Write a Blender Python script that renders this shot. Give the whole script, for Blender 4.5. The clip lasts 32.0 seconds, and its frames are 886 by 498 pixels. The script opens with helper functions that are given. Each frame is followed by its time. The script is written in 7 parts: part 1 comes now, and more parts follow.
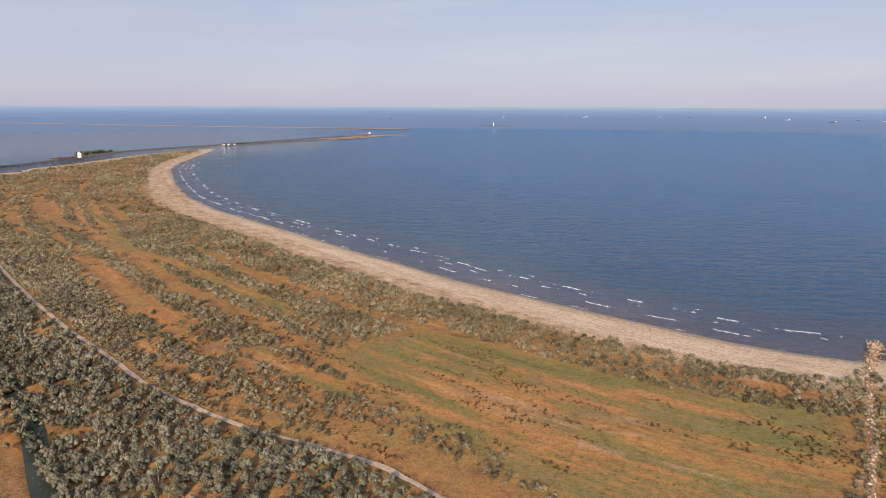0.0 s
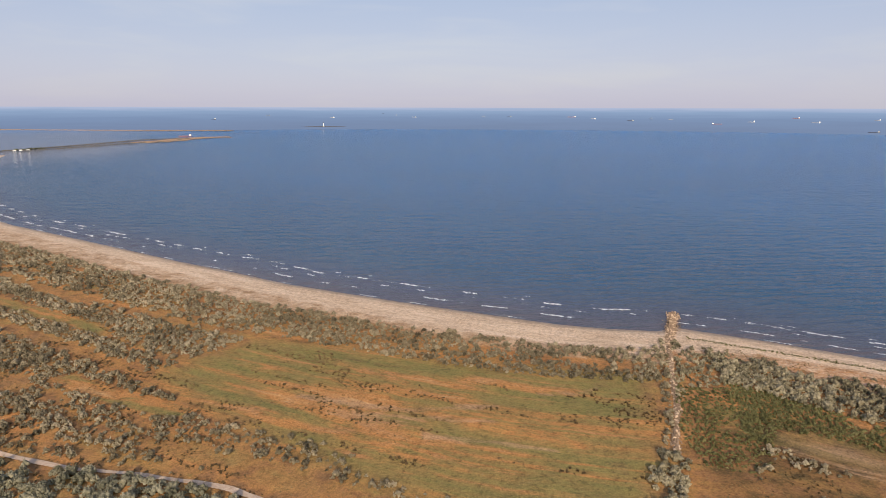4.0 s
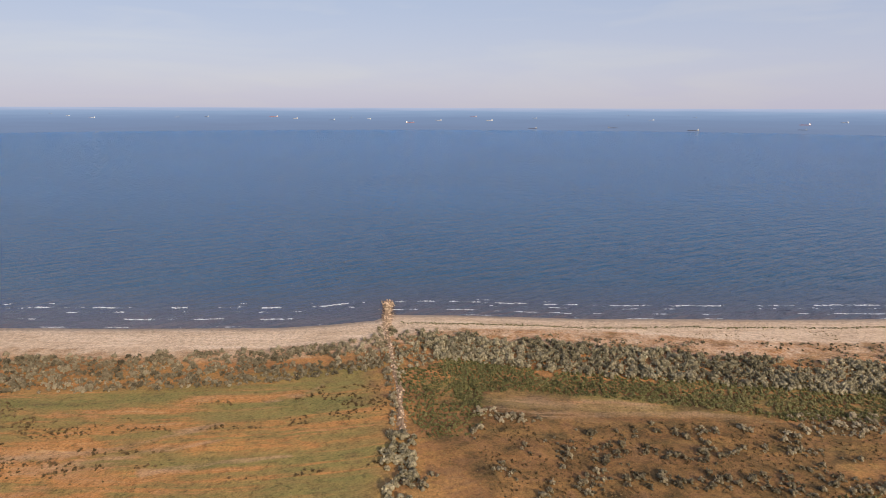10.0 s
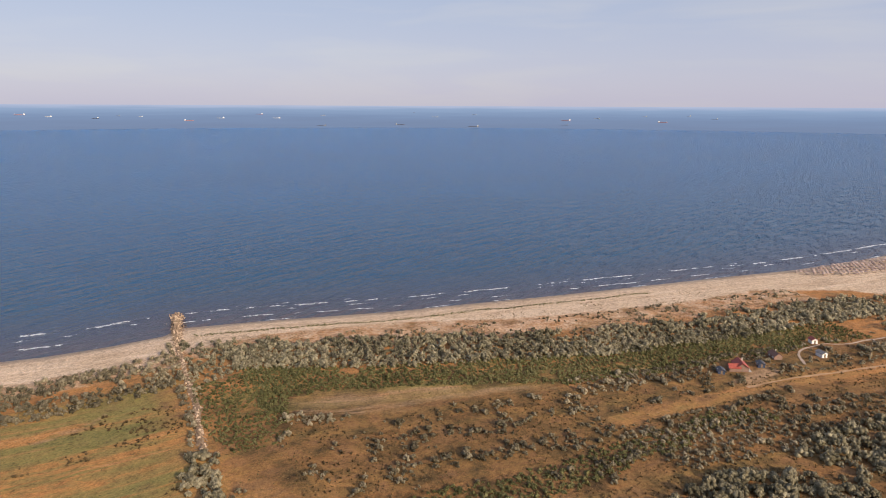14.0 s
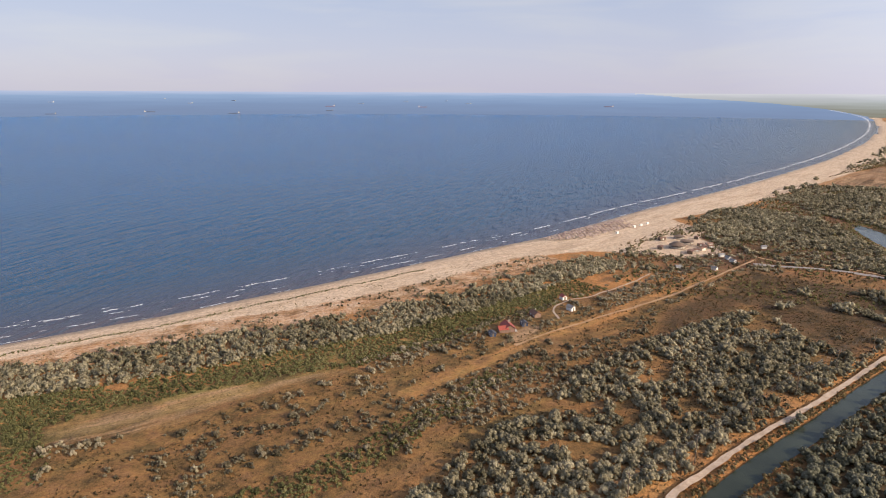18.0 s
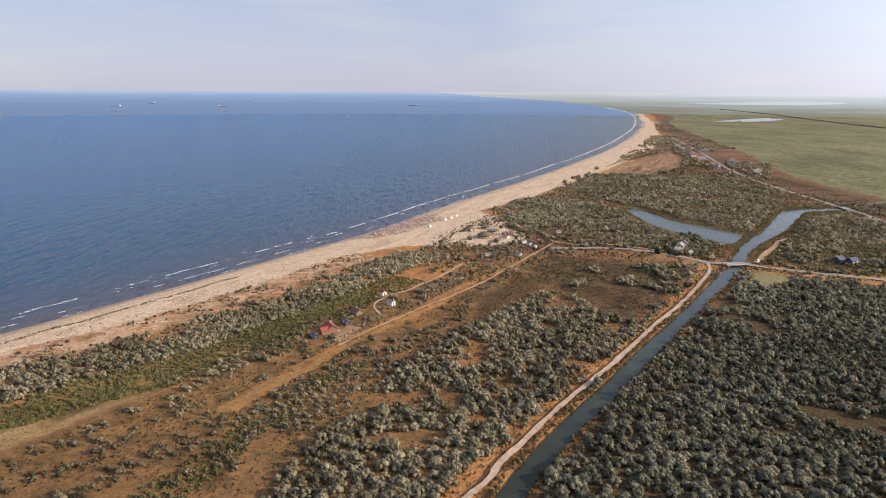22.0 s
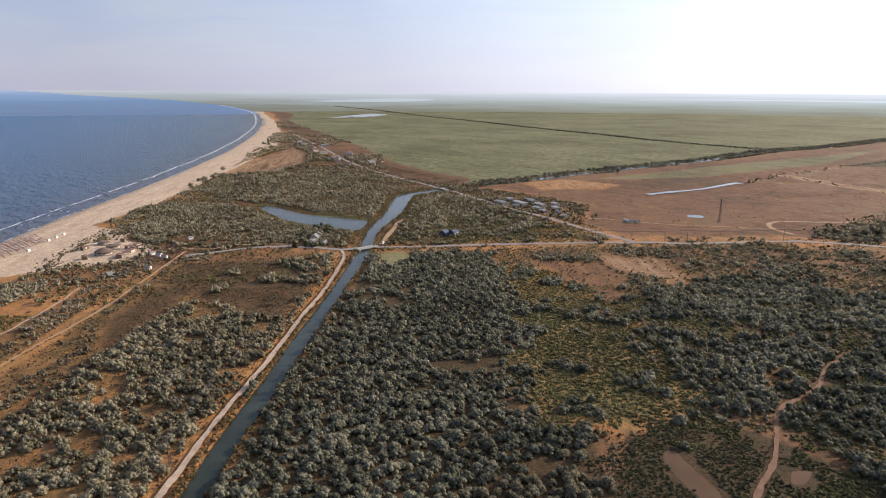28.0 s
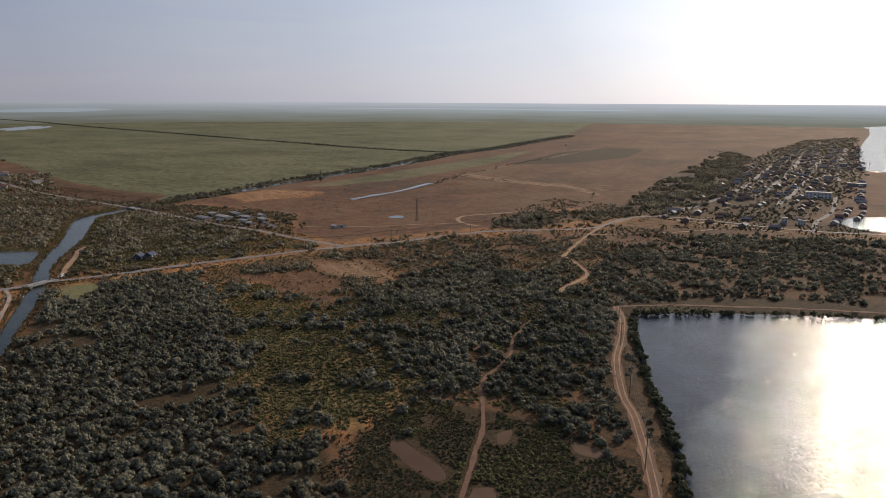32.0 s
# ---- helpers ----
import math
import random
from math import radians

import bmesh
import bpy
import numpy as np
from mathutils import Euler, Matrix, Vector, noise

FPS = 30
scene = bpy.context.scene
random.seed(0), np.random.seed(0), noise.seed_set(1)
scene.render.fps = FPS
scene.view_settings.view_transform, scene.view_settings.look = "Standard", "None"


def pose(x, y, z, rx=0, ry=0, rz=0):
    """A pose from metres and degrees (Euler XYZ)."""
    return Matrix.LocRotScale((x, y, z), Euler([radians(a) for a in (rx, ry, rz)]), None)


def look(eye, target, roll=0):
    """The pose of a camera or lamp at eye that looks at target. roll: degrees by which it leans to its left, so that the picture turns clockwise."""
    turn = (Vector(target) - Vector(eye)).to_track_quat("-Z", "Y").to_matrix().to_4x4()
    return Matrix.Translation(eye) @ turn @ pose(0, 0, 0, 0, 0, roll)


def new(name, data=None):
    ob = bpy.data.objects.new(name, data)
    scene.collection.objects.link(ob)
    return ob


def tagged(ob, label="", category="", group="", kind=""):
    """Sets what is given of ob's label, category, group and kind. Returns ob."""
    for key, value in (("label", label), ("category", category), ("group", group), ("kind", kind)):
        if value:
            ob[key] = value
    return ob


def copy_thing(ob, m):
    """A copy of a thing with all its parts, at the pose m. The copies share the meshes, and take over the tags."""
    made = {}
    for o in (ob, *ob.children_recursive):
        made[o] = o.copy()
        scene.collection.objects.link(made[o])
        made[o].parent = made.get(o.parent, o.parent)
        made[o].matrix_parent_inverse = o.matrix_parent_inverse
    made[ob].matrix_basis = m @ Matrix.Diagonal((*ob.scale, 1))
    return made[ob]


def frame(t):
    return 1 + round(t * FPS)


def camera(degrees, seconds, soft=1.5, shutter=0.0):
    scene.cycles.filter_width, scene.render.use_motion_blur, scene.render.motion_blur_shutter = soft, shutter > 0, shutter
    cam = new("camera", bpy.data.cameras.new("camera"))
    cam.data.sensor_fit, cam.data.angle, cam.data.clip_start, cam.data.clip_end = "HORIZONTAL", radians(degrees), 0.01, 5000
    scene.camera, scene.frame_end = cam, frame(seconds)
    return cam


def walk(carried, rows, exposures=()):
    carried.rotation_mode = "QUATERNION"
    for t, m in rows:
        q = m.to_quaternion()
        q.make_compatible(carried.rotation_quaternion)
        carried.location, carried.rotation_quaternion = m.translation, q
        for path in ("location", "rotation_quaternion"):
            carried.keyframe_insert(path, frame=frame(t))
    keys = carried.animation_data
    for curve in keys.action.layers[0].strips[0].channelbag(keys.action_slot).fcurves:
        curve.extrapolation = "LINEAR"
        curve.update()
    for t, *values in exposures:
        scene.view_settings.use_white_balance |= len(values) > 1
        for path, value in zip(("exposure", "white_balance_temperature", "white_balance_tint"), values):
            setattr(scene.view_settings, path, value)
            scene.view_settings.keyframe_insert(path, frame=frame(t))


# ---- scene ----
cam = camera(69.73, 32.0, soft=0.6)
# seconds, metres east, metres north, heading, tilt below level, lean; the drone hovers 100 m up and turns
PATH = [
    (0, -0.00, -0.00, -5.58, 12.60, 0.21), (0.5, -0.04, -0.12, -3.70, 12.57, 0.23), (1, 0.06, -0.20, -1.95, 12.57, 0.21),
    (1.5, 0.22, -0.22, -0.04, 12.57, 0.21), (2, 0.32, -0.24, 1.81, 12.54, 0.20), (2.5, 0.40, -0.23, 3.48, 12.56, 0.20),
    (3, 0.46, -0.22, 5.39, 12.54, 0.19), (3.5, 0.53, -0.21, 7.34, 12.54, 0.16), (5.5, 0.63, -0.09, 15.35, 12.50, 0.16),
    (6, 0.66, 0.02, 17.41, 12.52, 0.16), (6.5, 0.76, 0.15, 19.39, 12.51, 0.14), (7, 0.87, 0.30, 21.49, 12.51, 0.14),
    (7.5, 0.99, 0.47, 23.63, 12.51, 0.16), (8, 1.10, 0.55, 25.95, 12.50, 0.18), (8.5, 1.16, 0.51, 28.25, 12.50, 0.19),
    (9, 1.18, 0.32, 30.36, 12.50, 0.16), (9.5, 1.24, 0.10, 32.64, 12.48, 0.19), (10, 1.32, -0.02, 35.13, 12.50, 0.18),
    (10.5, 1.45, -0.01, 37.52, 12.54, 0.16), (11, 1.57, 0.02, 39.19, 12.57, 0.15), (11.5, 1.64, -0.01, 40.76, 12.59, 0.16),
    (12, 1.67, -0.03, 44.02, 12.59, 0.17), (12.5, 1.61, -0.06, 46.68, 12.59, 0.18), (13, 1.53, -0.14, 47.55, 12.58, 0.19),
    (13.5, 1.63, -0.16, 49.95, 12.62, 0.23), (14, 1.74, -0.13, 53.62, 12.67, 0.25), (14.5, 1.89, -0.11, 56.81, 12.70, 0.25),
    (15, 1.97, -0.13, 59.12, 12.74, 0.27), (15.5, 1.83, -0.09, 62.44, 12.73, 0.29), (17.5, 1.29, 0.19, 73.63, 12.81, 0.27),
    (18, 0.72, 0.52, 74.16, 13.83, 0.26), (18.5, 0.31, 0.79, 76.49, 13.89, 0.28), (19, 0.07, 1.02, 78.84, 13.87, 0.30),
    (19.5, -0.11, 1.10, 79.13, 13.85, 0.31), (20, -0.19, 0.96, 80.67, 13.85, 0.33), (20.5, -0.17, 0.71, 85.20, 13.83, 0.36),
    (21, -0.16, 0.65, 86.65, 13.84, 0.36), (21.5, -0.16, 0.61, 88.72, 13.85, 0.35), (22, -0.09, 0.56, 91.05, 13.85, 0.32),
    (22.5, -0.04, 0.43, 92.14, 13.88, 0.33), (23, 0.08, 0.31, 97.49, 13.87, 0.33), (23.5, 0.28, 0.23, 101.91, 13.80, 0.33),
    (24, 0.46, 0.17, 104.15, 13.81, 0.34), (24.5, 0.49, 0.16, 106.71, 13.79, 0.36), (25, 0.48, 0.20, 110.66, 13.78, 0.36),
    (25.5, 0.40, 0.09, 113.82, 13.77, 0.36), (27.5, 0.34, -0.05, 121.52, 13.84, 0.33), (28, 0.21, -0.23, 123.64, 13.85, 0.29),
    (28.5, 0.06, -0.31, 126.75, 13.87, 0.28), (29, -0.29, -0.31, 131.63, 13.87, 0.32), (29.5, 0.13, -0.36, 137.08, 13.62, 0.36),
    (30, 0.29, -0.43, 138.59, 13.53, 0.36), (30.5, 0.32, -0.59, 140.45, 13.85, 0.34), (31, 0.26, -0.79, 142.87, 13.11, 0.33),
    (31.5, 0.14, -0.96, 145.63, 12.96, 0.31), (32, 0.07, -1.07, 149.83, 12.94, 0.32),
]

walk(cam, [(t, pose(x, y, 100, 90 - tilt, 0, -yaw) @ pose(0, 0, 0, 0, 0, lean)) for t, x, y, yaw, tilt, lean in PATH],
     exposures=[(0, 0.29, 6300, 11), (12, 0.28, 6350, 12), (20, 0.45, 6250, 11), (25, 0.38, 6020, 10), (28, 0.27, 5980, 10), (30, 0.04, 5980, 10), (31, -0.16, 5980, 10), (32, -0.64, 6030, 10)])

# ---- light ----
SUN_AZ, SUN_EL = 187.0, 22.0
world = bpy.data.worlds.new("sky")
scene.world = world
world.use_nodes = True
wn = world.node_tree.nodes
sky = wn.new("ShaderNodeTexSky")
sky.sky_type = "NISHITA"
sky.sun_disc = False
sky.sun_elevation = radians(SUN_EL)
sky.sun_rotation = radians(SUN_AZ)
sky.altitude = 0
sky.air_density = 1.0
sky.dust_density = 1.2
sky.ozone_density = 1.0
# thin white haze over the whole sky, rosier low down, bluer overhead
wt = world.node_tree
direction = wn.new("ShaderNodeTexCoord")
split = wn.new("ShaderNodeSeparateXYZ")
wt.links.new(direction.outputs["Generated"], split.inputs[0])
haze = wn.new("ShaderNodeValToRGB")
wt.links.new(split.outputs["Z"], haze.inputs[0])
haze.color_ramp.elements[0].position, haze.color_ramp.elements[0].color = 0.0, (0.90, 0.86, 1.04, 1)
haze.color_ramp.elements[1].position, haze.color_ramp.elements[1].color = 0.9, (0.20, 0.30, 0.56, 1)
for place, tint in ((0.17, (0.68, 0.77, 1.0, 1)), (0.36, (0.44, 0.56, 0.88, 1))):
    haze.color_ramp.elements.new(place).color = tint
# wisps of high thin cloud
wisp_map = wn.new("ShaderNodeMapping")
wisp_map.inputs["Scale"].default_value = (1.6, 1.6, 11.0)
wisp_map.inputs["Rotation"].default_value = (0.05, 0.03, 0.4)
wt.links.new(direction.outputs["Generated"], wisp_map.inputs[0])
wisp = wn.new("ShaderNodeTexNoise")
wisp.inputs["Scale"].default_value = 2.3
wisp.inputs["Detail"].default_value = 6
wisp.inputs["Distortion"].default_value = 0.5
wt.links.new(wisp_map.outputs[0], wisp.inputs["Vector"])
thin = wn.new("ShaderNodeMapRange")
for i, v in zip((1, 2, 3, 4), (0.47, 0.78, 0.0, 0.5)):
    thin.inputs[i].default_value = v
wt.links.new(wisp.outputs[0], thin.inputs[0])
clouded = wn.new("ShaderNodeMix")
clouded.data_type = "RGBA"
wt.links.new(thin.outputs[0], clouded.inputs[0])
wt.links.new(haze.outputs[0], clouded.inputs[6])
clouded.inputs[7].default_value = (1.02, 0.98, 1.0, 1)
veil = wn.new("ShaderNodeBackground")
wt.links.new(clouded.outputs[2], veil.inputs[0])
veil.inputs[1].default_value = 0.43
# forward scattering in the haze: a wide glow round the sun
az, el = radians(SUN_AZ), radians(SUN_EL)
toward = wn.new("ShaderNodeVectorMath")
toward.operation = "DOT_PRODUCT"
toward.inputs[1].default_value = (math.sin(az) * math.cos(el), math.cos(az) * math.cos(el), math.sin(el))
wt.links.new(direction.outputs["Generated"], toward.inputs[0])
spread = wn.new("ShaderNodeValToRGB")
wt.links.new(toward.outputs["Value"], spread.inputs[0])
spread.color_ramp.elements[0].position, spread.color_ramp.elements[0].color = 0.0, (0, 0, 0, 1)
spread.color_ramp.elements[1].position, spread.color_ramp.elements[1].color = 1.0, (1.0, 0.97, 0.92, 1)
for place, level in ((0.35, 0.09), (0.65, 0.25), (0.85, 0.46)):
    spread.color_ramp.elements.new(place).color = (level, level * 0.985, level * 0.97, 1)
glow = wn.new("ShaderNodeBackground")
wt.links.new(spread.outputs[0], glow.inputs[0])
glow.inputs[1].default_value = 1.3
first = wn.new("ShaderNodeAddShader")
wt.links.new(veil.outputs[0], first.inputs[0])
wt.links.new(glow.outputs[0], first.inputs[1])
both = wn.new("ShaderNodeAddShader")
wt.links.new(sky.outputs[0], wn["Background"].inputs[0])
wn["Background"].inputs[1].default_value = 0.020
wt.links.new(wn["Background"].outputs[0], both.inputs[0])
wt.links.new(first.outputs[0], both.inputs[1])
wt.links.new(both.outputs[0], wn["World Output"].inputs[0])
sun_data = bpy.data.lights.new("sun", "SUN")
sun_data.energy, sun_data.angle, sun_data.color = 5.0, radians(0.6), (1.0, 0.80, 0.56)
sun = new("sun", sun_data)
az, el = radians(SUN_AZ), radians(SUN_EL)
sun.matrix_world = look((0, 0, 300), Vector((0, 0, 300)) - Vector((math.sin(az) * math.cos(el), math.cos(az) * math.cos(el), math.sin(el))))


# ---- materials ----
def tree_of(name):
    m = bpy.data.materials.new(name)
    m.use_nodes = True
    nt = m.node_tree
    return m, nt, nt.nodes["Principled BSDF"]


class Net:
    """Short hand for building node trees."""

    def __init__(self, nt):
        self.nt = nt

    def link(self, a, b):
        self.nt.links.new(a, b)

    def put(self, sock, v):
        if isinstance(v, bpy.types.NodeSocket):
            self.nt.links.new(v, sock)
        else:
            sock.default_value = v

    def coord(self, kind="Object"):
        return self.nt.nodes.new("ShaderNodeTexCoord").outputs[kind]

    def attr(self, name, out="Fac"):
        n = self.nt.nodes.new("ShaderNodeAttribute")
        n.attribute_name = name
        return n.outputs[out]

    def noise(self, vec, scale, detail=3.0, rough=0.55, dist=0.0):
        n = self.nt.nodes.new("ShaderNodeTexNoise")
        self.put(n.inputs["Vector"], vec)
        n.inputs["Scale"].default_value = scale
        n.inputs["Detail"].default_value = detail
        n.inputs["Roughness"].default_value = rough
        n.inputs["Distortion"].default_value = dist
        return n.outputs["Fac"]

    def mapping(self, vec, scale):
        n = self.nt.nodes.new("ShaderNodeMapping")
        self.put(n.inputs["Vector"], vec)
        n.inputs["Scale"].default_value = scale
        return n.outputs[0]

    def ramp(self, fac, stops):
        n = self.nt.nodes.new("ShaderNodeValToRGB")
        self.put(n.inputs[0], fac)
        el = n.color_ramp.elements
        while len(el) < len(stops):
            el.new(0.5)
        for e, (p, c) in zip(el, stops):
            e.position = p
            e.color = (*c, 1) if len(c) == 3 else c
        return n.outputs[0]

    def span(self, fac, a, b, lo=0.0, hi=1.0):
        n = self.nt.nodes.new("ShaderNodeMapRange")
        self.put(n.inputs[0], fac)
        for i, v in zip((1, 2, 3, 4), (a, b, lo, hi)):
            n.inputs[i].default_value = v
        return n.outputs[0]

    def math(self, op, a, b=0.0):
        n = self.nt.nodes.new("ShaderNodeMath")
        n.operation = op
        self.put(n.inputs[0], a)
        self.put(n.inputs[1], b)
        return n.outputs[0]

    def mix(self, fac, a, b, kind="MIX"):
        n = self.nt.nodes.new("ShaderNodeMix")
        n.data_type = "RGBA"
        n.blend_type = kind
        self.put(n.inputs[0], fac)
        self.put(n.inputs[6], a if not isinstance(a, tuple) else (*a, 1))
        self.put(n.inputs[7], b if not isinstance(b, tuple) else (*b, 1))
        return n.outputs[2]

    def bump(self, height, strength, distance):
        n = self.nt.nodes.new("ShaderNodeBump")
        self.put(n.inputs["Height"], height)
        n.inputs["Strength"].default_value = strength
        n.inputs["Distance"].default_value = distance
        return n.outputs[0]


def ground_material():
    m, nt, bsdf = tree_of("dry_coastal_ground")
    k = Net(nt)
    p = k.coord()
    ds = k.attr("along", "Vector")
    streak = k.noise(k.mapping(ds, (0.15, 0.021, 1)), 1.0, 5, 0.65, 0.7)
    wide = k.noise(p, 0.022, 4, 0.6)
    mid = k.noise(p, 0.11, 4, 0.65)
    fine = k.noise(p, 0.9, 3, 0.7)
    grit = k.noise(p, 4.0, 2, 0.7)
    broad = k.noise(k.mapping(ds, (0.062, 0.0065, 1)), 1.0, 4, 0.6, 0.9)
    dry = k.ramp(k.math("ADD", k.math("MULTIPLY", streak, 0.45), k.math("MULTIPLY", mid, 0.55)),
                 [(0.30, (0.130, 0.082, 0.042)), (0.42, (0.250, 0.132, 0.058)), (0.54, (0.400, 0.182, 0.062)), (0.68, (0.440, 0.255, 0.120))])
    dry = k.mix(k.span(wide, 0.48, 0.7, 0, 0.5), dry, (0.330, 0.200, 0.082))
    green = k.ramp(k.math("ADD", k.math("MULTIPLY", streak, 0.40), k.math("ADD", k.math("MULTIPLY", broad, 0.48), k.math("MULTIPLY", mid, 0.12))),
                   [(0.36, (0.130, 0.128, 0.042)), (0.46, (0.205, 0.172, 0.058)), (0.515, (0.265, 0.175, 0.062)), (0.56, (0.400, 0.188, 0.064)), (0.61, (0.430, 0.235, 0.095)), (0.67, (0.500, 0.345, 0.190))])
    col = k.mix(k.span(k.math("ADD", k.attr("green"), k.math("MULTIPLY", k.math("SUBTRACT", k.math("ADD", k.math("MULTIPLY", mid, 0.5), k.math("MULTIPLY", streak, 0.5)), 0.5), 2.2)), 0.30, 0.75), dry, green)
    plot = k.noise(k.mapping(p, (1.0, 0.45, 1.0)), 0.009, 4, 0.7)
    rust = k.ramp(k.math("ADD", k.math("MULTIPLY", plot, 0.5), k.math("ADD", k.math("MULTIPLY", mid, 0.3), k.math("MULTIPLY", fine, 0.2))),
                  [(0.38, (0.062, 0.048, 0.026)), (0.45, (0.112, 0.062, 0.034)), (0.51, (0.178, 0.084, 0.044)), (0.57, (0.195, 0.112, 0.060)), (0.64, (0.130, 0.108, 0.052))])
    col = k.mix(k.span(k.math("ADD", k.attr("rust"), k.math("MULTIPLY", k.math("SUBTRACT", wide, 0.5), 0.8)), 0.3, 0.7), col, rust)
    reed = k.math("ADD", k.math("MULTIPLY", k.noise(p, 0.0045, 4, 0.65), 0.45), k.math("ADD", k.math("MULTIPLY", k.noise(k.mapping(p, (0.35, 1.0, 1.0)), 0.022, 4, 0.7), 0.35), k.math("MULTIPLY", fine, 0.2)))
    marsh = k.ramp(reed, [(0.35, (0.080, 0.070, 0.038)), (0.42, (0.126, 0.128, 0.058)), (0.50, (0.188, 0.194, 0.088)), (0.58, (0.240, 0.232, 0.118)), (0.66, (0.275, 0.238, 0.145))])
    col = k.mix(k.span(k.attr("marsh"), 0.3, 0.7), col, marsh)
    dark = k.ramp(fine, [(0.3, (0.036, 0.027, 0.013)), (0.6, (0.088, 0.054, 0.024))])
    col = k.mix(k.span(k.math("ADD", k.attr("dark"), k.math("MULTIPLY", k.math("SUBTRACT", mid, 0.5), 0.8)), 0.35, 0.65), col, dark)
    pale = k.ramp(mid, [(0.3, (0.270, 0.162, 0.086)), (0.65, (0.430, 0.280, 0.164))])
    col = k.mix(k.span(k.math("ADD", k.attr("pale"), k.math("MULTIPLY", k.math("SUBTRACT", streak, 0.5), 1.2)), 0.4, 0.75), col, pale)
    sand = k.ramp(k.math("ADD", k.math("MULTIPLY", streak, 0.6), k.math("MULTIPLY", fine, 0.4)),
                  [(0.30, (0.360, 0.250, 0.164)), (0.5, (0.545, 0.410, 0.294)), (0.66, (0.640, 0.505, 0.385))])
    col = k.mix(k.span(k.math("ADD", k.attr("sand"), k.math("MULTIPLY", k.math("SUBTRACT", k.math("ADD", mid, k.math("MULTIPLY", fine, 0.5)), 0.75), 0.7)), 0.35, 0.62), col, sand)
    wet = k.mix(0.6, col, (0.115, 0.085, 0.070))
    col = k.mix(k.attr("wet"), col, wet)
    col = k.mix(1.0, col, k.ramp(grit, [(0.28, (0.62, 0.61, 0.60)), (0.5, (1.0, 1.0, 1.0)), (0.72, (1.18, 1.17, 1.14))]), "MULTIPLY")
    col = k.mix(0.8, col, k.ramp(k.noise(p, 0.55, 4, 0.75), [(0.34, (0.56, 0.55, 0.52)), (0.49, (1.0, 1.0, 1.0)), (0.7, (1.2, 1.17, 1.1))]), "MULTIPLY")
    col = k.mix(0.85, col, k.ramp(k.noise(p, 1.3, 3, 0.8), [(0.34, (0.62, 0.62, 0.60)), (0.5, (1.0, 1.0, 1.0)), (0.68, (1.22, 1.2, 1.15))]), "MULTIPLY")
    k.put(bsdf.inputs["Base Color"], col)
    k.put(bsdf.inputs["Roughness"], k.span(k.attr("wet"), 0, 1, 0.95, 0.5))
    bsdf.inputs["Specular IOR Level"].default_value = 0.2
    k.put(bsdf.inputs["Normal"], k.bump(k.math("ADD", fine, k.math("MULTIPLY", grit, 0.35)), 0.9, 0.35))
    return m


def sea_material():
    m, nt, bsdf = tree_of("sea_water")
    k = Net(nt)
    p = k.coord()
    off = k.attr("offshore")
    # far offshore stops lightened in colour to meet the hazy backdrop sea
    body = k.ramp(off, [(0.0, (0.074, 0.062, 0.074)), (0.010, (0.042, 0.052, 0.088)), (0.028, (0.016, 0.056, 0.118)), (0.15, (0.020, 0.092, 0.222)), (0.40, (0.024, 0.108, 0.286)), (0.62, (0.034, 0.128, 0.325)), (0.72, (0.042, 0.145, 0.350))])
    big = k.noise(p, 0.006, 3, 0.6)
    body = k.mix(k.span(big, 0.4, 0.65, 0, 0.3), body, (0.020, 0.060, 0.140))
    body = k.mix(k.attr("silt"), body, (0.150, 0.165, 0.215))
    k.put(bsdf.inputs["Base Color"], body)
    bsdf.inputs["Roughness"].default_value = 0.10
    bsdf.inputs["IOR"].default_value = 1.33
    bsdf.inputs["Specular IOR Level"].default_value = 0.55
    n = nt.nodes.new("ShaderNodeMapping")
    n.inputs["Rotation"].default_value = (0, 0, radians(36))
    n.inputs["Scale"].default_value = (0.26, 1.0, 1.0)
    k.link(p, n.inputs["Vector"])
    w = n.outputs[0]
    roll = k.noise(w, 0.055, 2, 0.5)
    swell = k.noise(w, 0.16, 2, 0.5)
    chop = k.noise(w, 0.62, 3, 0.6)
    h = k.math("ADD", k.math("MULTIPLY", roll, 1.2), k.math("ADD", k.math("MULTIPLY", swell, 2.3), k.math("MULTIPLY", chop, 0.7)))
    k.put(bsdf.inputs["Normal"], k.bump(h, 1.0, 6.5))
    return m


def still_water_material(name, body, rough, ripple, gloss=0.5):
    m, nt, bsdf = tree_of(name)
    k = Net(nt)
    p = k.coord()
    k.put(bsdf.inputs["Base Color"], k.mix(k.span(k.noise(p, 0.05, 3), 0.4, 0.7), body, tuple(c * 1.5 for c in body)))
    bsdf.inputs["Roughness"].default_value = rough
    bsdf.inputs["IOR"].default_value = 1.33
    bsdf.inputs["Specular IOR Level"].default_value = gloss
    h = k.math("ADD", k.noise(p, 0.9, 3, 0.6), k.math("MULTIPLY", k.noise(p, 2.6, 2, 0.6), 0.45))
    k.put(bsdf.inputs["Normal"], k.bump(h, 1.0, ripple))
    return m


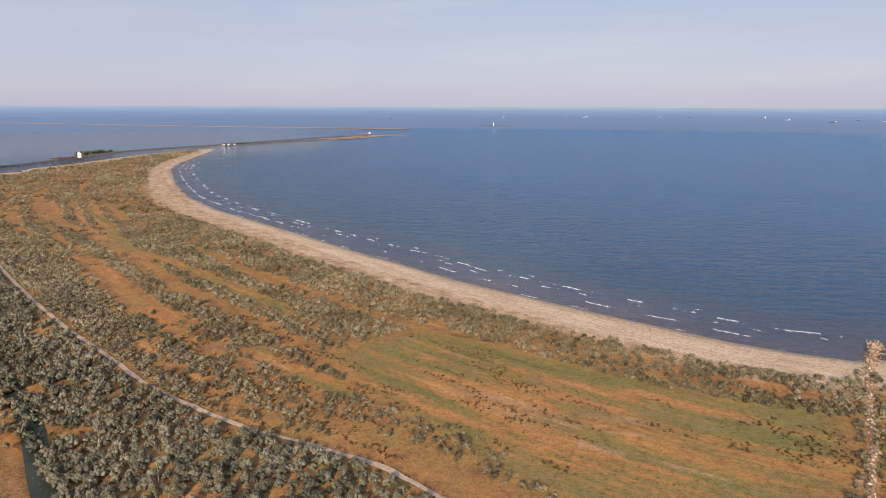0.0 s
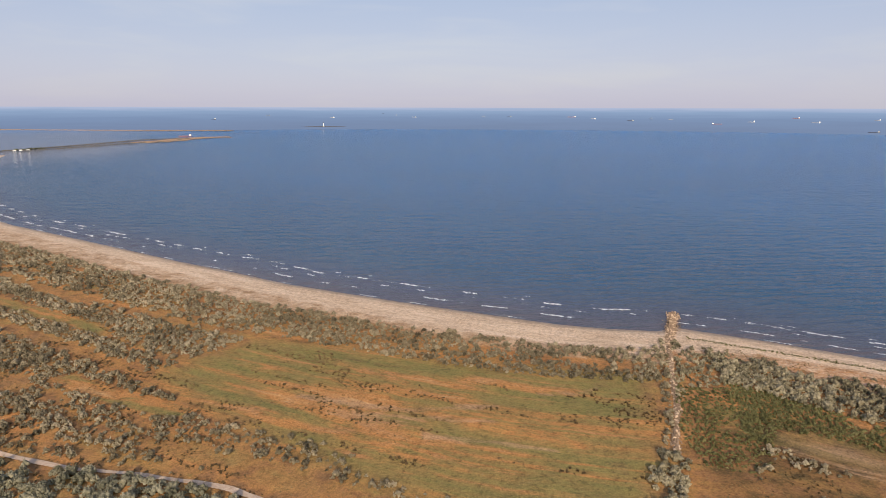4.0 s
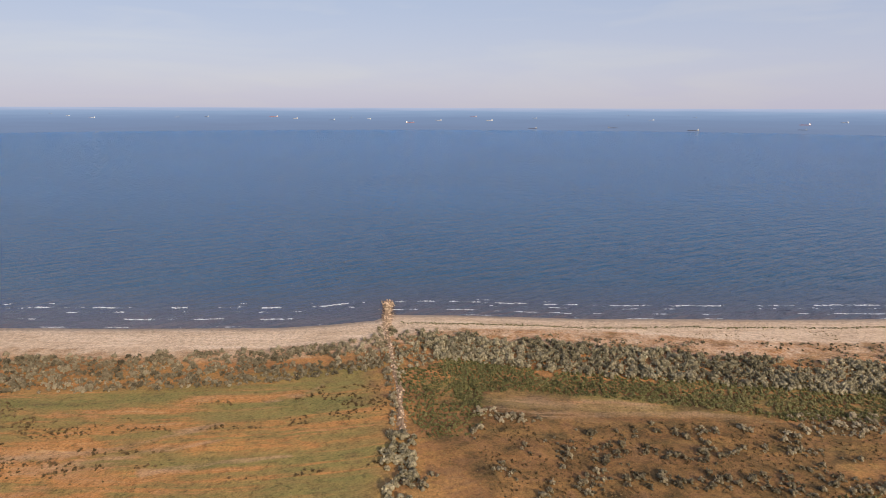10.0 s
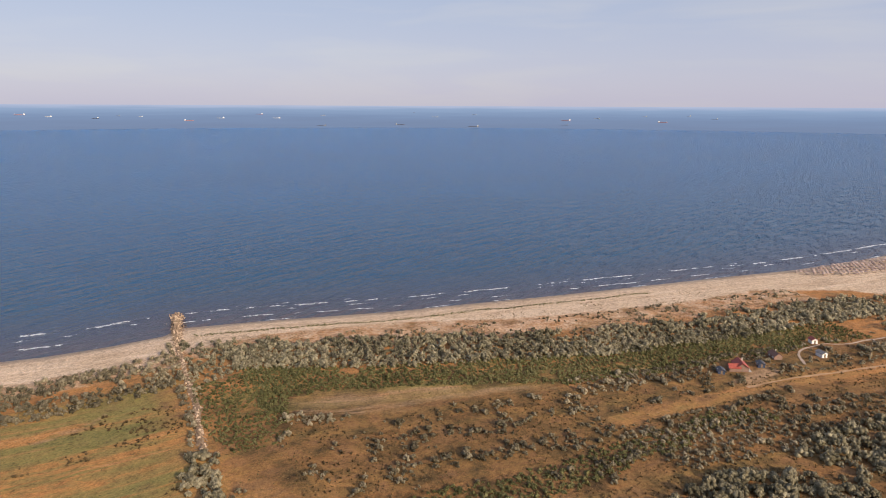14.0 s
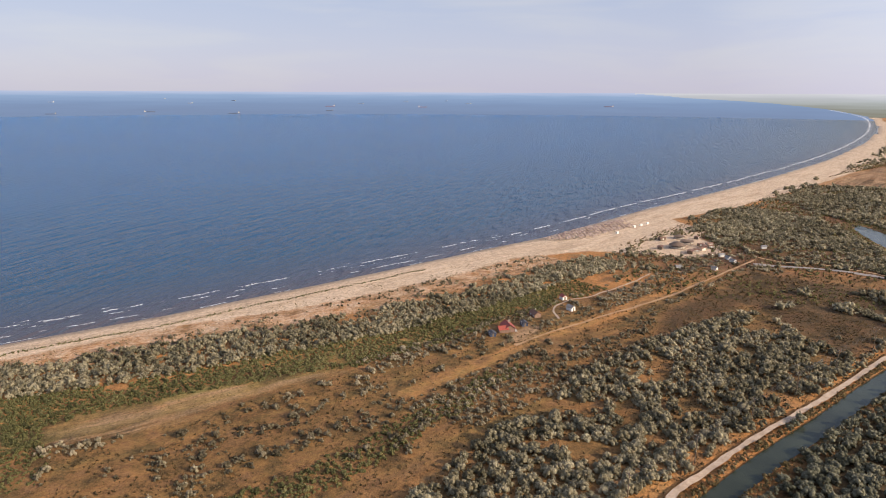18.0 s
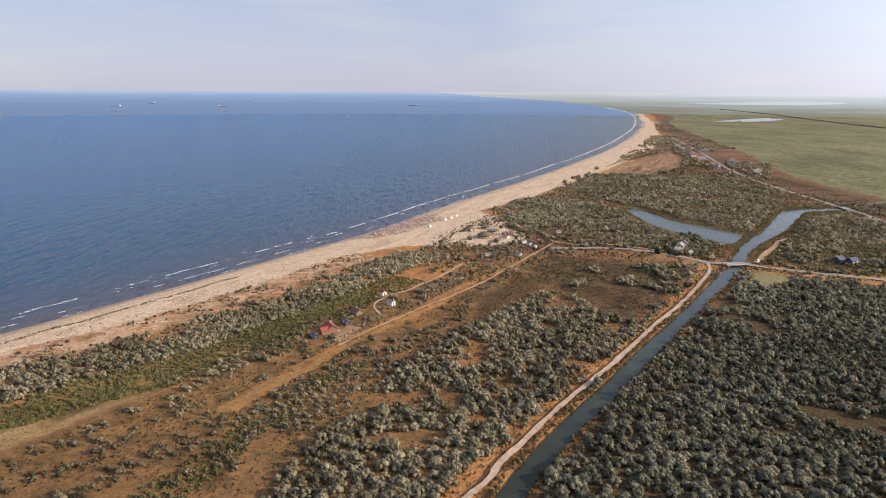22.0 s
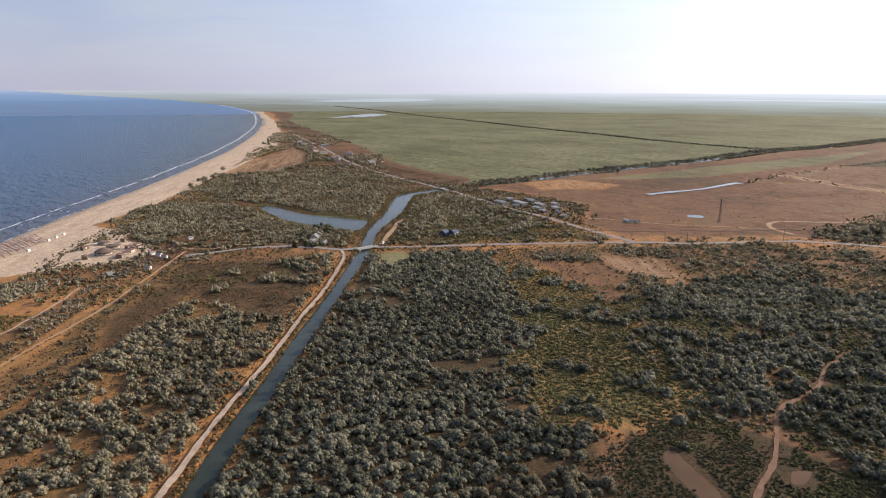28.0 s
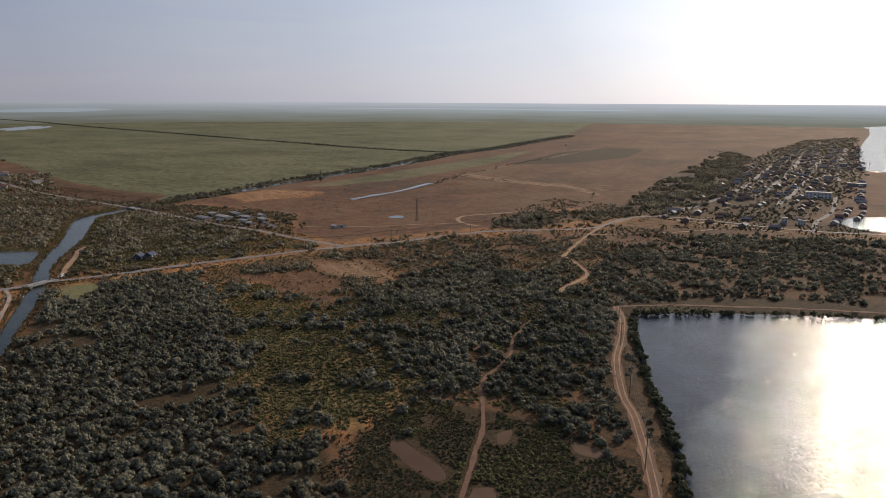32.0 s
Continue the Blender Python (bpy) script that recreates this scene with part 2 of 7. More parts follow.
def foliage_material(name, dark, mid, light):
    m, nt, bsdf = tree_of(name)
    k = Net(nt)
    p = k.coord()
    isl = nt.nodes.new("ShaderNodeNewGeometry").outputs["Random Per Island"]
    leaf = k.noise(p, 3.2, 3, 0.75)
    t = k.math("ADD", k.math("MULTIPLY", k.attr("tone"), 0.45), k.math("ADD", k.math("MULTIPLY", isl, 0.25), k.math("MULTIPLY", leaf, 0.4)))
    k.put(bsdf.inputs["Base Color"], k.ramp(t, [(0.28, dark), (0.55, mid), (0.82, light)]))
    bsdf.inputs["Roughness"].default_value = 0.8
    bsdf.inputs["Specular IOR Level"].default_value = 0.15
    k.put(bsdf.inputs["Normal"], k.bump(leaf, 1.0, 0.5))
    thin = nt.nodes.new("ShaderNodeBsdfTranslucent")
    k.link(bsdf.inputs["Base Color"].links[0].from_socket, thin.inputs["Color"])
    blend = nt.nodes.new("ShaderNodeMixShader")
    blend.inputs[0].default_value = 0.32
    k.link(bsdf.outputs[0], blend.inputs[1])
    k.link(thin.outputs[0], blend.inputs[2])
    k.link(blend.outputs[0], nt.nodes["Material Output"].inputs["Surface"])
    return m


def plain_material(name, a, b, scale=1.5, rough=0.85, bump=0.05, metal=0.0, isl=0.0):
    m, nt, bsdf = tree_of(name)
    k = Net(nt)
    p = k.coord()
    f = k.math("ADD", k.math("MULTIPLY", k.noise(p, scale, 4, 0.65), 0.6), k.math("MULTIPLY", k.noise(p, scale * 6, 2, 0.6), 0.4))
    if isl:
        r = nt.nodes.new("ShaderNodeObjectInfo").outputs["Random"]
        f = k.math("ADD", k.math("MULTIPLY", f, 1 - isl), k.math("MULTIPLY", r, isl))
    k.put(bsdf.inputs["Base Color"], k.ramp(f, [(0.3, a), (0.7, b)]))
    bsdf.inputs["Roughness"].default_value = rough
    bsdf.inputs["Metallic"].default_value = metal
    bsdf.inputs["Specular IOR Level"].default_value = 0.3
    if bump:
        k.put(bsdf.inputs["Normal"], k.bump(f, 0.8, bump))
    return m


M_GROUND = ground_material()
M_SEA = sea_material()
M_CANAL = still_water_material("canal_water", (0.030, 0.036, 0.026), 0.10, 0.06, 0.30)
M_POND = still_water_material("pond_water", (0.024, 0.030, 0.042), 0.075, 0.17, 0.32)
M_POOL = still_water_material("calm_pool_water", (0.040, 0.042, 0.046), 0.08, 0.02, 0.5)
M_PUDDLE = still_water_material("shallow_muddy_water", (0.110, 0.068, 0.045), 0.65, 0.02, 0.06)
M_OLIVE = foliage_material("silver_olive_leaves", (0.090, 0.079, 0.047), (0.260, 0.226, 0.142), (0.495, 0.432, 0.290))
M_SHRUB = foliage_material("dry_shrub_leaves", (0.078, 0.065, 0.040), (0.245, 0.205, 0.130), (0.480, 0.410, 0.280))
M_GREEN = foliage_material("green_low_shrub_leaves", (0.070, 0.072, 0.028), (0.172, 0.162, 0.064), (0.270, 0.242, 0.108))
M_WOOD_DARK = foliage_material("dark_tree_leaves", (0.044, 0.048, 0.026), (0.086, 0.090, 0.046), (0.145, 0.145, 0.080))
M_OLIVE_DEEP = foliage_material("deep_olive_leaves", (0.080, 0.080, 0.052), (0.195, 0.186, 0.125), (0.390, 0.360, 0.250))
M_HEATH = foliage_material("brown_heath_leaves", (0.066, 0.046, 0.022), (0.150, 0.102, 0.050), (0.250, 0.165, 0.082))
M_TUFT = foliage_material("dune_grass_tufts", (0.100, 0.078, 0.034), (0.190, 0.142, 0.064), (0.285, 0.205, 0.100))


def painted_haze_material(name, stops, lo):
    """A glowing backdrop under the horizon, haze painted in, too far off to shift."""
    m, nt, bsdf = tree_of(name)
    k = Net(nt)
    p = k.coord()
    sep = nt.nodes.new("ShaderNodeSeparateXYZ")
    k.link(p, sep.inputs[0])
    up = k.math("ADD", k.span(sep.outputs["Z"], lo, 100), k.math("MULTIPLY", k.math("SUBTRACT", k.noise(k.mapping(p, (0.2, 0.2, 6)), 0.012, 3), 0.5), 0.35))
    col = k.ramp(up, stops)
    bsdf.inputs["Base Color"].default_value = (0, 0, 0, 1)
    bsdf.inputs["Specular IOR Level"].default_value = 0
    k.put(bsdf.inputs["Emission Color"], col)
    # the painted haze glows brighter towards the low sun
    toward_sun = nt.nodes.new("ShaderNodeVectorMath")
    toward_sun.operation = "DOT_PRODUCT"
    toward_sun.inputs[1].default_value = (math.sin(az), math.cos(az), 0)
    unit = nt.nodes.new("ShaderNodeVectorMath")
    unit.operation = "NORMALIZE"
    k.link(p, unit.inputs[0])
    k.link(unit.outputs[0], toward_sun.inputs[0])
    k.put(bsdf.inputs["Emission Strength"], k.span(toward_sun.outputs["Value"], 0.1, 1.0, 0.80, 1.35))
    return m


# emission ramps pale with height: distance haze put into the colour
M_FAR_HAZE = painted_haze_material("far_plain_haze_glow", [(0.0, (0.215, 0.200, 0.150)), (0.07, (0.240, 0.236, 0.190)), (0.22, (0.300, 0.308, 0.275)), (0.45, (0.400, 0.418, 0.405)), (0.7, (0.480, 0.490, 0.500)), (1.0, (0.600, 0.600, 0.610))], 2)
M_FARSEA_HAZE = painted_haze_material("far_sea_haze_glow", [(0.0, (0.200, 0.265, 0.400)), (0.3, (0.222, 0.305, 0.460)), (0.7, (0.290, 0.392, 0.560)), (1.0, (0.450, 0.515, 0.670))], 1)
M_FARLAGOON_HAZE = painted_haze_material("far_lagoon_haze_glow", [(0.0, (0.42, 0.45, 0.47)), (1.0, (0.58, 0.60, 0.62))], 2)
M_BARK = plain_material("grey_brown_bark", (0.080, 0.060, 0.045), (0.160, 0.130, 0.100), 3, 0.9, 0.03)
M_ROAD = plain_material("pale_gravel_road", (0.270, 0.185, 0.125), (0.560, 0.440, 0.335), 0.5, 0.95, 0.05)
M_DAM = plain_material("reddish_dirt", (0.140, 0.076, 0.046), (0.260, 0.148, 0.092), 0.3, 0.95, 0.05)
M_TRACK = plain_material("sandy_track", (0.280, 0.160, 0.078), (0.460, 0.305, 0.180), 0.45, 0.95, 0.05)
M_ASPHALT = plain_material("worn_grey_road", (0.200, 0.170, 0.150), (0.330, 0.290, 0.260), 0.4, 0.9, 0.03)
M_STONE = plain_material("tan_groyne_stone", (0.190, 0.132, 0.088), (0.470, 0.350, 0.245), 0.8, 0.9, 0.06, isl=0.5)
M_WHITE = plain_material("white_plaster", (0.62, 0.60, 0.56), (0.80, 0.78, 0.74), 0.7, 0.85, 0.01)
M_CREAM = plain_material("cream_plaster", (0.42, 0.36, 0.29), (0.60, 0.53, 0.44), 0.7, 0.85, 0.01)
M_GREYWALL = plain_material("grey_plaster", (0.30, 0.29, 0.28), (0.46, 0.44, 0.42), 0.7, 0.85, 0.01)
M_REDROOF = plain_material("red_metal_roof", (0.230, 0.045, 0.030), (0.350, 0.085, 0.060), 1.2, 0.55, 0.02)
M_BROWNROOF = plain_material("brown_tile_roof", (0.130, 0.070, 0.050), (0.230, 0.130, 0.095), 1.2, 0.8, 0.04)
M_GREYROOF = plain_material("grey_sheet_roof", (0.15, 0.14, 0.135), (0.29, 0.275, 0.265), 1.0, 0.75, 0.02)
M_THATCH = plain_material("reed_thatch", (0.110, 0.075, 0.055), (0.210, 0.150, 0.110), 2.5, 0.95, 0.08)
M_GLASS = plain_material("dark_window_glass", (0.02, 0.025, 0.03), (0.04, 0.045, 0.05), 1.0, 0.15, 0.0)
M_TIMBER = plain_material("weathered_timber", (0.120, 0.085, 0.060), (0.240, 0.180, 0.130), 2.0, 0.85, 0.02)
M_CONCRETE = plain_material("weathered_concrete", (0.28, 0.26, 0.24), (0.45, 0.43, 0.40), 0.8, 0.9, 0.02)
M_STEEL = plain_material("dark_steel", (0.06, 0.06, 0.065), (0.14, 0.13, 0.13), 2.0, 0.5, 0.0, 0.6)
M_HULL_DARK = plain_material("dark_hull_paint", (0.040, 0.045, 0.060), (0.080, 0.080, 0.095), 0.1, 0.5, 0.0)
M_HULL_RED = plain_material("red_hull_paint", (0.180, 0.075, 0.065), (0.260, 0.120, 0.105), 0.1, 0.5, 0.0)
M_CANVAS = plain_material("rust_brown_canvas", (0.240, 0.165, 0.140), (0.420, 0.320, 0.280), 1.5, 0.9, 0.0, isl=0.6)
M_BLUEDARK = plain_material("dark_blue_sheet_metal", (0.030, 0.040, 0.075), (0.060, 0.075, 0.120), 1.5, 0.5, 0.0)


# ---- plan: lines on the ground, metres east and north of the drone ----
def smooth(pts, step):
    """A Catmull-Rom line through pts, as points about step apart."""
    p = np.array(pts, float)
    p = np.vstack([2 * p[0] - p[1], p, 2 * p[-1] - p[-2]])
    out = []
    for i in range(1, len(p) - 2):
        a, b, c, d = p[i - 1:i + 3]
        n = max(2, int(np.linalg.norm(c - b) / step))
        t = np.linspace(0, 1, n, endpoint=False)[:, None]
        out.append(0.5 * (2 * b + (c - a) * t + (2 * a - 5 * b + 4 * c - d) * t ** 2 + (3 * b - a - 3 * c + d) * t ** 3))
    return np.vstack(out + [p[-2:-1]])


SHORE_LEFT = [(-700, 1515), (-663, 1395), (-584, 1104), (-537, 981), (-433, 799), (-351, 675), (-281, 595), (-222, 541), (-162, 485),
              (-108, 434), (-70, 401), (-30, 364), (3, 340), (32, 319), (57, 302), (81, 286), (101, 273), (121, 264), (143, 257)]
SHORE_RIGHT = [(152, 261), (177, 243), (205, 220), (229, 200), (258, 180), (300, 150), (331, 129), (366, 106), (404, 81), (446, 52),
               (503, 21), (577, -16), (674, -71), (831, -158), (1137, -310), (1549, -484), (2097, -683), (2973, -949), (3678, -1106),
               (4792, -1281), (6156, -1389), (9500, -1500), (16000, -1200)]
LAND_NORTH = [(-2600, -200), (-1500, 300), (-900, 620), (-751, 881), (-765, 970), (-757, 1056), (-760, 1275), (-737, 1423), (-700, 1515)]
SHORE = np.vstack([smooth(SHORE_LEFT, 12), smooth(SHORE_RIGHT, 12)])
SEA_POLY = np.vstack([smooth(LAND_NORTH, 20), SHORE, [(3e7, 0), (3e7, 3e7), (-3e7, 3e7), (-3e7, -3e5)]])
ROAD_CANAL = [(-420, 460), (-314, 358), (-242, 294), (-196, 256), (-154, 224), (-127, 203), (-100, 187), (-77, 176), (-54, 168), (-35, 160),
              (-18, 149), (30, 110), (85, 50), (120, 12), (146, -13), (155, -18), (171, -29), (189, -42), (209, -58), (234, -77), (260, -96),
              (292, -121), (330, -147), (353, -161), (367, -166)]
CANAL = [(-330, 300), (-180, 200), (-105, 126), (-40, 90), (20, 55), (80, 14), (142, -20), (159, -30.5), (179, -44.5), (206, -65.2), (233.3, -85), (265.2, -109),
         (303, -137.2), (344, -167.5), (363, -181), (394, -200), (427, -225), (467, -260), (515, -295), (542, -318), (551, -346), (556, -372),
         (562, -432), (561, -481), (573, -576), (582, -682), (588, -776), (595, -882), (629, -1123), (621, -1296), (653, -1626), (673, -1944)]
CANAL_WIDTH = [6.5, 6.5, 6.5, 6.5, 6.5, 6.5, 6.5, 6.6, 6.8, 7, 7, 6.8, 7, 8, 8, 8, 10.5, 14, 17, 18, 13, 12, 12, 12, 13, 14, 15, 16, 18, 16, 16, 16]
ROAD_BRIDGE = [(405, -78), (403, -126), (382, -156), (369, -167), (364, -187), (347, -218), (329, -256), (302, -306), (280, -344), (256, -378),
               (222, -440), (188, -470), (151, -506), (141, -558), (117, -590), (62, -591), (10, -585), (-60, -600)]
ROAD_EAST = [(1500, -560), (1132, -473), (836, -398), (696, -377), (583, -371), (534, -369), (514, -366), (419, -355), (383, -354), (339, -349), (306, -346), (282, -345)]
SAND_TRACK = [(418, -81), (366, -50), (319, -21), (285, 6), (260, 25), (240, 38), (222, 50), (212, 57)]
LAGOON = [(556, -182), (521, -189), (501, -193), (482, -203), (464, -215), (450, -225), (437, -219), (421, -206), (420, -199), (437, -192), (454, -182), (479, -172), (515, -170), (546, -172)]
CREEK = [(545, -178), (588, -172), (623, -146), (652, -118)]
POND = [(68, -303), (65, -287), (51, -245), (40, -216), (28, -188), (20, -159), (10, -120), (-10, -90), (-80, -80), (-190, -120), (-240, -250),
        (-180, -380), (-90, -375), (-37, -357), (1, -341), (37, -323)]
POND_TOWN = [(-21, -643), (-31, -672), (-61, -695), (-110, -700), (-120, -640), (-55, -613), (-37, -613)]
DAM_TRACK = [(78, -308), (70, -290), (64, -266), (59, -240), (49, -211), (41, -196), (30, -168), (22, -145), (8, -105), (-15, -70)]
DAM_TOP = [(78, -308), (50, -328), (10, -347), (-30, -363), (-90, -385), (-180, -395)]
PATH_POND = [(127, -588), (144, -535), (146, -483), (138, -401), (132, -393), (110, -362), (112, -329), (111, -317)]
PATH_WOOD = [(89, -181), (86, -176), (80, -164), (76, -151), (72, -140), (69, -130), (62, -108)]
PATH_WOOD_TOP = [(105, -256), (104, -241), (97, -220), (96, -196), (89, -181)]
BANK_TRACK = [(369, -196), (378, -203), (392, -214), (409, -228), (426, -241), (434, -251)]
LAGOON_BANK = [(502, -192), (489, -205), (470, -221), (456, -231), (450, -228), (462, -214), (482, -200), (498, -190)]
LAWN = [(350, -185), (344, -200), (330, -197), (318, -177), (326, -170)]
DARK_STRIP = [(1013, -472), (869, -457), (696, -438), (604, -443), (560, -385), (688, -385), (874, -402), (1100, -455)]
YELLOW_FIELD = [(554, -475), (546, -533), (478, -558), (470, -512), (497, -454)]
PATH_FIELD = [(364, -372), (344, -395), (309, -415), (260, -464)]
PATH_FORK = [(144, -476), (111, -504), (87, -525), (63, -552)]
PATH_EDGE = [(119, -598), (97, -579), (56, -580), (34, -570), (12, -569)]
LOOP_A = [(424, -84), (416, -98), (417, -118), (403, -142), (391, -147)]
LOOP_B = [(417, -118), (430, -126), (440, -140), (446, -156)]
PATH_HUTS = [(276, 24), (290, 28), (305, 22), (312, 14), (340, -5), (366, -18)]
RIVER = [(-55, -1189), (-70, -1422), (-90, -1854), (-150, -2667), (-180, -3229), (-240, -3724), (-900, -4400), (-1500, -3300), (-900, -1900), (-500, -1100)]
STRIP_POND = [(414, -522), (412, -560), (408, -600), (412, -640), (416, -682)]
DARK_DIKE = [(8000, -2600), (3247, -1698), (2258, -1439), (1741, -1336), (1357, -1243), (1096, -1193), (884, -1145), (743, -1136), (640, -1140)]


def warp(x, y, h=0.0):
    """Fold the far distance in: what lies past 2.6 km is drawn nearer and smaller, on a rim that rises to the horizon, in the same direction."""
    x, y = np.asarray(x, float), np.asarray(y, float)
    big = np.maximum(np.hypot(x, y), 1e-6)
    r = np.where(big < 2600, big, 2600 + 2300 * (1 - np.exp(-(big - 2600) / 2300)))
    k = r / big
    return x * k, y * k, 100 * (1 - k) + np.asarray(h, float) * k


def inside(px, py, poly):
    q = np.asarray(poly, float)
    odd = np.zeros(px.shape, bool)
    for (x0, y0), (x1, y1) in zip(q, np.roll(q, -1, axis=0)):
        if y0 == y1:
            continue
        odd ^= ((y0 > py) != (y1 > py)) & (px < (x1 - x0) * (py - y0) / (y1 - y0) + x0)
    return odd


def away(px, py, line, closed=False):
    """Distance to a line, and how far along it the nearest point lies."""
    q = np.asarray(line, float)
    if closed:
        q = np.vstack([q, q[:1]])
    best, where, run = np.full(px.shape, 1e9), np.zeros(px.shape), 0.0
    for (x0, y0), (x1, y1) in zip(q[:-1], q[1:]):
        ux, uy = x1 - x0, y1 - y0
        n = max(ux * ux + uy * uy, 1e-9)
        t = np.clip(((px - x0) * ux + (py - y0) * uy) / n, 0, 1)
        d = np.hypot(px - x0 - ux * t, py - y0 - uy * t)
        near = d < best
        best = np.where(near, d, best)
        where = np.where(near, run + t * math.sqrt(n), where)
        run += math.sqrt(n)
    return best, where


def hash01(i, j, seed):
    v = np.sin(i * 127.1 + j * 311.7 + seed * 74.7) * 43758.5453
    return v - np.floor(v)


def vnoise(x, y, seed=0):
    i, j = np.floor(x), np.floor(y)
    u, v = x - i, y - j
    u, v = u * u * (3 - 2 * u), v * v * (3 - 2 * v)
    return ((hash01(i, j, seed) * (1 - u) + hash01(i + 1, j, seed) * u) * (1 - v)
            + (hash01(i, j + 1, seed) * (1 - u) + hash01(i + 1, j + 1, seed) * u) * v)


def fbm(x, y, seed=0):
    return 0.55 * vnoise(x, y, seed) + 0.3 * vnoise(x * 2.1, y * 2.1, seed + 3) + 0.15 * vnoise(x * 4.3, y * 4.3, seed + 7)


CANAL_LINE = smooth(CANAL, 12)
SHORE_THIN = np.vstack([SHORE_LEFT, SHORE_RIGHT]).astype(float)
S_JETTY = float(np.sum(np.linalg.norm(np.diff(np.array(SHORE_LEFT, float), axis=0), axis=1)))


def shore_of(px, py):
    """Inland distance from the beach's waterline (negative at sea) and place along it."""
    d, s = away(px, py, SHORE_THIN)
    dn, _ = away(px, py, LAND_NORTH)
    d = np.minimum(d, dn)
    return np.where(inside(px, py, SEA_POLY), -d, d), s


def soft(v, a, b):
    t = np.clip((v - a) / (b - a), 0, 1)
    return t * t * (3 - 2 * t)


def fuzzy(px, py, poly, edge):
    """1 well inside a polygon, 0 well outside, with a slope of that width."""
    d, _ = away(px, py, poly, closed=True)
    return soft(np.where(inside(px, py, poly), d, -d), -edge, edge)


BEACH_INNER_LEFT = [(-700, 1430), (-623, 1136), (-507, 897), (-372, 696), (-270, 553), (-194, 459), (-141, 409), (-100, 372), (-60, 341), (-26, 318),
                    (3, 294), (28, 277), (52, 267), (73, 257), (93, 247), (112, 240), (133, 234)]
BEACH_INNER_RIGHT = [(139, 232), (170, 222), (205, 195), (225, 178), (250, 150), (275, 128), (333, 86), (380, 62), (410, 20), (414, -10), (440, -30), (470, -55), (540, -40),
                     (619, -100), (707, -153), (828, -222), (1123, -385), (1468, -525), (2221, -765), (3185, -1040), (4461, -1310), (9500, -1560)]
BEACH_POLY = SHORE_LEFT + SHORE_RIGHT[:-1] + BEACH_INNER_RIGHT[::-1] + BEACH_INNER_LEFT[::-1]
MARSH_POLY = [(9000, -1650), (2900, -1090), (2173, -800), (1450, -620), (1098, -540), (799, -451), (600, -420), (572, -400), (574, -480), (586, -576), (597, -776),
              (606, -882), (640, -1123), (640, -1296), (670, -1626), (690, -1944), (1200, -4000), (3000, -12000), (30000, -16000), (40000, -3000)]
BROWN_FIELD = [(548, -400), (548, -480), (560, -576), (575, -776), (582, -882), (610, -1123), (605, -1296), (640, -1626), (655, -1944), (900, -3500), (300, -3500), (120, -2600),
               (140, -1300), (180, -820), (215, -560), (183, -500), (241, -440), (295, -352), (347, -362), (400, -425), (470, -430)]
RED_FIELD = [(806, -195), (928, -272), (1126, -420), (1010, -400), (866, -339), (778, -258)]
BROWN_MARSH = [(392, -72), (359, -150), (316, -132), (262, -91), (279, -78), (319, -61), (275, -28), (262, -14), (300, -20), (350, -50)]
MEADOW = [(-40, 275), (0, 262), (60, 232), (120, 212), (108, 185), (92, 150), (70, 120), (20, 135), (-10, 165), (-50, 205), (-75, 240)]
BARE_RED = [(-20, 213), (-11, 204), (4, 203), (13, 194), (30, 190), (26, 180), (6, 187), (-8, 196), (-24, 204)]
FIELD_GREEN = [(532, -562), (540, -787), (541, -1142), (546, -1393), (464, -979), (466, -707), (497, -603)]
FIELD_DARK = [(439, -971), (465, -1282), (415, -1484), (330, -1455), (308, -1220), (367, -1043)]
FIELD_STRAW = [(440, -790), (342, -756), (262, -741), (208, -700), (212, -722), (262, -766), (344, -782), (432, -815)]
FIELD_RED = [(308, -637), (295, -720), (210, -699), (190, -630), (217, -560), (249, -515)]
FIELD_RED_FAR = [(425, -810), (432, -960), (365, -1035), (305, -1200), (205, -1000), (208, -725), (338, -772)]
FIELD_LINES = [([(436, -791), (342, -758), (260, -743), (206, -702)], 5), ([(431, -1122), (437, -1515), (435, -1975)], 6), ([(413, -690), (430, -800), (436, -960), (431, -1122)], 4)]
SOFT_TRACKS = [([(415, -79), (333, -26), (287, 3), (246, 33), (209, 53), (188, 66)], 0.6), ([(219, 86), (228, 80), (236, 74)], 1.6), ([(3, 197), (25, 189), (47, 183)], 1.8), ([(24, 178), (41, 172), (61, 163)], 1.6), ([(68, 200), (84, 199), (99, 208)], 1.4), ([(-15, 212), (20, 196), (50, 194)], 2.2), ([(176, 122), (160, 138)], 3.0)]
BAR_SAND = [(412, -12), (430, -15), (505, -36), (530, -44), (500, -62), (471, -54), (449, -68), (425, -62), (410, -40)]
BROWN_OPEN = [(470, -80), (470, -112), (446, -138), (418, -136), (426, -110), (418, -84)]
RED_YARD = [(238, 44), (243, 34), (262, 28), (268, 36), (256, 42)]
LANES = [[(-408, 586), (-270, 421), (-214, 381), (-147, 327), (-110, 296)], [(-103, 241), (-81, 223), (-55, 206)], [(-24, 240), (-7, 232), (16, 220), (36, 212)]]
BARE_RIGHT = [(131, 167), (151, 154), (176, 126), (200, 98), (208, 83), (190, 96), (174, 110), (150, 124), (134, 142), (126, 154)]
FOREST = [(331, -212), (295, -238), (189, -163), (141, -130), (118, -137), (88, -110), (60, -60), (110, -6), (148, -27), (200, -64), (262, -110), (305, -141), (346, -172)]
GREEN_SCRUB = [(282, -230), (262, -245), (199, -226), (132, -203), (100, -158), (120, -138), (141, -128), (191, -159)]
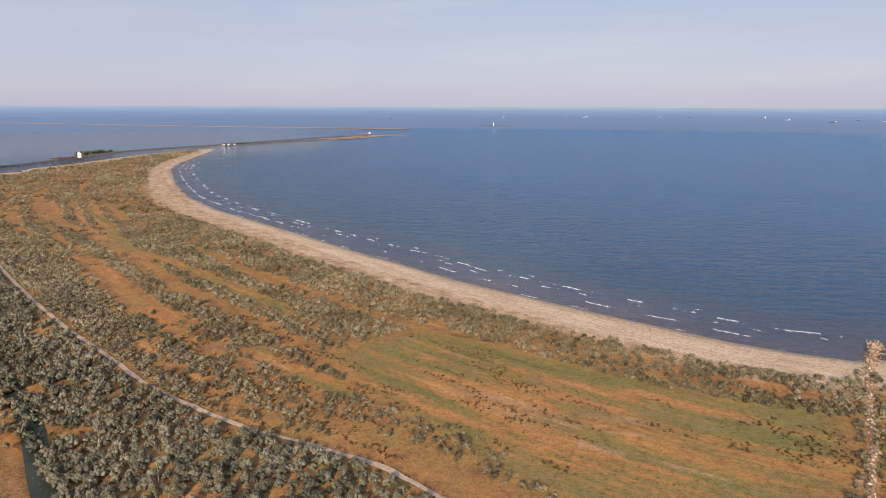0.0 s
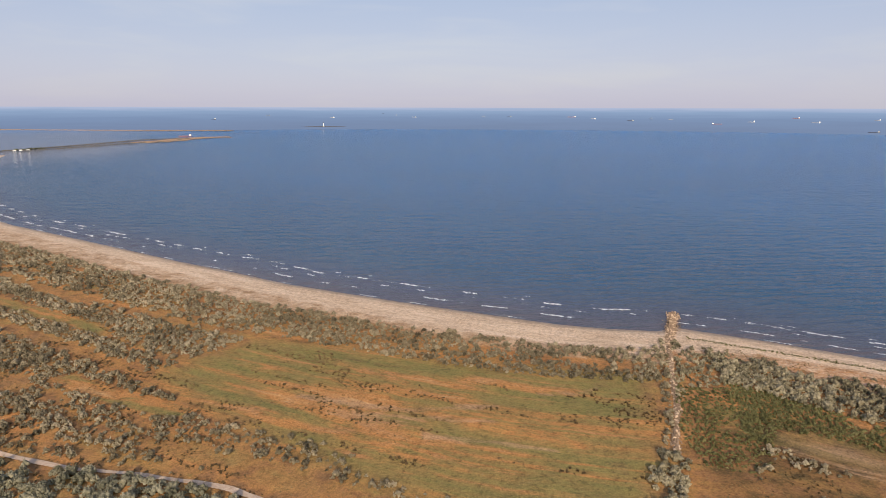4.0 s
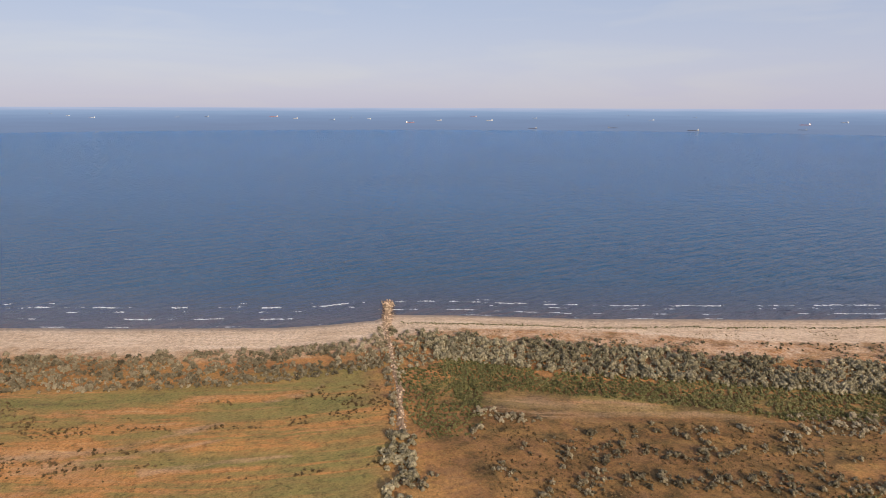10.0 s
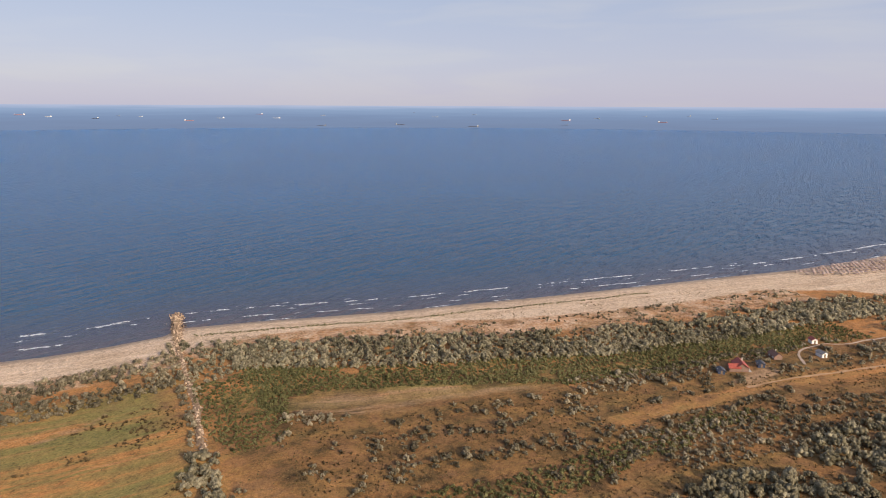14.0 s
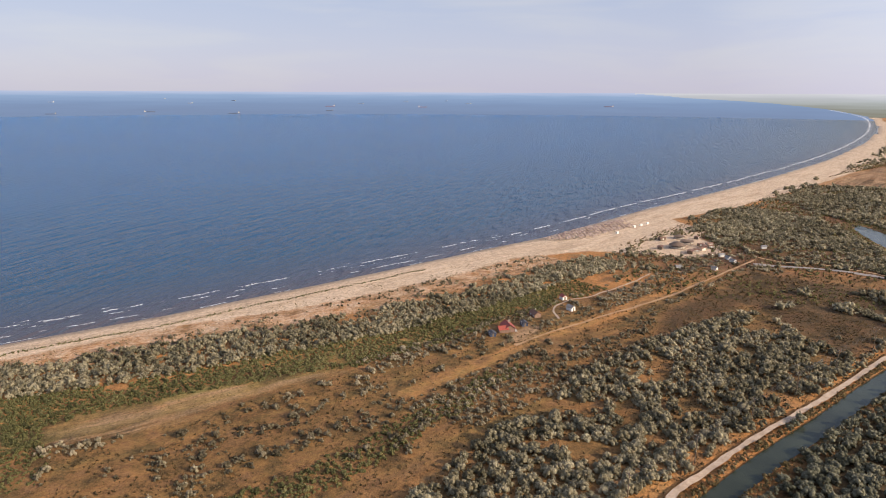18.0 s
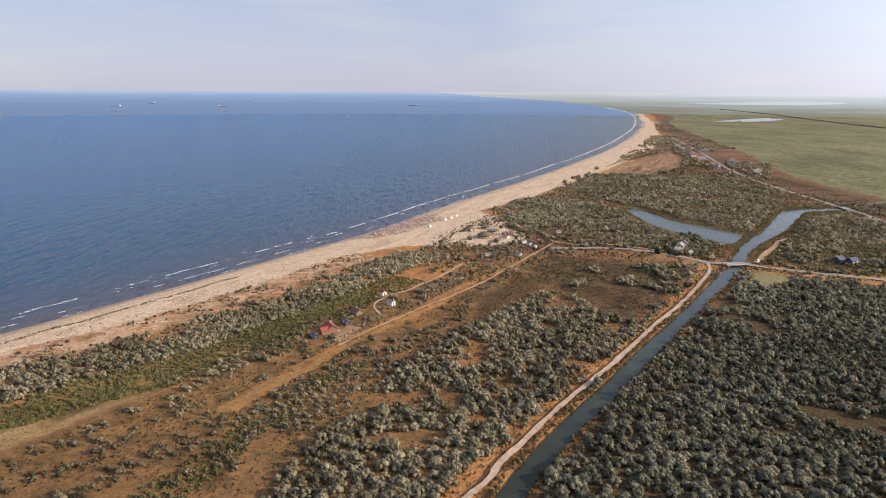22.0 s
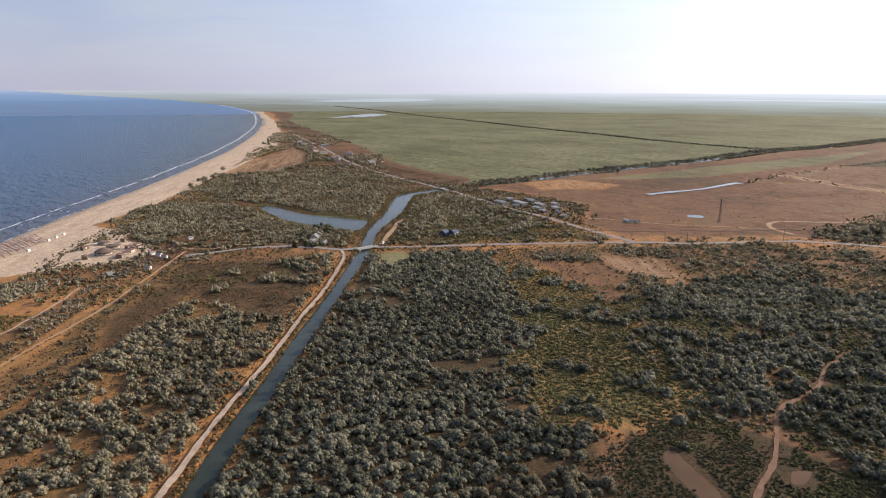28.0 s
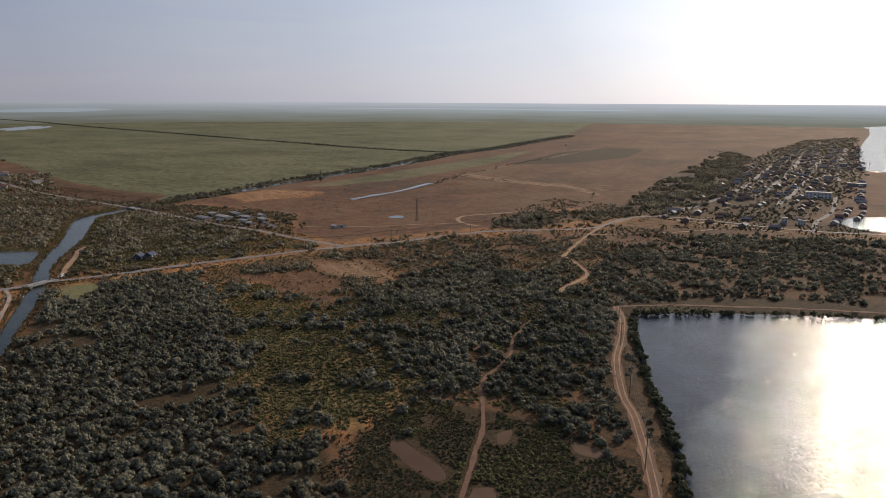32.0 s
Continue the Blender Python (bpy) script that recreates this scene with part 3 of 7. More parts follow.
CLUMP_WOOD = [(199, -226), (210, -276), (183, -345), (126, -350), (82, -316), (76, -290), (72, -250), (64, -222), (54, -196), (42, -160), (26, -120), (70, -140), (96, -189), (115, -177)]
WET_MARSH = [(112, -140), (108, -165), (92, -176), (74, -178), (52, -176), (38, -164), (34, -140), (40, -112), (72, -104), (92, -112)]
BARE_PALE = [(270, -294), (247, -327), (203, -300), (195, -284), (241, -278)]
BARE_ORANGE = [(285, -252), (253, -282), (214, -268), (223, -247), (251, -235)]
ROAD_TRIANGLE = [(382, -202), (425, -240), (510, -300), (535, -345), (515, -358), (308, -340), (294, -328), (351, -223)]
TREES_BAR = [(560, -62), (634, -114), (540, -172), (470, -170), (432, -205), (376, -172), (399, -150), (421, -90), (453, -72), (500, -50)]
TREES_LAGOON = [(671, -128), (797, -218), (800, -313), (722, -352), (570, -310), (448, -222), (490, -195), (555, -186), (640, -152)]
SOUTH_SCRUB = [(100, -330), (118, -441), (84, -507), (-9, -566), (-152, -570), (-190, -400), (-60, -392), (26, -352), (84, -326)]
TOWN_WOOD = [(235, -469), (230, -553), (178, -574), (165, -669), (178, -848), (165, -1130), (166, -1488), (115, -1367), (77, -801), (119, -600), (162, -543), (194, -461)]
TOWN = [(114, -600), (104, -800), (106, -1363), (38, -2094), (-100, -2405), (-60, -1043), (-22, -720), (10, -600)]
OLD_FARM = [(470, -355), (470, -405), (416, -419), (358, -382), (385, -358), (423, -359)]
SOUTH_ALL = [(60, -60), (150, -36), (300, -150), (345, -185), (300, -290), (270, -360), (210, -440), (140, -520), (60, -580), (-200, -580), (-200, -380), (40, -340), (20, -130)]
RIGHT_ALL = [(105, 190), (160, 170), (240, 95), (300, 40), (400, -60), (398, -140), (360, -160), (300, -125), (200, -48), (146, -8), (90, 50), (85, 120)]
FIELD_BEYOND = [(-100, -2600), (120, -2600), (300, -3500), (900, -3500), (1200, -4200), (3000, -12000), (-5000, -14000)]


def ragged(x, y, poly, reach=20.0):
    """Inside a polygon whose edge wanders."""
    wx_ = x + (fbm(x / 17, y / 17, 91) - 0.47) * 2 * reach
    wy_ = y + (fbm(x / 17, y / 17, 97) - 0.47) * 2 * reach
    return inside(wx_, wy_, poly)


def ground_height(px, py, d):
    z = np.where(d > 0, np.minimum(d * 0.06, 0.7), np.maximum(d * 0.07, -5.0))
    flat = 1 - fuzzy(px, py, WET_MARSH, 5)
    hill = flat * soft(d, 12, 40) * (0.9 * (fbm(px / 26, py / 26, 5) - 0.45) + 0.5 * (vnoise(px / 7, py / 7, 9) - 0.5))
    return z + hill


# ---- ground ----
def add_mesh(name, verts, faces, material, smooth_faces=True):
    me = bpy.data.meshes.new(name)
    verts = np.asarray(verts, np.float32)
    faces = np.asarray(faces, np.int32)
    k = faces.shape[1]
    me.vertices.add(len(verts))
    me.vertices.foreach_set("co", verts.ravel())
    me.loops.add(faces.size)
    me.loops.foreach_set("vertex_index", faces.ravel())
    me.polygons.add(len(faces))
    me.polygons.foreach_set("loop_start", np.arange(0, faces.size, k, dtype=np.int32))
    me.polygons.foreach_set("use_smooth", np.full(len(faces), smooth_faces, bool))
    me.update(calc_edges=True)
    me.validate()
    if material:
        me.materials.append(material)
    return me


def give(me, name, values, kind="FLOAT"):
    a = me.attributes.new(name, kind, "POINT")
    a.data.foreach_set("value" if kind == "FLOAT" else "vector", np.asarray(values, np.float32).ravel())


def polar(azs, radii, wrap):
    az, r = np.meshgrid(np.radians(azs), radii, indexing="ij")
    n, m = az.shape
    i, j = np.meshgrid(np.arange(n if wrap else n - 1), np.arange(m - 1), indexing="ij")
    i2 = (i + 1) % n
    f = np.stack([i * m + j, i * m + j + 1, i2 * m + j + 1, i2 * m + j], -1).reshape(-1, 4)
    return (r * np.sin(az)).ravel(), (r * np.cos(az)).ravel(), f[:, ::-1]


RADII = np.concatenate([[0.01, 30, 60, 90, 115, 130], 142 * 1.0115 ** np.arange(0, 206), 1500 * 1.04 ** np.arange(0, 95), [1.5e5, 6e5, 1e7]])
AZS = np.concatenate([np.arange(-46, 206, 0.4), np.arange(208, 314, 4)])
gx, gy, gf = polar(AZS, RADII, True)
gd, gs = shore_of(gx, gy)
gz = ground_height(gx, gy, gd)
cd, _ = away(gx, gy, CANAL_LINE)
gz = np.where(cd < 16, gz * soft(cd, 7, 16) + 0.12 * (1 - soft(cd, 5, 9)) - 0.5 * (1 - soft(cd, 2, 5)), gz)
for water in (LAGOON, POND, POND_TOWN, RIVER):
    near = (np.hypot(gx - np.mean([p[0] for p in water]), gy - np.mean([p[1] for p in water])) < 3200)
    f = np.zeros_like(gx)
    f[near] = fuzzy(gx[near], gy[near], water, 4)
    gz = gz * (1 - f) - 0.6 * f
sand = np.maximum(fuzzy(gx, gy, BEACH_POLY, 7), (gd < 4) * 1.0)
left = gs < S_JETTY
sand = np.maximum(sand, np.where(~left & (gs < S_JETTY + 330), soft(np.interp(gs - S_JETTY, [0, 60, 150], [60, 66, 80]) - gd, 0, 34) * 0.46, 0))
o_left = gs - S_JETTY
sand = np.maximum(sand, 0.85 * fuzzy(gx, gy, BAR_SAND, 5))
sand = np.where(left, sand * soft(np.interp(o_left, [-1100, -500, -200, 0], [11, 16, 23, 36]) - gd, -7, 7), sand)
sand = np.maximum(sand, np.where(left, soft(58 - gd, 0, 30) * 0.50, 0))
green = np.zeros_like(gx)
for poly, k in ((RIGHT_ALL, 0.45), (LAWN, 1.0), (BROWN_MARSH, 0.6), (MEADOW, 0.85), (FOREST, 0.5), (GREEN_SCRUB, 0.6), (TREES_BAR, 0.6), (TREES_LAGOON, 0.62), (ROAD_TRIANGLE, 0.75), (CLUMP_WOOD, 0.35), (TOWN_WOOD, 0.6)):
    green = np.maximum(green, k * fuzzy(gx, gy, poly, 16))
green = np.maximum(green, np.where(~left, 0.7 * soft(gd, 70, 78) * soft(106 - gd, 0, 8) * (gs < S_JETTY + 280), 0))
green = np.maximum(green, np.where(left, 0.45 * soft(gd, 84, 90) * soft(106 - gd, 0, 8) * (gs > S_JETTY - 480), 0))
rust = 0.75 * fuzzy(gx, gy, BROWN_FIELD, 12)
rust = np.maximum(rust, 0.75 * fuzzy(gx, gy, FIELD_BEYOND, 60))
rust = np.maximum(rust, 0.6 * fuzzy(gx, gy, SOUTH_ALL, 20))
rust = np.maximum(rust, 0.28 * fuzzy(gx, gy, RIGHT_ALL, 16))
rust = np.maximum(rust, 0.62 * fuzzy(gx, gy, BROWN_MARSH, 8))
rust = np.maximum(rust, 0.75 * soft(-gy, 560, 620) * (gd > 60))
rust = np.maximum(rust, 0.6 * soft(gx, 300, 420) * soft(gd, 50, 80))
rust = np.maximum(rust, 0.8 * fuzzy(gx, gy, DARK_STRIP, 10))
rust = np.maximum.reduce([rust, 1.2 * fuzzy(gx, gy, FIELD_RED, 6), 1.2 * fuzzy(gx, gy, FIELD_RED_FAR, 8)])
rust = rust * (1 - 0.8 * fuzzy(gx, gy, YELLOW_FIELD, 6)) * (1 - fuzzy(gx, gy, LAWN, 3))
green = np.maximum(green, np.where(left, 0.42 * soft(gd, 34, 60), 0))
for lane in LANES:
    green = np.maximum(green, 0.95 * soft(6.5 - away(gx, gy, lane)[0], 0, 5))
green = np.maximum(green, 0.9 * (away(gx, gy, LAGOON, closed=True)[0] < 14) * (gx > 430))
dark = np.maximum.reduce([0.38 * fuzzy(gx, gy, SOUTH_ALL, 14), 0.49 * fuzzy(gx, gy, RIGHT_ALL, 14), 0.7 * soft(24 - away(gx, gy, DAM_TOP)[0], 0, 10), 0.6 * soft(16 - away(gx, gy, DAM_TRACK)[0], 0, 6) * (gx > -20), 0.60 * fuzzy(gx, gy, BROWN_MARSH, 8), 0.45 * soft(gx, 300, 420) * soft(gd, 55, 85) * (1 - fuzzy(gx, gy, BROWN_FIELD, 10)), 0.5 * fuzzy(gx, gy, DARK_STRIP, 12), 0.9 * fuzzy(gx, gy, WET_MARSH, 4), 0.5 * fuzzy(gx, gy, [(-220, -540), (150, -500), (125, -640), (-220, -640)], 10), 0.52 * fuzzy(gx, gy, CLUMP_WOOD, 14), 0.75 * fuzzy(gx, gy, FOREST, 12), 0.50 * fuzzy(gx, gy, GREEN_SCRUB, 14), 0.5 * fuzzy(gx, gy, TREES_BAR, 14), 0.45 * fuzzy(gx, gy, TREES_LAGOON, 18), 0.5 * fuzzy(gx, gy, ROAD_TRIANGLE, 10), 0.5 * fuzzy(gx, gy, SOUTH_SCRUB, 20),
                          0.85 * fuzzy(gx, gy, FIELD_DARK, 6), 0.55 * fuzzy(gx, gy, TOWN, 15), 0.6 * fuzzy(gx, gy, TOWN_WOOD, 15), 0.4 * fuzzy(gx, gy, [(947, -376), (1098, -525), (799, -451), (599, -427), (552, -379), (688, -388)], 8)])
scrubby = fuzzy(gx, gy, GREEN_SCRUB, 12)
dark = dark * (1 - 0.9 * np.maximum.reduce([soft(w + 2 - away(gx, gy, q)[0], -1.6, 1.2) for q, w in SOFT_TRACKS]))
rust, dark = rust * (1 - 0.9 * scrubby), dark * (1 - 0.2 * scrubby) * (1 - fuzzy(gx, gy, LAWN, 3))
soft_lines = np.maximum.reduce([0.60 * soft(w - away(gx, gy, q)[0], -1.6, 1.2) for q, w in SOFT_TRACKS])
field_lines = np.maximum.reduce([0.66 * soft(w - away(gx, gy, q)[0], -3, 2) for q, w in FIELD_LINES])
pale = np.maximum.reduce([soft_lines, field_lines, 0.34 * fuzzy(gx, gy, FIELD_RED, 6), 0.36 * fuzzy(gx, gy, FIELD_RED_FAR, 8), 0.6 * fuzzy(gx, gy, FIELD_STRAW, 5), 0.7 * fuzzy(gx, gy, RED_YARD, 3), np.where(left, 0.72 * soft(gd, 8, 16) * soft(52 - gd, 0, 16), 0), 0.62 * fuzzy(gx, gy, BARE_PALE, 9), 0.54 * fuzzy(gx, gy, BARE_RIGHT, 7), 0.52 * fuzzy(gx, gy, BARE_RED, 7), 0.3 * fuzzy(gx, gy, BARE_ORANGE, 5),
                          0.55 * fuzzy(gx, gy, OLD_FARM, 5), 0.3 * fuzzy(gx, gy, MEADOW, 8), 0.55 * fuzzy(gx, gy, RED_FIELD, 8), 0.5 * fuzzy(gx, gy, YELLOW_FIELD, 6), 0.45 * fuzzy(gx, gy, [(410, -690), (359, -745), (179, -732), (185, -752), (360, -768), (412, -715)], 6)])
gf = gf[~(gd[gf] < -45).all(1)]
# land past 3.3 km becomes the glowing backdrop with painted haze
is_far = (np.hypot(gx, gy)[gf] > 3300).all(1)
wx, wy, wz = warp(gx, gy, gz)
far_mesh = add_mesh("backdrop", np.stack([wx, wy, wz], 1), gf[is_far], M_FAR_HAZE)
tagged(new("backdrop", far_mesh), "glowing backdrop plain with painted haze far off below the horizon", "backdrop", kind="structure")
gf = gf[~is_far]
ground_mesh = add_mesh("ground", np.stack([wx, wy, wz], 1), gf, M_GROUND)
give(ground_mesh, "sand", sand)
give(ground_mesh, "green", green)
give(ground_mesh, "rust", rust)
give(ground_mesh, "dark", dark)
give(ground_mesh, "pale", pale)
give(ground_mesh, "marsh", np.maximum.reduce([fuzzy(gx, gy, MARSH_POLY, 8) * (1 - fuzzy(gx, gy, DARK_STRIP, 10)), 0.38 * fuzzy(gx, gy, GREEN_SCRUB, 14), 0.62 * fuzzy(gx, gy, LAWN, 2), 0.7 * fuzzy(gx, gy, LAGOON_BANK, 3), 0.55 * fuzzy(gx, gy, FIELD_GREEN, 8)]))
give(ground_mesh, "wet", soft(5.5 - gd, 0, 4) * (gs > 0))
give(ground_mesh, "along", np.stack([gd, gs, np.zeros_like(gd)], 1), "FLOAT_VECTOR")
ground = tagged(new("ground", ground_mesh), "flat dry coastal plain of orange grass, sand and marsh", "ground", kind="structure")

# ---- sea ----
sx, sy, sf = polar(np.arange(-100, 131, 0.75), np.concatenate([[180, 215], 240 * 1.03 ** np.arange(0, 190), [1.5e5, 6e5, 1e7]]), False)
sd, ss = shore_of(sx, sy)
keep = (sd[sf] < 14).any(1)
sf = sf[keep]
# sea past 3 km glows likewise, its haze in the emission
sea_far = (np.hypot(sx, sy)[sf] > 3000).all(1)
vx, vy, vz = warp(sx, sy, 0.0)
far_sea = add_mesh("backdrop_sea", np.stack([vx, vy, vz], 1), sf[sea_far], M_FARSEA_HAZE)
tagged(new("backdrop_sea", far_sea), "glowing backdrop of pale blue sea with painted haze below the horizon", "backdrop", kind="structure")
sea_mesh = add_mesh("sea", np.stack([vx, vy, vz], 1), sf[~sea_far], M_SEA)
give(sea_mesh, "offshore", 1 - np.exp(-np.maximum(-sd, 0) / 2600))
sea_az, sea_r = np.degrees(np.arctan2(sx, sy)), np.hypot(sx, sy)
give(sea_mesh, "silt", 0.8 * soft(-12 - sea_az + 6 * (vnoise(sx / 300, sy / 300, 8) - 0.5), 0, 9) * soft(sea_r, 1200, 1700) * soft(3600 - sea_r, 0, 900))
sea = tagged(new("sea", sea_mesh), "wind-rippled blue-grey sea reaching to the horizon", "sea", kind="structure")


# ---- waters and roads ----
def ribbon(name, line, width, z, material, wobble=0.0, seed=1, step=3, drape=True, lift=0.07):
    """A strip along a line; width is a number or one per point of the line."""
    base = np.array(line, float)
    q = smooth(line, step)
    if np.ndim(width):
        run = np.concatenate([[0], np.cumsum(np.linalg.norm(np.diff(base, axis=0), axis=1))])
        d, at = away(q[:, 0], q[:, 1], base)
        w = np.interp(at, run, width)
    else:
        w = np.full(len(q), float(width))
    t = np.gradient(q, axis=0)
    t /= np.linalg.norm(t, axis=1)[:, None]
    nrm = np.stack([-t[:, 1], t[:, 0]], 1)
    if wobble:
        w = w + wobble * (vnoise(np.arange(len(q)) * 0.7, np.full(len(q), seed * 3.3), seed) - 0.5) * 2
    cols = np.linspace(-0.5, 0.5, 5)[None] * w[:, None]
    if wobble:
        i = np.arange(len(q)) * step * 0.45
        cols[:, 0] -= 0.5 * w * (fbm(i, i * 0 + seed * 7.1, 5) - 0.5)
        cols[:, -1] += 0.5 * w * (fbm(i, i * 0 + seed * 5.3, 6) - 0.5)
    x = q[:, 0, None] + nrm[:, 0, None] * cols
    y = q[:, 1, None] + nrm[:, 1, None] * cols
    if drape:
        d, _ = shore_of(x.ravel(), y.ravel())
        c, _ = away(x.ravel(), y.ravel(), CANAL_LINE)
        g = ground_height(x.ravel(), y.ravel(), d)
        h = np.maximum(g, 0.3) * 1.0 + lift + 0.11
    else:
        h = np.full(x.size, z)
    X, Y, Z = warp(x.ravel(), y.ravel(), h)
    n, m = x.shape
    i, j = np.meshgrid(np.arange(n - 1), np.arange(m - 1), indexing="ij")
    f = np.stack([i * m + j, (i + 1) * m + j, (i + 1) * m + j + 1, i * m + j + 1], -1).reshape(-1, 4)
    return new(name, add_mesh(name, np.stack([X, Y, Z], 1), f, material))


def sheet(name, outline, z, material, step=8):
    """A level sheet of water inside a smoothed closed outline, as a fan of rings."""
    q = smooth(list(outline) + [outline[0]], step)[:-1]
    c = q.mean(0)
    rough = fbm(q[:, 0] / (step * 1.5), q[:, 1] / (step * 1.5), 17) - 0.5
    q = c + (q - c) * (1 + 0.22 * rough * min(1.0, 8.0 / step) * (step < 5))[:, None]
    rings = [c + (q - c) * k for k in (0.02, 0.35, 0.7, 0.9, 1.0)]
    v = np.vstack(rings)
    n = len(q)
    f = [(r * n + i, r * n + (i + 1) % n, (r + 1) * n + (i + 1) % n, (r + 1) * n + i) for r in range(4) for i in range(n)]
    f = np.array(f)
    a = v[f]
    area = np.sum(a[:, :, 0] * np.roll(a[:, :, 1], -1, 1) - np.roll(a[:, :, 0], -1, 1) * a[:, :, 1], axis=1)
    f[area < 0] = f[area < 0][:, ::-1]
    X, Y, Z = warp(v[:, 0], v[:, 1], z)
    return new(name, add_mesh(name, np.stack([X, Y, Z], 1), f, material))


tagged(ribbon("canal", CANAL, CANAL_WIDTH, 0.3, M_CANAL, drape=False), "narrow dark green canal beside a gravel road", "canal", kind="structure")
tagged(sheet("lagoon", LAGOON, 0.32, M_CANAL), "small blue-grey lagoon joined to the canal", "lagoon", kind="structure")
tagged(ribbon("creek", CREEK, 6, 0.5, M_CANAL, drape=False), "narrow shaded creek among trees", "creek", kind="structure")
tagged(sheet("pond", POND, 0.3, M_POND), "large square pond with sun glitter", "pond", kind="structure")
tagged(sheet("town_pond", POND_TOWN, 0.8, M_POND), "bright pond beside the town", "pond", kind="structure")
tagged(sheet("river", RIVER, 0.8, M_POND, 40), "wide river bend shining in the sun", "river", kind="structure")
tagged(ribbon("ditch", STRIP_POND, 7, 1.3, M_POOL, drape=False, wobble=3), "narrow pool in a brown field", "pool", kind="structure")
tagged(ribbon("road", ROAD_CANAL, 1.9, 0, M_ROAD, wobble=0.4, seed=2, lift=0.1), "pale gravel road running beside the canal", "road", kind="structure")
tagged(ribbon("road_bridge", ROAD_BRIDGE, 4.4, 0, M_ASPHALT, wobble=0.3, seed=3, lift=0.14), "grey paved road crossing the canal bridge to the town", "road", kind="structure")
tagged(ribbon("road_east", ROAD_EAST, 4.4, 0, M_ASPHALT, wobble=0.6, seed=4, lift=0.09), "dusty road from a bridge along the marsh", "road", kind="structure")
tagged(ribbon("track_dunes", SAND_TRACK[:6], 1.3, 0, M_TRACK, wobble=0.9, seed=5, lift=0.04), "straight sandy track through dry scrub", "track", kind="structure")
tagged(ribbon("track_dam", DAM_TRACK, 4.2, 0, M_DAM, wobble=1.0, seed=6, lift=0.02), "reddish dirt dam beside the pond", "track", kind="structure")
tagged(ribbon("track_dam_top", DAM_TOP, 2.2, 0, M_DAM, wobble=0.8, seed=7, lift=0.03), "dirt track on the far side of the pond", "track", kind="structure")
tagged(ribbon("track_pond", PATH_POND, 2.3, 0, M_TRACK, wobble=1.2, seed=8, lift=0.03), "winding dirt track from the town to the pond", "track", kind="structure")
for name, q, w, m, words in (("track_wood", PATH_WOOD, 1.5, M_DAM, "rutted orange track in the scrub"), ("track_wood_top", PATH_WOOD_TOP, 1.3, M_DAM, "broken orange track between olive clumps"),
                             ("track_bank", BANK_TRACK, 3.4, M_TRACK, "sandy track on the canal bank"), ("track_field", PATH_FIELD, 1.6, M_TRACK, "thin dirt track over a brown field"),
                             ("track_fork", PATH_FORK, 2.2, M_TRACK, "faint dirt track near the town"), ("track_edge", PATH_EDGE, 3.0, M_ROAD, "pale dirt road along the town's edge"),
                             ("track_ring", [(225, -567), (240, -537), (258, -516), (268, -492), (256, -471), (236, -464)], 3.4, M_TRACK, "curved dirt track on the brown field"),
                             ("track_loop", LOOP_A, 2.2, M_TRACK, "sandy loop track between bar and bridge"), ("track_loop_end", LOOP_B, 2.2, M_TRACK, "sandy side track behind the beach bar")):
    tagged(ribbon(name, q, w, 0, m, wobble=0.5, seed=9 + len(name), lift=0.05, step=2), words, "track", kind="structure")
tagged(ribbon("path_huts", PATH_HUTS, 1.0, 0, M_ROAD, wobble=0.3, seed=11, lift=0.05), "pale curved footpath between beach huts", "path", kind="structure")
for name, q in (("rut_left", [(x + 0.9, y + 0.3) for x, y in DAM_TRACK]), ("rut_right", [(x - 0.9, y - 0.3) for x, y in DAM_TRACK])):
    tagged(ribbon(name, q, 0.5, 0, M_TRACK, wobble=0.25, seed=16, lift=0.06, step=4), "pale wheel rut on the dirt dam", "track", kind="structure")
for name, q, w in (("street_a", [(114, -590), (77, -815), (62, -1192)], 7), ("street_b", [(55, -760), (40, -935), (27, -1275), (26, -1694)], 8),
                   ("street_c", [(30, -700), (14, -885), (0, -1177), (-12, -1525)], 8), ("street_d", [(-5, -576), (-7, -634), (-20, -712), (-24, -826)], 5),
                   ("street_e", [(-30, -1000), (-34, -1150), (-42, -1389), (-60, -1800)], 7)):
    tagged(ribbon(name, q, w * 0.8, 0, M_ASPHALT, wobble=1, seed=12, lift=0.1), "pale town street between low houses", "street", kind="structure")
for name, q in (("puddle_a", [(100, -143), (99, -146), (89, -142), (80, -139), (77, -135), (79, -132), (89, -135), (97, -139)]),
                ("puddle_b", [(75, -164), (72, -168), (70, -161), (72, -158)]), ("puddle_c", [(68, -135), (63, -138), (61, -131), (66, -128)]), ("puddle_d", [(53, -171), (43, -170), (44, -166), (51, -166)])):
    tagged(sheet(name, q, 0.725, M_PUDDLE, 2), "shallow muddy puddle in dark marsh", "puddle", kind="structure")
for name, q in (("marsh_pool", [(2350, -1020), (2578, -1240), (2720, -1420), (2600, -1420), (2382, -1220)]),
                ("field_pool", [(318, -455), (325, -462), (317, -470), (309, -462)])):
    tagged(sheet(name, q, 0.9, M_POOL, 30 if name == "marsh_pool" else 3), "shallow pale pool in the flat marsh", "pool", kind="structure")
# far lagoons as glowing sheets, haze included in their colour
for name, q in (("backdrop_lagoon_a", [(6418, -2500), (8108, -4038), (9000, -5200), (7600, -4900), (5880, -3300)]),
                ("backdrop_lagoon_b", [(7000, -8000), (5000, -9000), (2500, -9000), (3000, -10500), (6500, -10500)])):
    tagged(sheet(name, q, 1.5, M_FARLAGOON_HAZE, 200), "glowing backdrop lagoon with painted haze near the horizon", "backdrop", kind="structure")
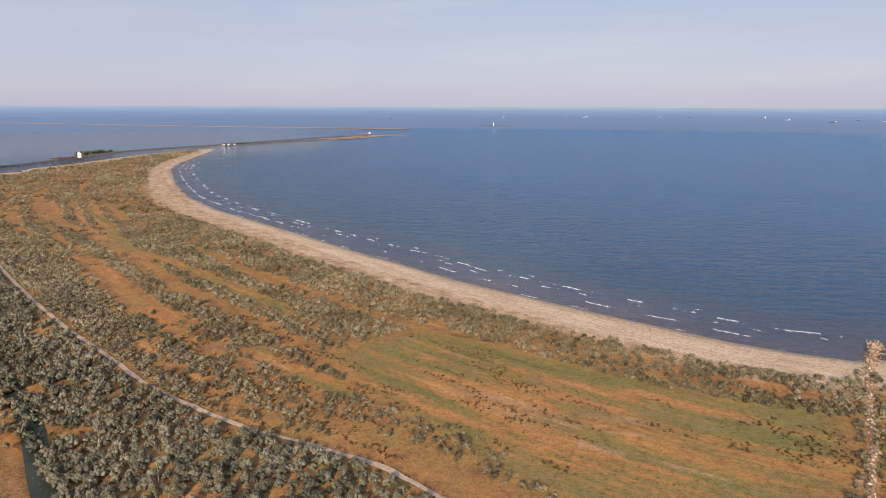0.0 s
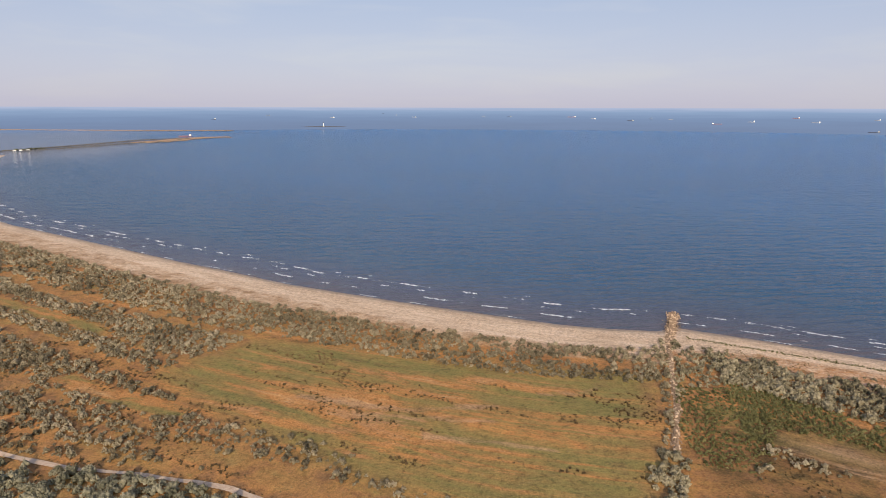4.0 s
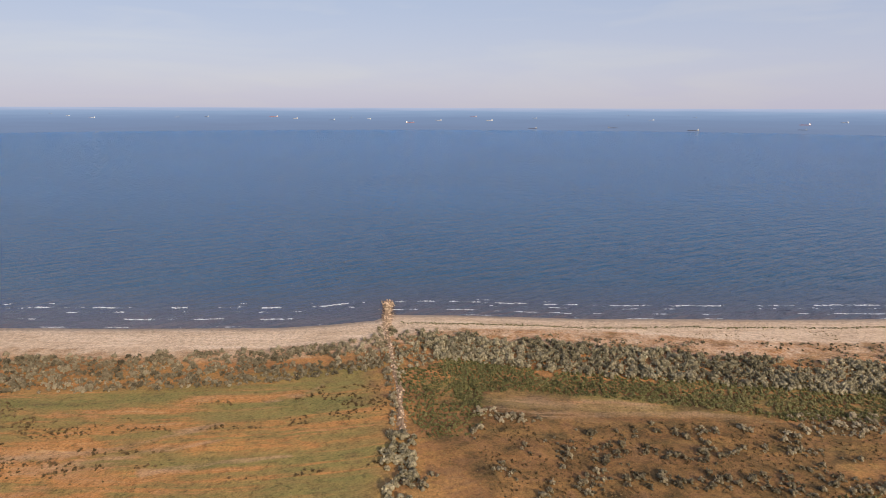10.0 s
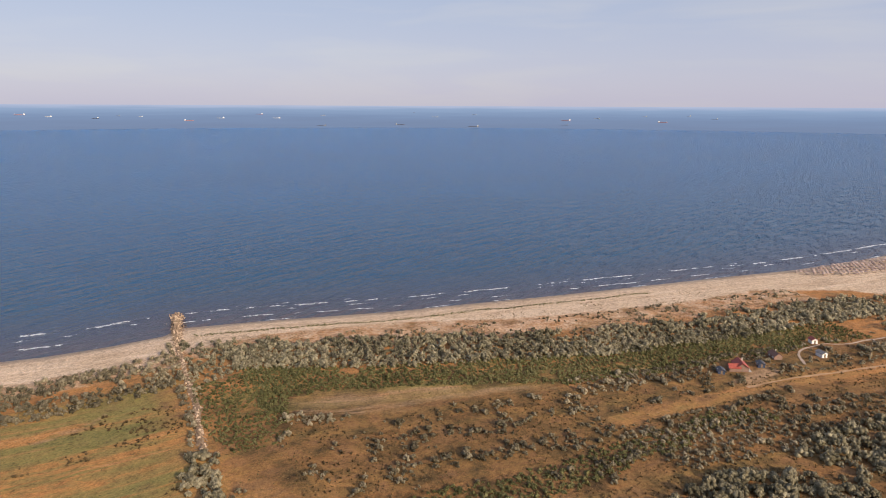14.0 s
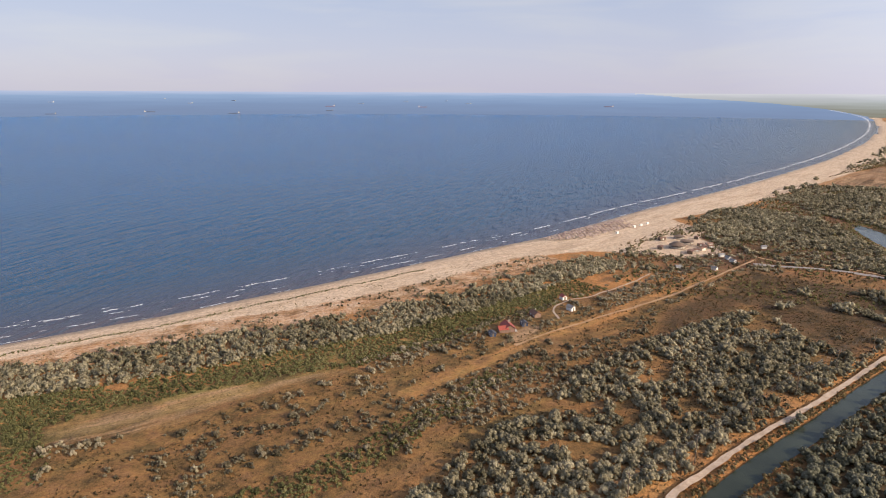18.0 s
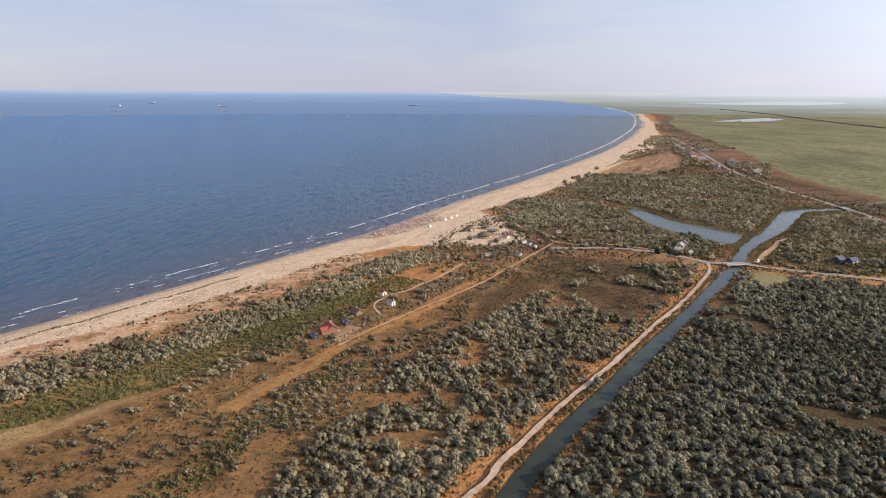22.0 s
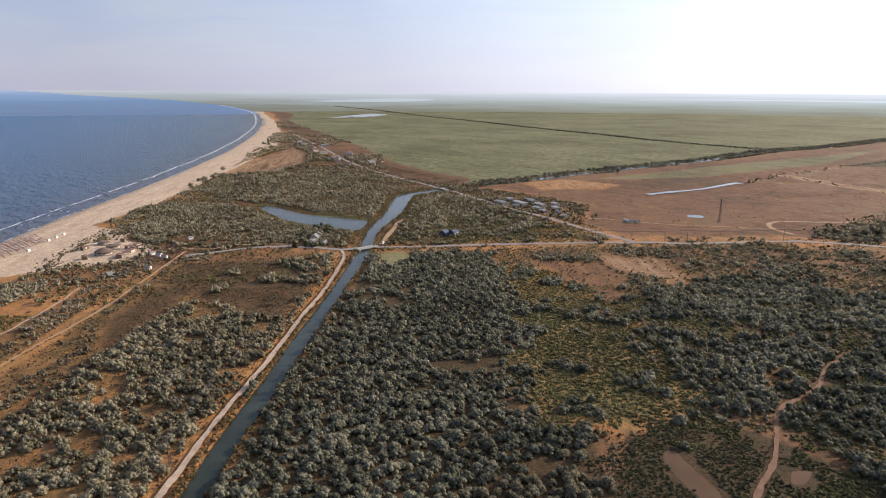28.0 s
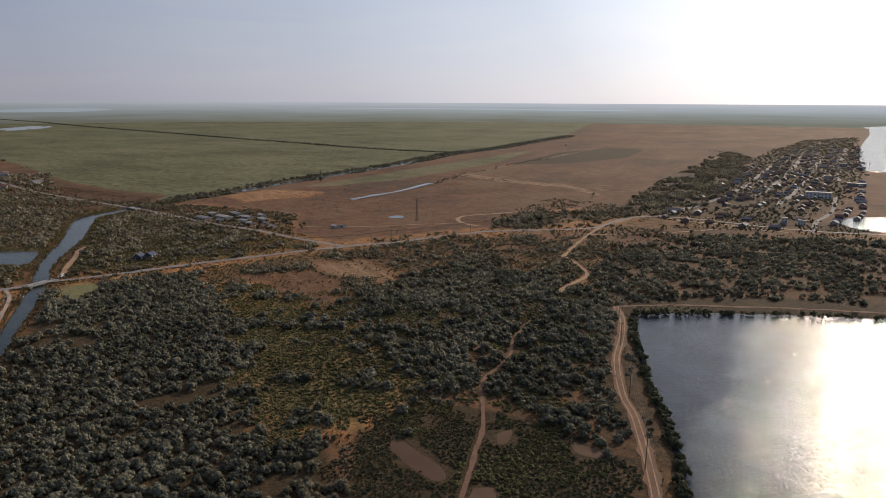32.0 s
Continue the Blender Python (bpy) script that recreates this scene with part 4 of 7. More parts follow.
SANDLINE = [(-4200, 3760), (-2908, 3468), (-1722, 3169), (-894, 2984), (-452, 2918)]
tagged(ribbon("sandbar", SANDLINE, 85, 1.2, M_TRACK, wobble=8, seed=14, step=40, drape=False), "thin pale sandbar far out in the water", "sandbar", kind="structure")


# ---- plants ----
def ico():
    t = (1 + 5 ** 0.5) / 2
    v = np.array([(-1, t, 0), (1, t, 0), (-1, -t, 0), (1, -t, 0), (0, -1, t), (0, 1, t), (0, -1, -t), (0, 1, -t), (t, 0, -1), (t, 0, 1), (-t, 0, -1), (-t, 0, 1)], float)
    f = np.array([(0, 11, 5), (0, 5, 1), (0, 1, 7), (0, 7, 10), (0, 10, 11), (1, 5, 9), (5, 11, 4), (11, 10, 2), (10, 7, 6), (7, 1, 8),
                  (3, 9, 4), (3, 4, 2), (3, 2, 6), (3, 6, 8), (3, 8, 9), (4, 9, 5), (2, 4, 11), (6, 2, 10), (8, 6, 7), (9, 8, 1)])
    return v / np.linalg.norm(v[0]), f


def octa():
    v = np.array([(1, 0, 0), (0, 1, 0), (-1, 0, 0), (0, -1, 0), (0, 0, 1), (0, 0, -1)], float)
    f = np.array([(0, 1, 4), (1, 2, 4), (2, 3, 4), (3, 0, 4), (1, 0, 5), (2, 1, 5), (3, 2, 5), (0, 3, 5)])
    return v, f


ICO, OCTA = ico(), octa()
rng = np.random.default_rng(11)


def crown(lobes, solid, tall, size, sprays=0, leaf=0.24):
    """A crown of radius about 1, its foot at z = 0: a few dense clumps inside and many sprays of leaves over a lumpy dome."""
    sv, sfc = solid
    vs, fs, n = [], [], 0
    heads = []
    for i in range(lobes):
        a = i * 2.39996 + rng.uniform(-0.4, 0.4)
        u = (i + 0.5) / lobes
        ring = math.sqrt(u) * 0.66
        up = (1 - u ** 1.5) * 0.62 + rng.uniform(-0.08, 0.08) + 0.16
        r = size * rng.uniform(0.75, 1.25)
        rot = np.array(Euler(rng.uniform(0, 6.3, 3)).to_matrix())
        lump = sv * rng.uniform(0.70, 1.22, (len(sv), 1))
        c = np.array([math.cos(a) * ring, math.sin(a) * ring, max(up * tall, r * 0.55)])
        vs.append((lump @ rot.T) * r * np.array([1, 1, 0.98]) + c)
        heads.append((c, r))
        fs.append(sfc + n)
        n += len(sv)
    for i in range(sprays):
        c, r = heads[rng.integers(0, len(heads))]
        d = rng.normal(0, 1, 3)
        d[2] = abs(d[2]) * 0.9 - 0.15
        d /= np.linalg.norm(d)
        q = c + d * r * rng.uniform(0.95, 1.3)
        q[2] = max(q[2], 0.06)
        side = np.cross(d, rng.normal(0, 1, 3))
        side /= np.linalg.norm(side)
        other = np.cross(d, side) + d * rng.uniform(-0.5, 0.7)
        k = leaf * rng.uniform(0.7, 1.4)
        out = d * 0.75 + np.array([0, 0, 0.25]) + other * 0.6
        vs.append(np.array([q - side * k * 0.5 - d * k * 0.3, q + side * k * 0.5 - d * k * 0.3, q + out * k * 0.9]))
        fs.append(np.array([[0, 1, 2]]) + n)
        n += 3
    return np.vstack(vs), np.vstack(fs)


NEAR_T = [crown(10, ICO, rng.uniform(0.95, 1.3), 0.335, 60, 0.17) for _ in range(7)]
MID_T = [crown(7, OCTA, rng.uniform(0.95, 1.25), 0.42, 18, 0.24) for _ in range(7)]
FAR_T = [crown(3, OCTA, rng.uniform(0.9, 1.2), 0.58, 7, 0.38) for _ in range(6)]
LOW_T = [crown(4, OCTA, 0.75, 0.5, 8, 0.34) for _ in range(6)]
TUFT_T = [crown(1, OCTA, 0.55, 0.6, 6, 0.55) for _ in range(5)]
CANAL_NEAR = smooth(CANAL[2:22], 6)
ROAD_LINES = [(smooth(ROAD_CANAL, 8), 2.2), (smooth(ROAD_BRIDGE, 8), 3.0), (smooth(ROAD_EAST, 20), 3.0), (smooth(SAND_TRACK, 8), 1.7), (smooth(DAM_TRACK, 8), 2.9),
              (smooth(PATH_WOOD, 6), 2.0), (smooth(PATH_WOOD_TOP, 6), 1.6), (smooth(BANK_TRACK, 6), 2.4), (smooth(LOOP_A, 6), 1.8), (smooth(PATH_HUTS, 6), 1.6), (smooth(PATH_POND, 8), 2.4), (smooth(DAM_TOP, 8), 2.6)]
CLEARINGS = [(258, 44, 9), (278, 33, 6), (290, 20, 5), (306, 24, 5), (414, -65, 6), (408, -67, 6), (386, -54, 5), (437, -36, 22), (462, -44, 16), (370, -180, 8)]
PUDDLES = [(95, -143, 5), (88, -139, 6), (80, -136, 4.5), (72.5, -163, 5), (64.5, -133, 5), (48, -168, 5)]


def scatter(box, spacing, mask, seed, clear=13.0, lag=9.0):
    """Jittered points in a box, thinned by mask(x, y, d, s), off the roads, waters and houses."""
    g = np.random.default_rng(seed)
    x0, y0, x1, y1 = box
    i, j = np.meshgrid(np.arange(x0, x1, spacing), np.arange(y0, y1, spacing), indexing="ij")
    x = i.ravel() + g.uniform(-0.55, 0.55, i.size) * spacing
    y = j.ravel() + g.uniform(-0.55, 0.55, i.size) * spacing
    r, a = np.hypot(x, y), np.degrees(np.arctan2(x, y))
    ok = (r > 122) & (a > -52) | (r > 122) & (a < -168)
    x, y = x[ok], y[ok]
    d, s = shore_of(x, y)
    ok = (d > 3) & mask(x, y, d, s - S_JETTY)
    x, y, d = x[ok], y[ok], d[ok]
    ok = np.ones(x.shape, bool)
    c, at = away(x, y, CANAL_NEAR)
    ok &= c > np.where(x > 368, clear, 4.4)
    ok &= (x < 400) | (away(x, y, LAGOON, closed=True)[0] > lag)
    for line, w in ROAD_LINES:
        ok &= away(x, y, line)[0] > w
    for poly in (LAGOON, POND, POND_TOWN):
        ok &= ~inside(x, y, poly)
    ok &= ~inside(x, y, LAWN)
    for cx, cy, w in CLEARINGS + PUDDLES:
        ok &= np.hypot(x - cx, y - cy) > w
    return x[ok], y[ok], d[ok]


def plants(name, label, category, material, pts, size, seed, kind_of=None, flat=1.0, skip=None):
    """Join one kind of plant over an area into one mesh; coarser crowns farther off."""
    g = np.random.default_rng(seed)
    x, y, d = pts
    if skip is not None:
        x, y, d = x[~skip], y[~skip], d[~skip]
    if not len(x):
        return None
    r = np.hypot(x, y)
    z = np.maximum(ground_height(x, y, d), 0.1) - 0.12
    big = g.uniform(0, 1, len(x)) ** 1.6 * (size[1] - size[0]) + size[0]
    spin = g.uniform(0, 6.3, len(x))
    tone = np.clip(0.5 + 0.45 * (fbm(x / 24, y / 24, seed) - 0.45) * 2 + g.normal(0, 0.16, len(x)), 0, 1)
    vs, fs, ts, n = [], [], [], 0
    for lod in range(3):
        sel = (r < 195) if lod == 0 else ((r >= 195) & (r < 310) if lod == 1 else r >= 310)
        pool = (NEAR_T, MID_T, FAR_T)[lod]
        if kind_of == "small":
            pool = (MID_T, MID_T, FAR_T)[lod]
        if kind_of == "low":
            pool = (LOW_T, LOW_T, TUFT_T)[lod]
        if kind_of == "tuft":
            pool = TUFT_T
        pick = g.integers(0, len(pool), len(x))
        for k, (tv, tf) in enumerate(pool):
            idx = np.nonzero(sel & (pick == k))[0]
            if not len(idx):
                continue
            c, s_ = np.cos(spin[idx]), np.sin(spin[idx])
            b = big[idx]
            px = (tv[None, :, 0] * c[:, None] - tv[None, :, 1] * s_[:, None]) * b[:, None] + x[idx, None]
            py = (tv[None, :, 0] * s_[:, None] + tv[None, :, 1] * c[:, None]) * b[:, None] + y[idx, None]
            pz = tv[None, :, 2] * (b * flat * g.uniform(0.85, 1.2, len(idx)))[:, None] + z[idx, None]
            X, Y, Z = warp(px.ravel(), py.ravel(), pz.ravel())
            vs.append(np.stack([X, Y, Z], 1))
            m = len(tv)
            fs.append((tf[None] + (np.arange(len(idx)) * m)[:, None, None] + n).reshape(-1, 3))
            ts.append(np.repeat(tone[idx], m))
            n += m * len(idx)
    me = add_mesh(name, np.vstack(vs), np.vstack(fs), material)
    give(me, "tone", np.concatenate(ts))
    return tagged(new(name, me), label, category, kind="stuff")


def gate(x, y, scale, seed, level):
    return fbm(x / scale, y / scale, seed) > level


WOOD_LEFT = ROAD_CANAL[:15] + CANAL[:7][::-1]


def left_bands(x, y, d, o):
    wander = 7 * vnoise(x / 60, y / 60, 2)
    band = vnoise((d + wander) / 8.0, o / 150, 21)
    tuft = fbm(x / 4.5, y / 4.5, 22)
    inner = np.interp(o, [-1100, -700, -400, -200, -60, 0], [30, 34, 38, 36, 31, 24])
    near_belt = np.interp(o, [-500, -150, -20], [46, 38, 34])
    first = (d > inner) & (d < inner + near_belt) & (0.45 * band + tuft > 0.54 + 0.25 * soft(inner + 8 - d, 0, 8))
    rest = (d > inner + near_belt) & (0.8 * band + 0.75 * tuft > np.interp(o, [-700, -260, -170, -110], [0.70, 0.72, 0.80, 1.12])) & (o < -10) & ~inside(x, y, MEADOW)
    for lane in LANES:
        rest &= away(x, y, lane)[0] > 5
    return (o < -4) & (first | rest) & ~inside(x, y, WOOD_LEFT)


def belt(lo, hi):
    return lambda o: (np.interp(o, [0, 100, 180, 360], lo), np.interp(o, [0, 100, 180, 360], hi))


def olive_belt(x, y, d, o):
    a, b = belt((20, 38, 56, 56), (52, 70, 86, 84))(o)
    return (o > 2) & (o < 350) & (d > a) & (d < b) & (fbm(x / 11, y / 11, 31) > 0.25 + 0.25 * soft(a + 12 - d, 0, 12)) & ~inside(x, y, BARE_RIGHT)


def green_belt(x, y, d, o):
    a, b = belt((50, 68, 82, 80), (100, 100, 106, 104))(o)
    return (o > 6) & (o < 300) & (d > a) & (d < b) & (fbm(x / 9, y / 9, 32) > 0.22) & ~inside(x, y, BARE_RIGHT)


def sparse_right(x, y, d, o):
    return (o > 20) & (o < 400) & (d > 100) & (d < 165) & (0.6 * fbm(x / 6, y / 6, 33) + 0.4 * vnoise(d / 7, o / 60, 35) > 0.49 - 0.03 * soft(o, 60, 160)) & (away(x, y, SOFT_TRACKS[0][0])[0] > 4.5) & ~inside(x, y, BARE_RIGHT) & ~inside(x, y, BROWN_MARSH)


RIGHT_WOOD = [(112, 62), (136, 46), (168, 33), (206, 16), (237, 1), (273, -23), (325, -62), (356, -95), (362, -158), (320, -136), (240, -78), (180, -32), (146, -6), (110, 30)]


def right_wood(x, y, d, o):
    return inside(x, y, RIGHT_WOOD) & (fbm(x / 13, y / 13, 34) > np.where(inside(x, y, BROWN_MARSH), 0.62, 0.36))


def in_poly(poly, scale, seed, level):
    return lambda x, y, d, o: ragged(x, y, poly) & gate(x, y, scale, seed, level)


forest_pts = scatter((40, -260, 360, 0), 2.9, in_poly(FOREST, 16, 41, 0.27), 101)
wood_left_pts = scatter((-330, 60, 150, 360), 3.0, lambda x, y, d, o: inside(x, y, WOOD_LEFT) & gate(x, y, 12, 42, 0.30), 102)
right_wood_pts = scatter((100, -170, 370, 110), 2.9, right_wood, 103)

# the trees that the drone hovers nearest to are things of their own
near_forest = np.hypot(forest_pts[0], forest_pts[1]) < 185
near_left = np.hypot(wood_left_pts[0], wood_left_pts[1]) < 168
near_right = np.hypot(right_wood_pts[0], right_wood_pts[1]) < 176


def cap(flag, n):
    idx = np.nonzero(flag)[0][:n]
    out = np.zeros_like(flag)
    out[idx] = True
    return out


near_forest, near_left, near_right = cap(near_forest, 170), cap(near_left, 70), cap(near_right, 60)
plants("olive_forest", "dense thicket of silvery olive trees beside the canal", "thicket", M_OLIVE_DEEP, forest_pts, (1.25, 2.5), 1, skip=near_forest)
plants("olive_wood", "dense olive scrub between road and canal", "thicket", M_OLIVE_DEEP, wood_left_pts, (1.3, 2.5), 2, skip=near_left)
plants("olive_grove", "clumps of silvery olive trees on brown grass", "thicket", M_OLIVE, right_wood_pts, (1.3, 2.7), 3, skip=near_right)
plants("dune_shrubs", "bands of low grey-brown shrubs on old dune ridges", "shrubs", M_SHRUB,
       scatter((-430, 120, 160, 560), 2.2, left_bands, 104), (0.75, 1.8), 4, "small")
plants("track_shrubs", "olive shrubs with long shadows beside the gravel road", "shrubs", M_SHRUB,
       scatter((-330, 110, 40, 400), 2.6, lambda x, y, d, o: (away(x, y, ROAD_LINES[0][0])[0] < 30) & ~inside(x, y, WOOD_LEFT) & (d > 60) & (0.6 * fbm(x / 6, y / 6, 24) + 0.4 * vnoise(d / 6, o / 50, 25) > 0.50), 160), (0.6, 1.6), 53, "small")
plants("far_dune_shrubs", "bands of low grey-brown shrubs on old dune ridges", "shrubs", M_SHRUB,
       scatter((-900, 300, -150, 1500), 5.0, lambda x, y, d, o: left_bands(x, y, d, o) & ((y > 560) | (x < -430)), 105), (1.1, 2.4), 5)
plants("beach_olives", "belt of silvery olive shrubs behind the beach", "shrubs", M_OLIVE, scatter((130, -60, 460, 270), 2.4, olive_belt, 106), (1.15, 2.2), 6)
plants("green_shrubs", "low green shrubs behind the olive belt", "shrubs", M_GREEN, scatter((110, -60, 430, 250), 1.45, green_belt, 107), (0.6, 1.1), 7, "low")
plants("scattered_olives", "scattered pale olive shrubs on orange grass", "shrubs", M_SHRUB, scatter((90, -90, 440, 220), 2.3, sparse_right, 108), (0.6, 1.6), 8, "small")
plants("marsh_reeds", "low brown marsh plants", "marsh plants", M_HEATH, scatter((240, -165, 400, 0), 2.0, in_poly(BROWN_MARSH, 7, 43, 0.42), 109), (0.3, 0.62), 9, "low")
plants("green_scrub", "low green scrub with gaps of bare soil", "scrub", M_GREEN,
       scatter((40, -360, 300, -100), 1.5, lambda x, y, d, o: (ragged(x, y, GREEN_SCRUB) & gate(x, y, 8, 44, 0.16)) | (ragged(x, y, CLUMP_WOOD) & gate(x, y, 9, 45, 0.46)), 110), (0.65, 1.2), 10, "low", 0.75)
plants("plain_low_greens", "carpet of low green plants south of the wood", "scrub", M_GREEN,
       scatter((90, -430, 345, -150), 2.0, lambda x, y, d, o: inside(x, y, SOUTH_ALL) & gate(x, y, 11, 82, 0.40) & ~inside(x, y, BARE_PALE) & ~inside(x, y, BARE_ORANGE) & ~inside(x, y, FOREST) & ~inside(x, y, WET_MARSH) & ~inside(x, y, GREEN_SCRUB) & ~inside(x, y, POND), 163), (0.55, 1.15), 55, "low", 0.75)
plants("scrub_olives", "olive clumps standing in green scrub", "shrubs", M_OLIVE_DEEP,
       scatter((40, -360, 300, -100), 3.0, lambda x, y, d, o: (ragged(x, y, GREEN_SCRUB) & gate(x, y, 9, 46, 0.62)) | (ragged(x, y, CLUMP_WOOD) & gate(x, y, 12, 47, 0.40) & ~inside(x, y, WET_MARSH)), 111), (1.4, 2.9), 11)
plants("wet_marsh_plants", "dark low plants on wet marsh ground", "marsh plants", M_WOOD_DARK, scatter((30, -185, 120, -100), 1.0, in_poly(WET_MARSH, 6, 48, 0.20), 112), (0.32, 0.72), 12, "low")
plants("roadside_scrub", "mixed scrub between two roads", "scrub", M_OLIVE, scatter((280, -365, 545, -195), 3.4, in_poly(ROAD_TRIANGLE, 12, 49, 0.54), 113), (1.3, 2.6), 13)
plants("roadside_greens", "low green plants between two roads", "scrub", M_GREEN, scatter((280, -365, 545, -195), 2.6, in_poly(ROAD_TRIANGLE, 10, 50, 0.28), 114, 6.5, 2), (0.6, 1.2), 14, "low")
plants("bar_wood", "olive wood behind the beach bar", "thicket", M_OLIVE, scatter((370, -210, 640, -40), 3.0, lambda x, y, d, o: ragged(x, y, TREES_BAR) & gate(x, y, 10, 51, 0.38) & ~inside(x, y, BROWN_OPEN), 115), (1.2, 2.3), 15)
plants("lagoon_wood", "olive wood beyond the lagoon", "thicket", M_OLIVE, scatter((440, -360, 810, -120), 4.0, in_poly(TREES_LAGOON, 15, 52, 0.47), 116), (1.4, 2.8), 16)
plants("south_scrub", "dark olive scrub beyond the pond", "scrub", M_OLIVE_DEEP,
       scatter((-200, -580, 130, -320), 3.6, lambda x, y, d, o: ragged(x, y, SOUTH_SCRUB) & (gate(x, y, 12, 53, 0.43) | (away(x, y, DAM_TOP)[0] < 22)), 117), (1.3, 2.6), 17)
plants("west_wood", "olive scrub round a bare patch", "scrub", M_OLIVE,
       scatter((110, -450, 300, -240), 3.6, lambda x, y, d, o: inside(x, y, [(282, -256), (275, -330), (225, -430), (160, -480), (120, -440), (112, -330), (200, -240)])
               & ~inside(x, y, BARE_PALE) & ~inside(x, y, BARE_ORANGE) & gate(x, y, 14, 54, 0.53), 118), (1.2, 2.3), 18)
# far canal, dike and town trees: lighter leaf colour stands in for haze
plants("canal_trees", "dark trees lining the far canal", "trees", M_OLIVE_DEEP,
       scatter((500, -2000, 720, -380), 4.6, lambda x, y, d, o: (np.abs(away(x, y, CANAL_LINE)[0] - 13) < 6) & (gate(x, y, 25, 55, 0.30) & (x > np.interp(-y, [-p[1] for p in CANAL[20:]], [p[0] for p in CANAL[20:]])) | (gate(x, y, 32, 55, 0.60) & (y < -600)) | ((y < -900) & gate(x, y, 30, 55, 0.38))), 119), (1.2, 3.2), 19)
plants("dike_trees", "thin dark line of trees on a marsh dike", "trees", M_OLIVE_DEEP,
       scatter((640, -2650, 4200, -1100), 5, lambda x, y, d, o: away(x, y, DARK_DIKE)[0] < 6, 120), (1.6, 3.2), 20)
plants("town_trees", "dark trees among the town houses", "trees", M_OLIVE, scatter((-110, -2400, 140, -590), 8, in_poly(TOWN, 40, 56, 0.34), 121), (1.0, 2.6), 21)
plants("town_wood", "dull green wood at the edge of the town", "wood", M_OLIVE, scatter((90, -1500, 250, -460), 4.6, in_poly(TOWN_WOOD, 26, 57, 0.42), 122), (1.2, 3.4), 22)
plants("far_scrub", "scattered scrub along the far coast road", "scrub", M_OLIVE,
       scatter((640, -900, 2300, -150), 9, lambda x, y, d, o: (d > 45) & (d < 260) & ~inside(x, y, MARSH_POLY) & ~inside(x, y, RED_FIELD) & ~inside(x, y, TREES_LAGOON) & gate(x, y, 60, 58, 0.50), 123), (1.8, 3.6), 23)
plants("field_hedges", "dark hedge lines across brown fields", "hedges", M_WOOD_DARK,
       scatter((150, -1700, 640, -440), 8, lambda x, y, d, o: inside(x, y, BROWN_FIELD) & ((away(x, y, FIELD_LINES[0][0])[0] < 7) | (away(x, y, FIELD_LINES[2][0])[0] < 6) | (np.abs(y + 1500) < 9)) & gate(x, y, 30, 59, 0.42), 124), (0.9, 1.8), 24)
plants("town_edge_scrub", "dark scrub along the road into the town", "scrub", M_WOOD_DARK,
       scatter((-160, -640, 240, -480), 3.6, lambda x, y, d, o: gate(x, y, 13, 79, 0.46), 146), (0.6, 1.6), 47, "low")
plants("farm_bushes", "bushes round the old farm sheds", "shrubs", M_WOOD_DARK, scatter((330, -470, 480, -350), 5, lambda x, y, d, o: (fuzzy(x, y, OLD_FARM, 20) > 0.15) & gate(x, y, 9, 60, 0.56), 125), (0.8, 1.7), 25)


plants("bank_greens", "low green plants on the banks of canal and lagoon", "bank plants", M_GREEN,
       scatter((366, -400, 680, -100), 2.1, lambda x, y, d, o: (d > 50) & ((away(x, y, CANAL_NEAR)[0] < 20) | (away(x, y, LAGOON, closed=True)[0] < 14)) & ~inside(x, y, BROWN_FIELD) & gate(x, y, 8, 75, 0.25), 142, 7.4, 1.2), (0.45, 1.0), 43, "low")
plants("plain_heath", "low brown-green heath on the plain behind the bar", "heath", M_HEATH,
       scatter((330, -420, 1100, 0), 3.2, lambda x, y, d, o: (d > 52) & gate(x, y, 13, 76, 0.36) & ~inside(x, y, BROWN_FIELD) & ~inside(x, y, MARSH_POLY) & ~inside(x, y, RED_FIELD), 143, 9, 3), (0.5, 1.2), 44, "tuft")
plants("plain_greens", "low green shrubs spread over the dry plain", "scrub", M_GREEN,
       scatter((330, -420, 1100, 0), 3.6, lambda x, y, d, o: (d > 56) & gate(x, y, 18, 77, 0.44) & ~inside(x, y, BROWN_FIELD) & ~inside(x, y, MARSH_POLY) & ~inside(x, y, RED_FIELD) & ~inside(x, y, DARK_STRIP), 144, 9, 3), (0.6, 1.4), 45, "tuft")
plants("yard_scrub", "low dark scrub south of the woods", "scrub", M_OLIVE_DEEP,
       scatter((30, -500, 300, -100), 3.0, lambda x, y, d, o: gate(x, y, 12, 78, 0.53) & (inside(x, y, SOUTH_ALL) & ~inside(x, y, BARE_PALE) & ~inside(x, y, BARE_ORANGE) & ~inside(x, y, FOREST) & ~inside(x, y, WET_MARSH) & ~inside(x, y, GREEN_SCRUB)), 145), (0.6, 1.7), 46, "low")
plants("green_strip", "narrow strip of low green shrubs in the grass", "shrubs", M_GREEN,
       scatter((100, 20, 235, 110), 1.5, lambda x, y, d, o: ragged(x, y, [(110, 96), (140, 80), (166, 66), (200, 48), (228, 30), (224, 24), (196, 38), (160, 54), (132, 70), (104, 88)], 6), 129), (0.5, 1.1), 38, "low")
plants("groyne_scrub", "dense brown-green scrub beside the groyne", "scrub", M_GREEN,
       scatter((94, 130, 165, 215), 1.4, lambda x, y, d, o: ragged(x, y, [(122, 200), (150, 190), (160, 172), (136, 166), (126, 152), (112, 140), (98, 150), (106, 172)], 6) & gate(x, y, 5, 70, 0.3), 139), (0.45, 0.95), 39, "low")
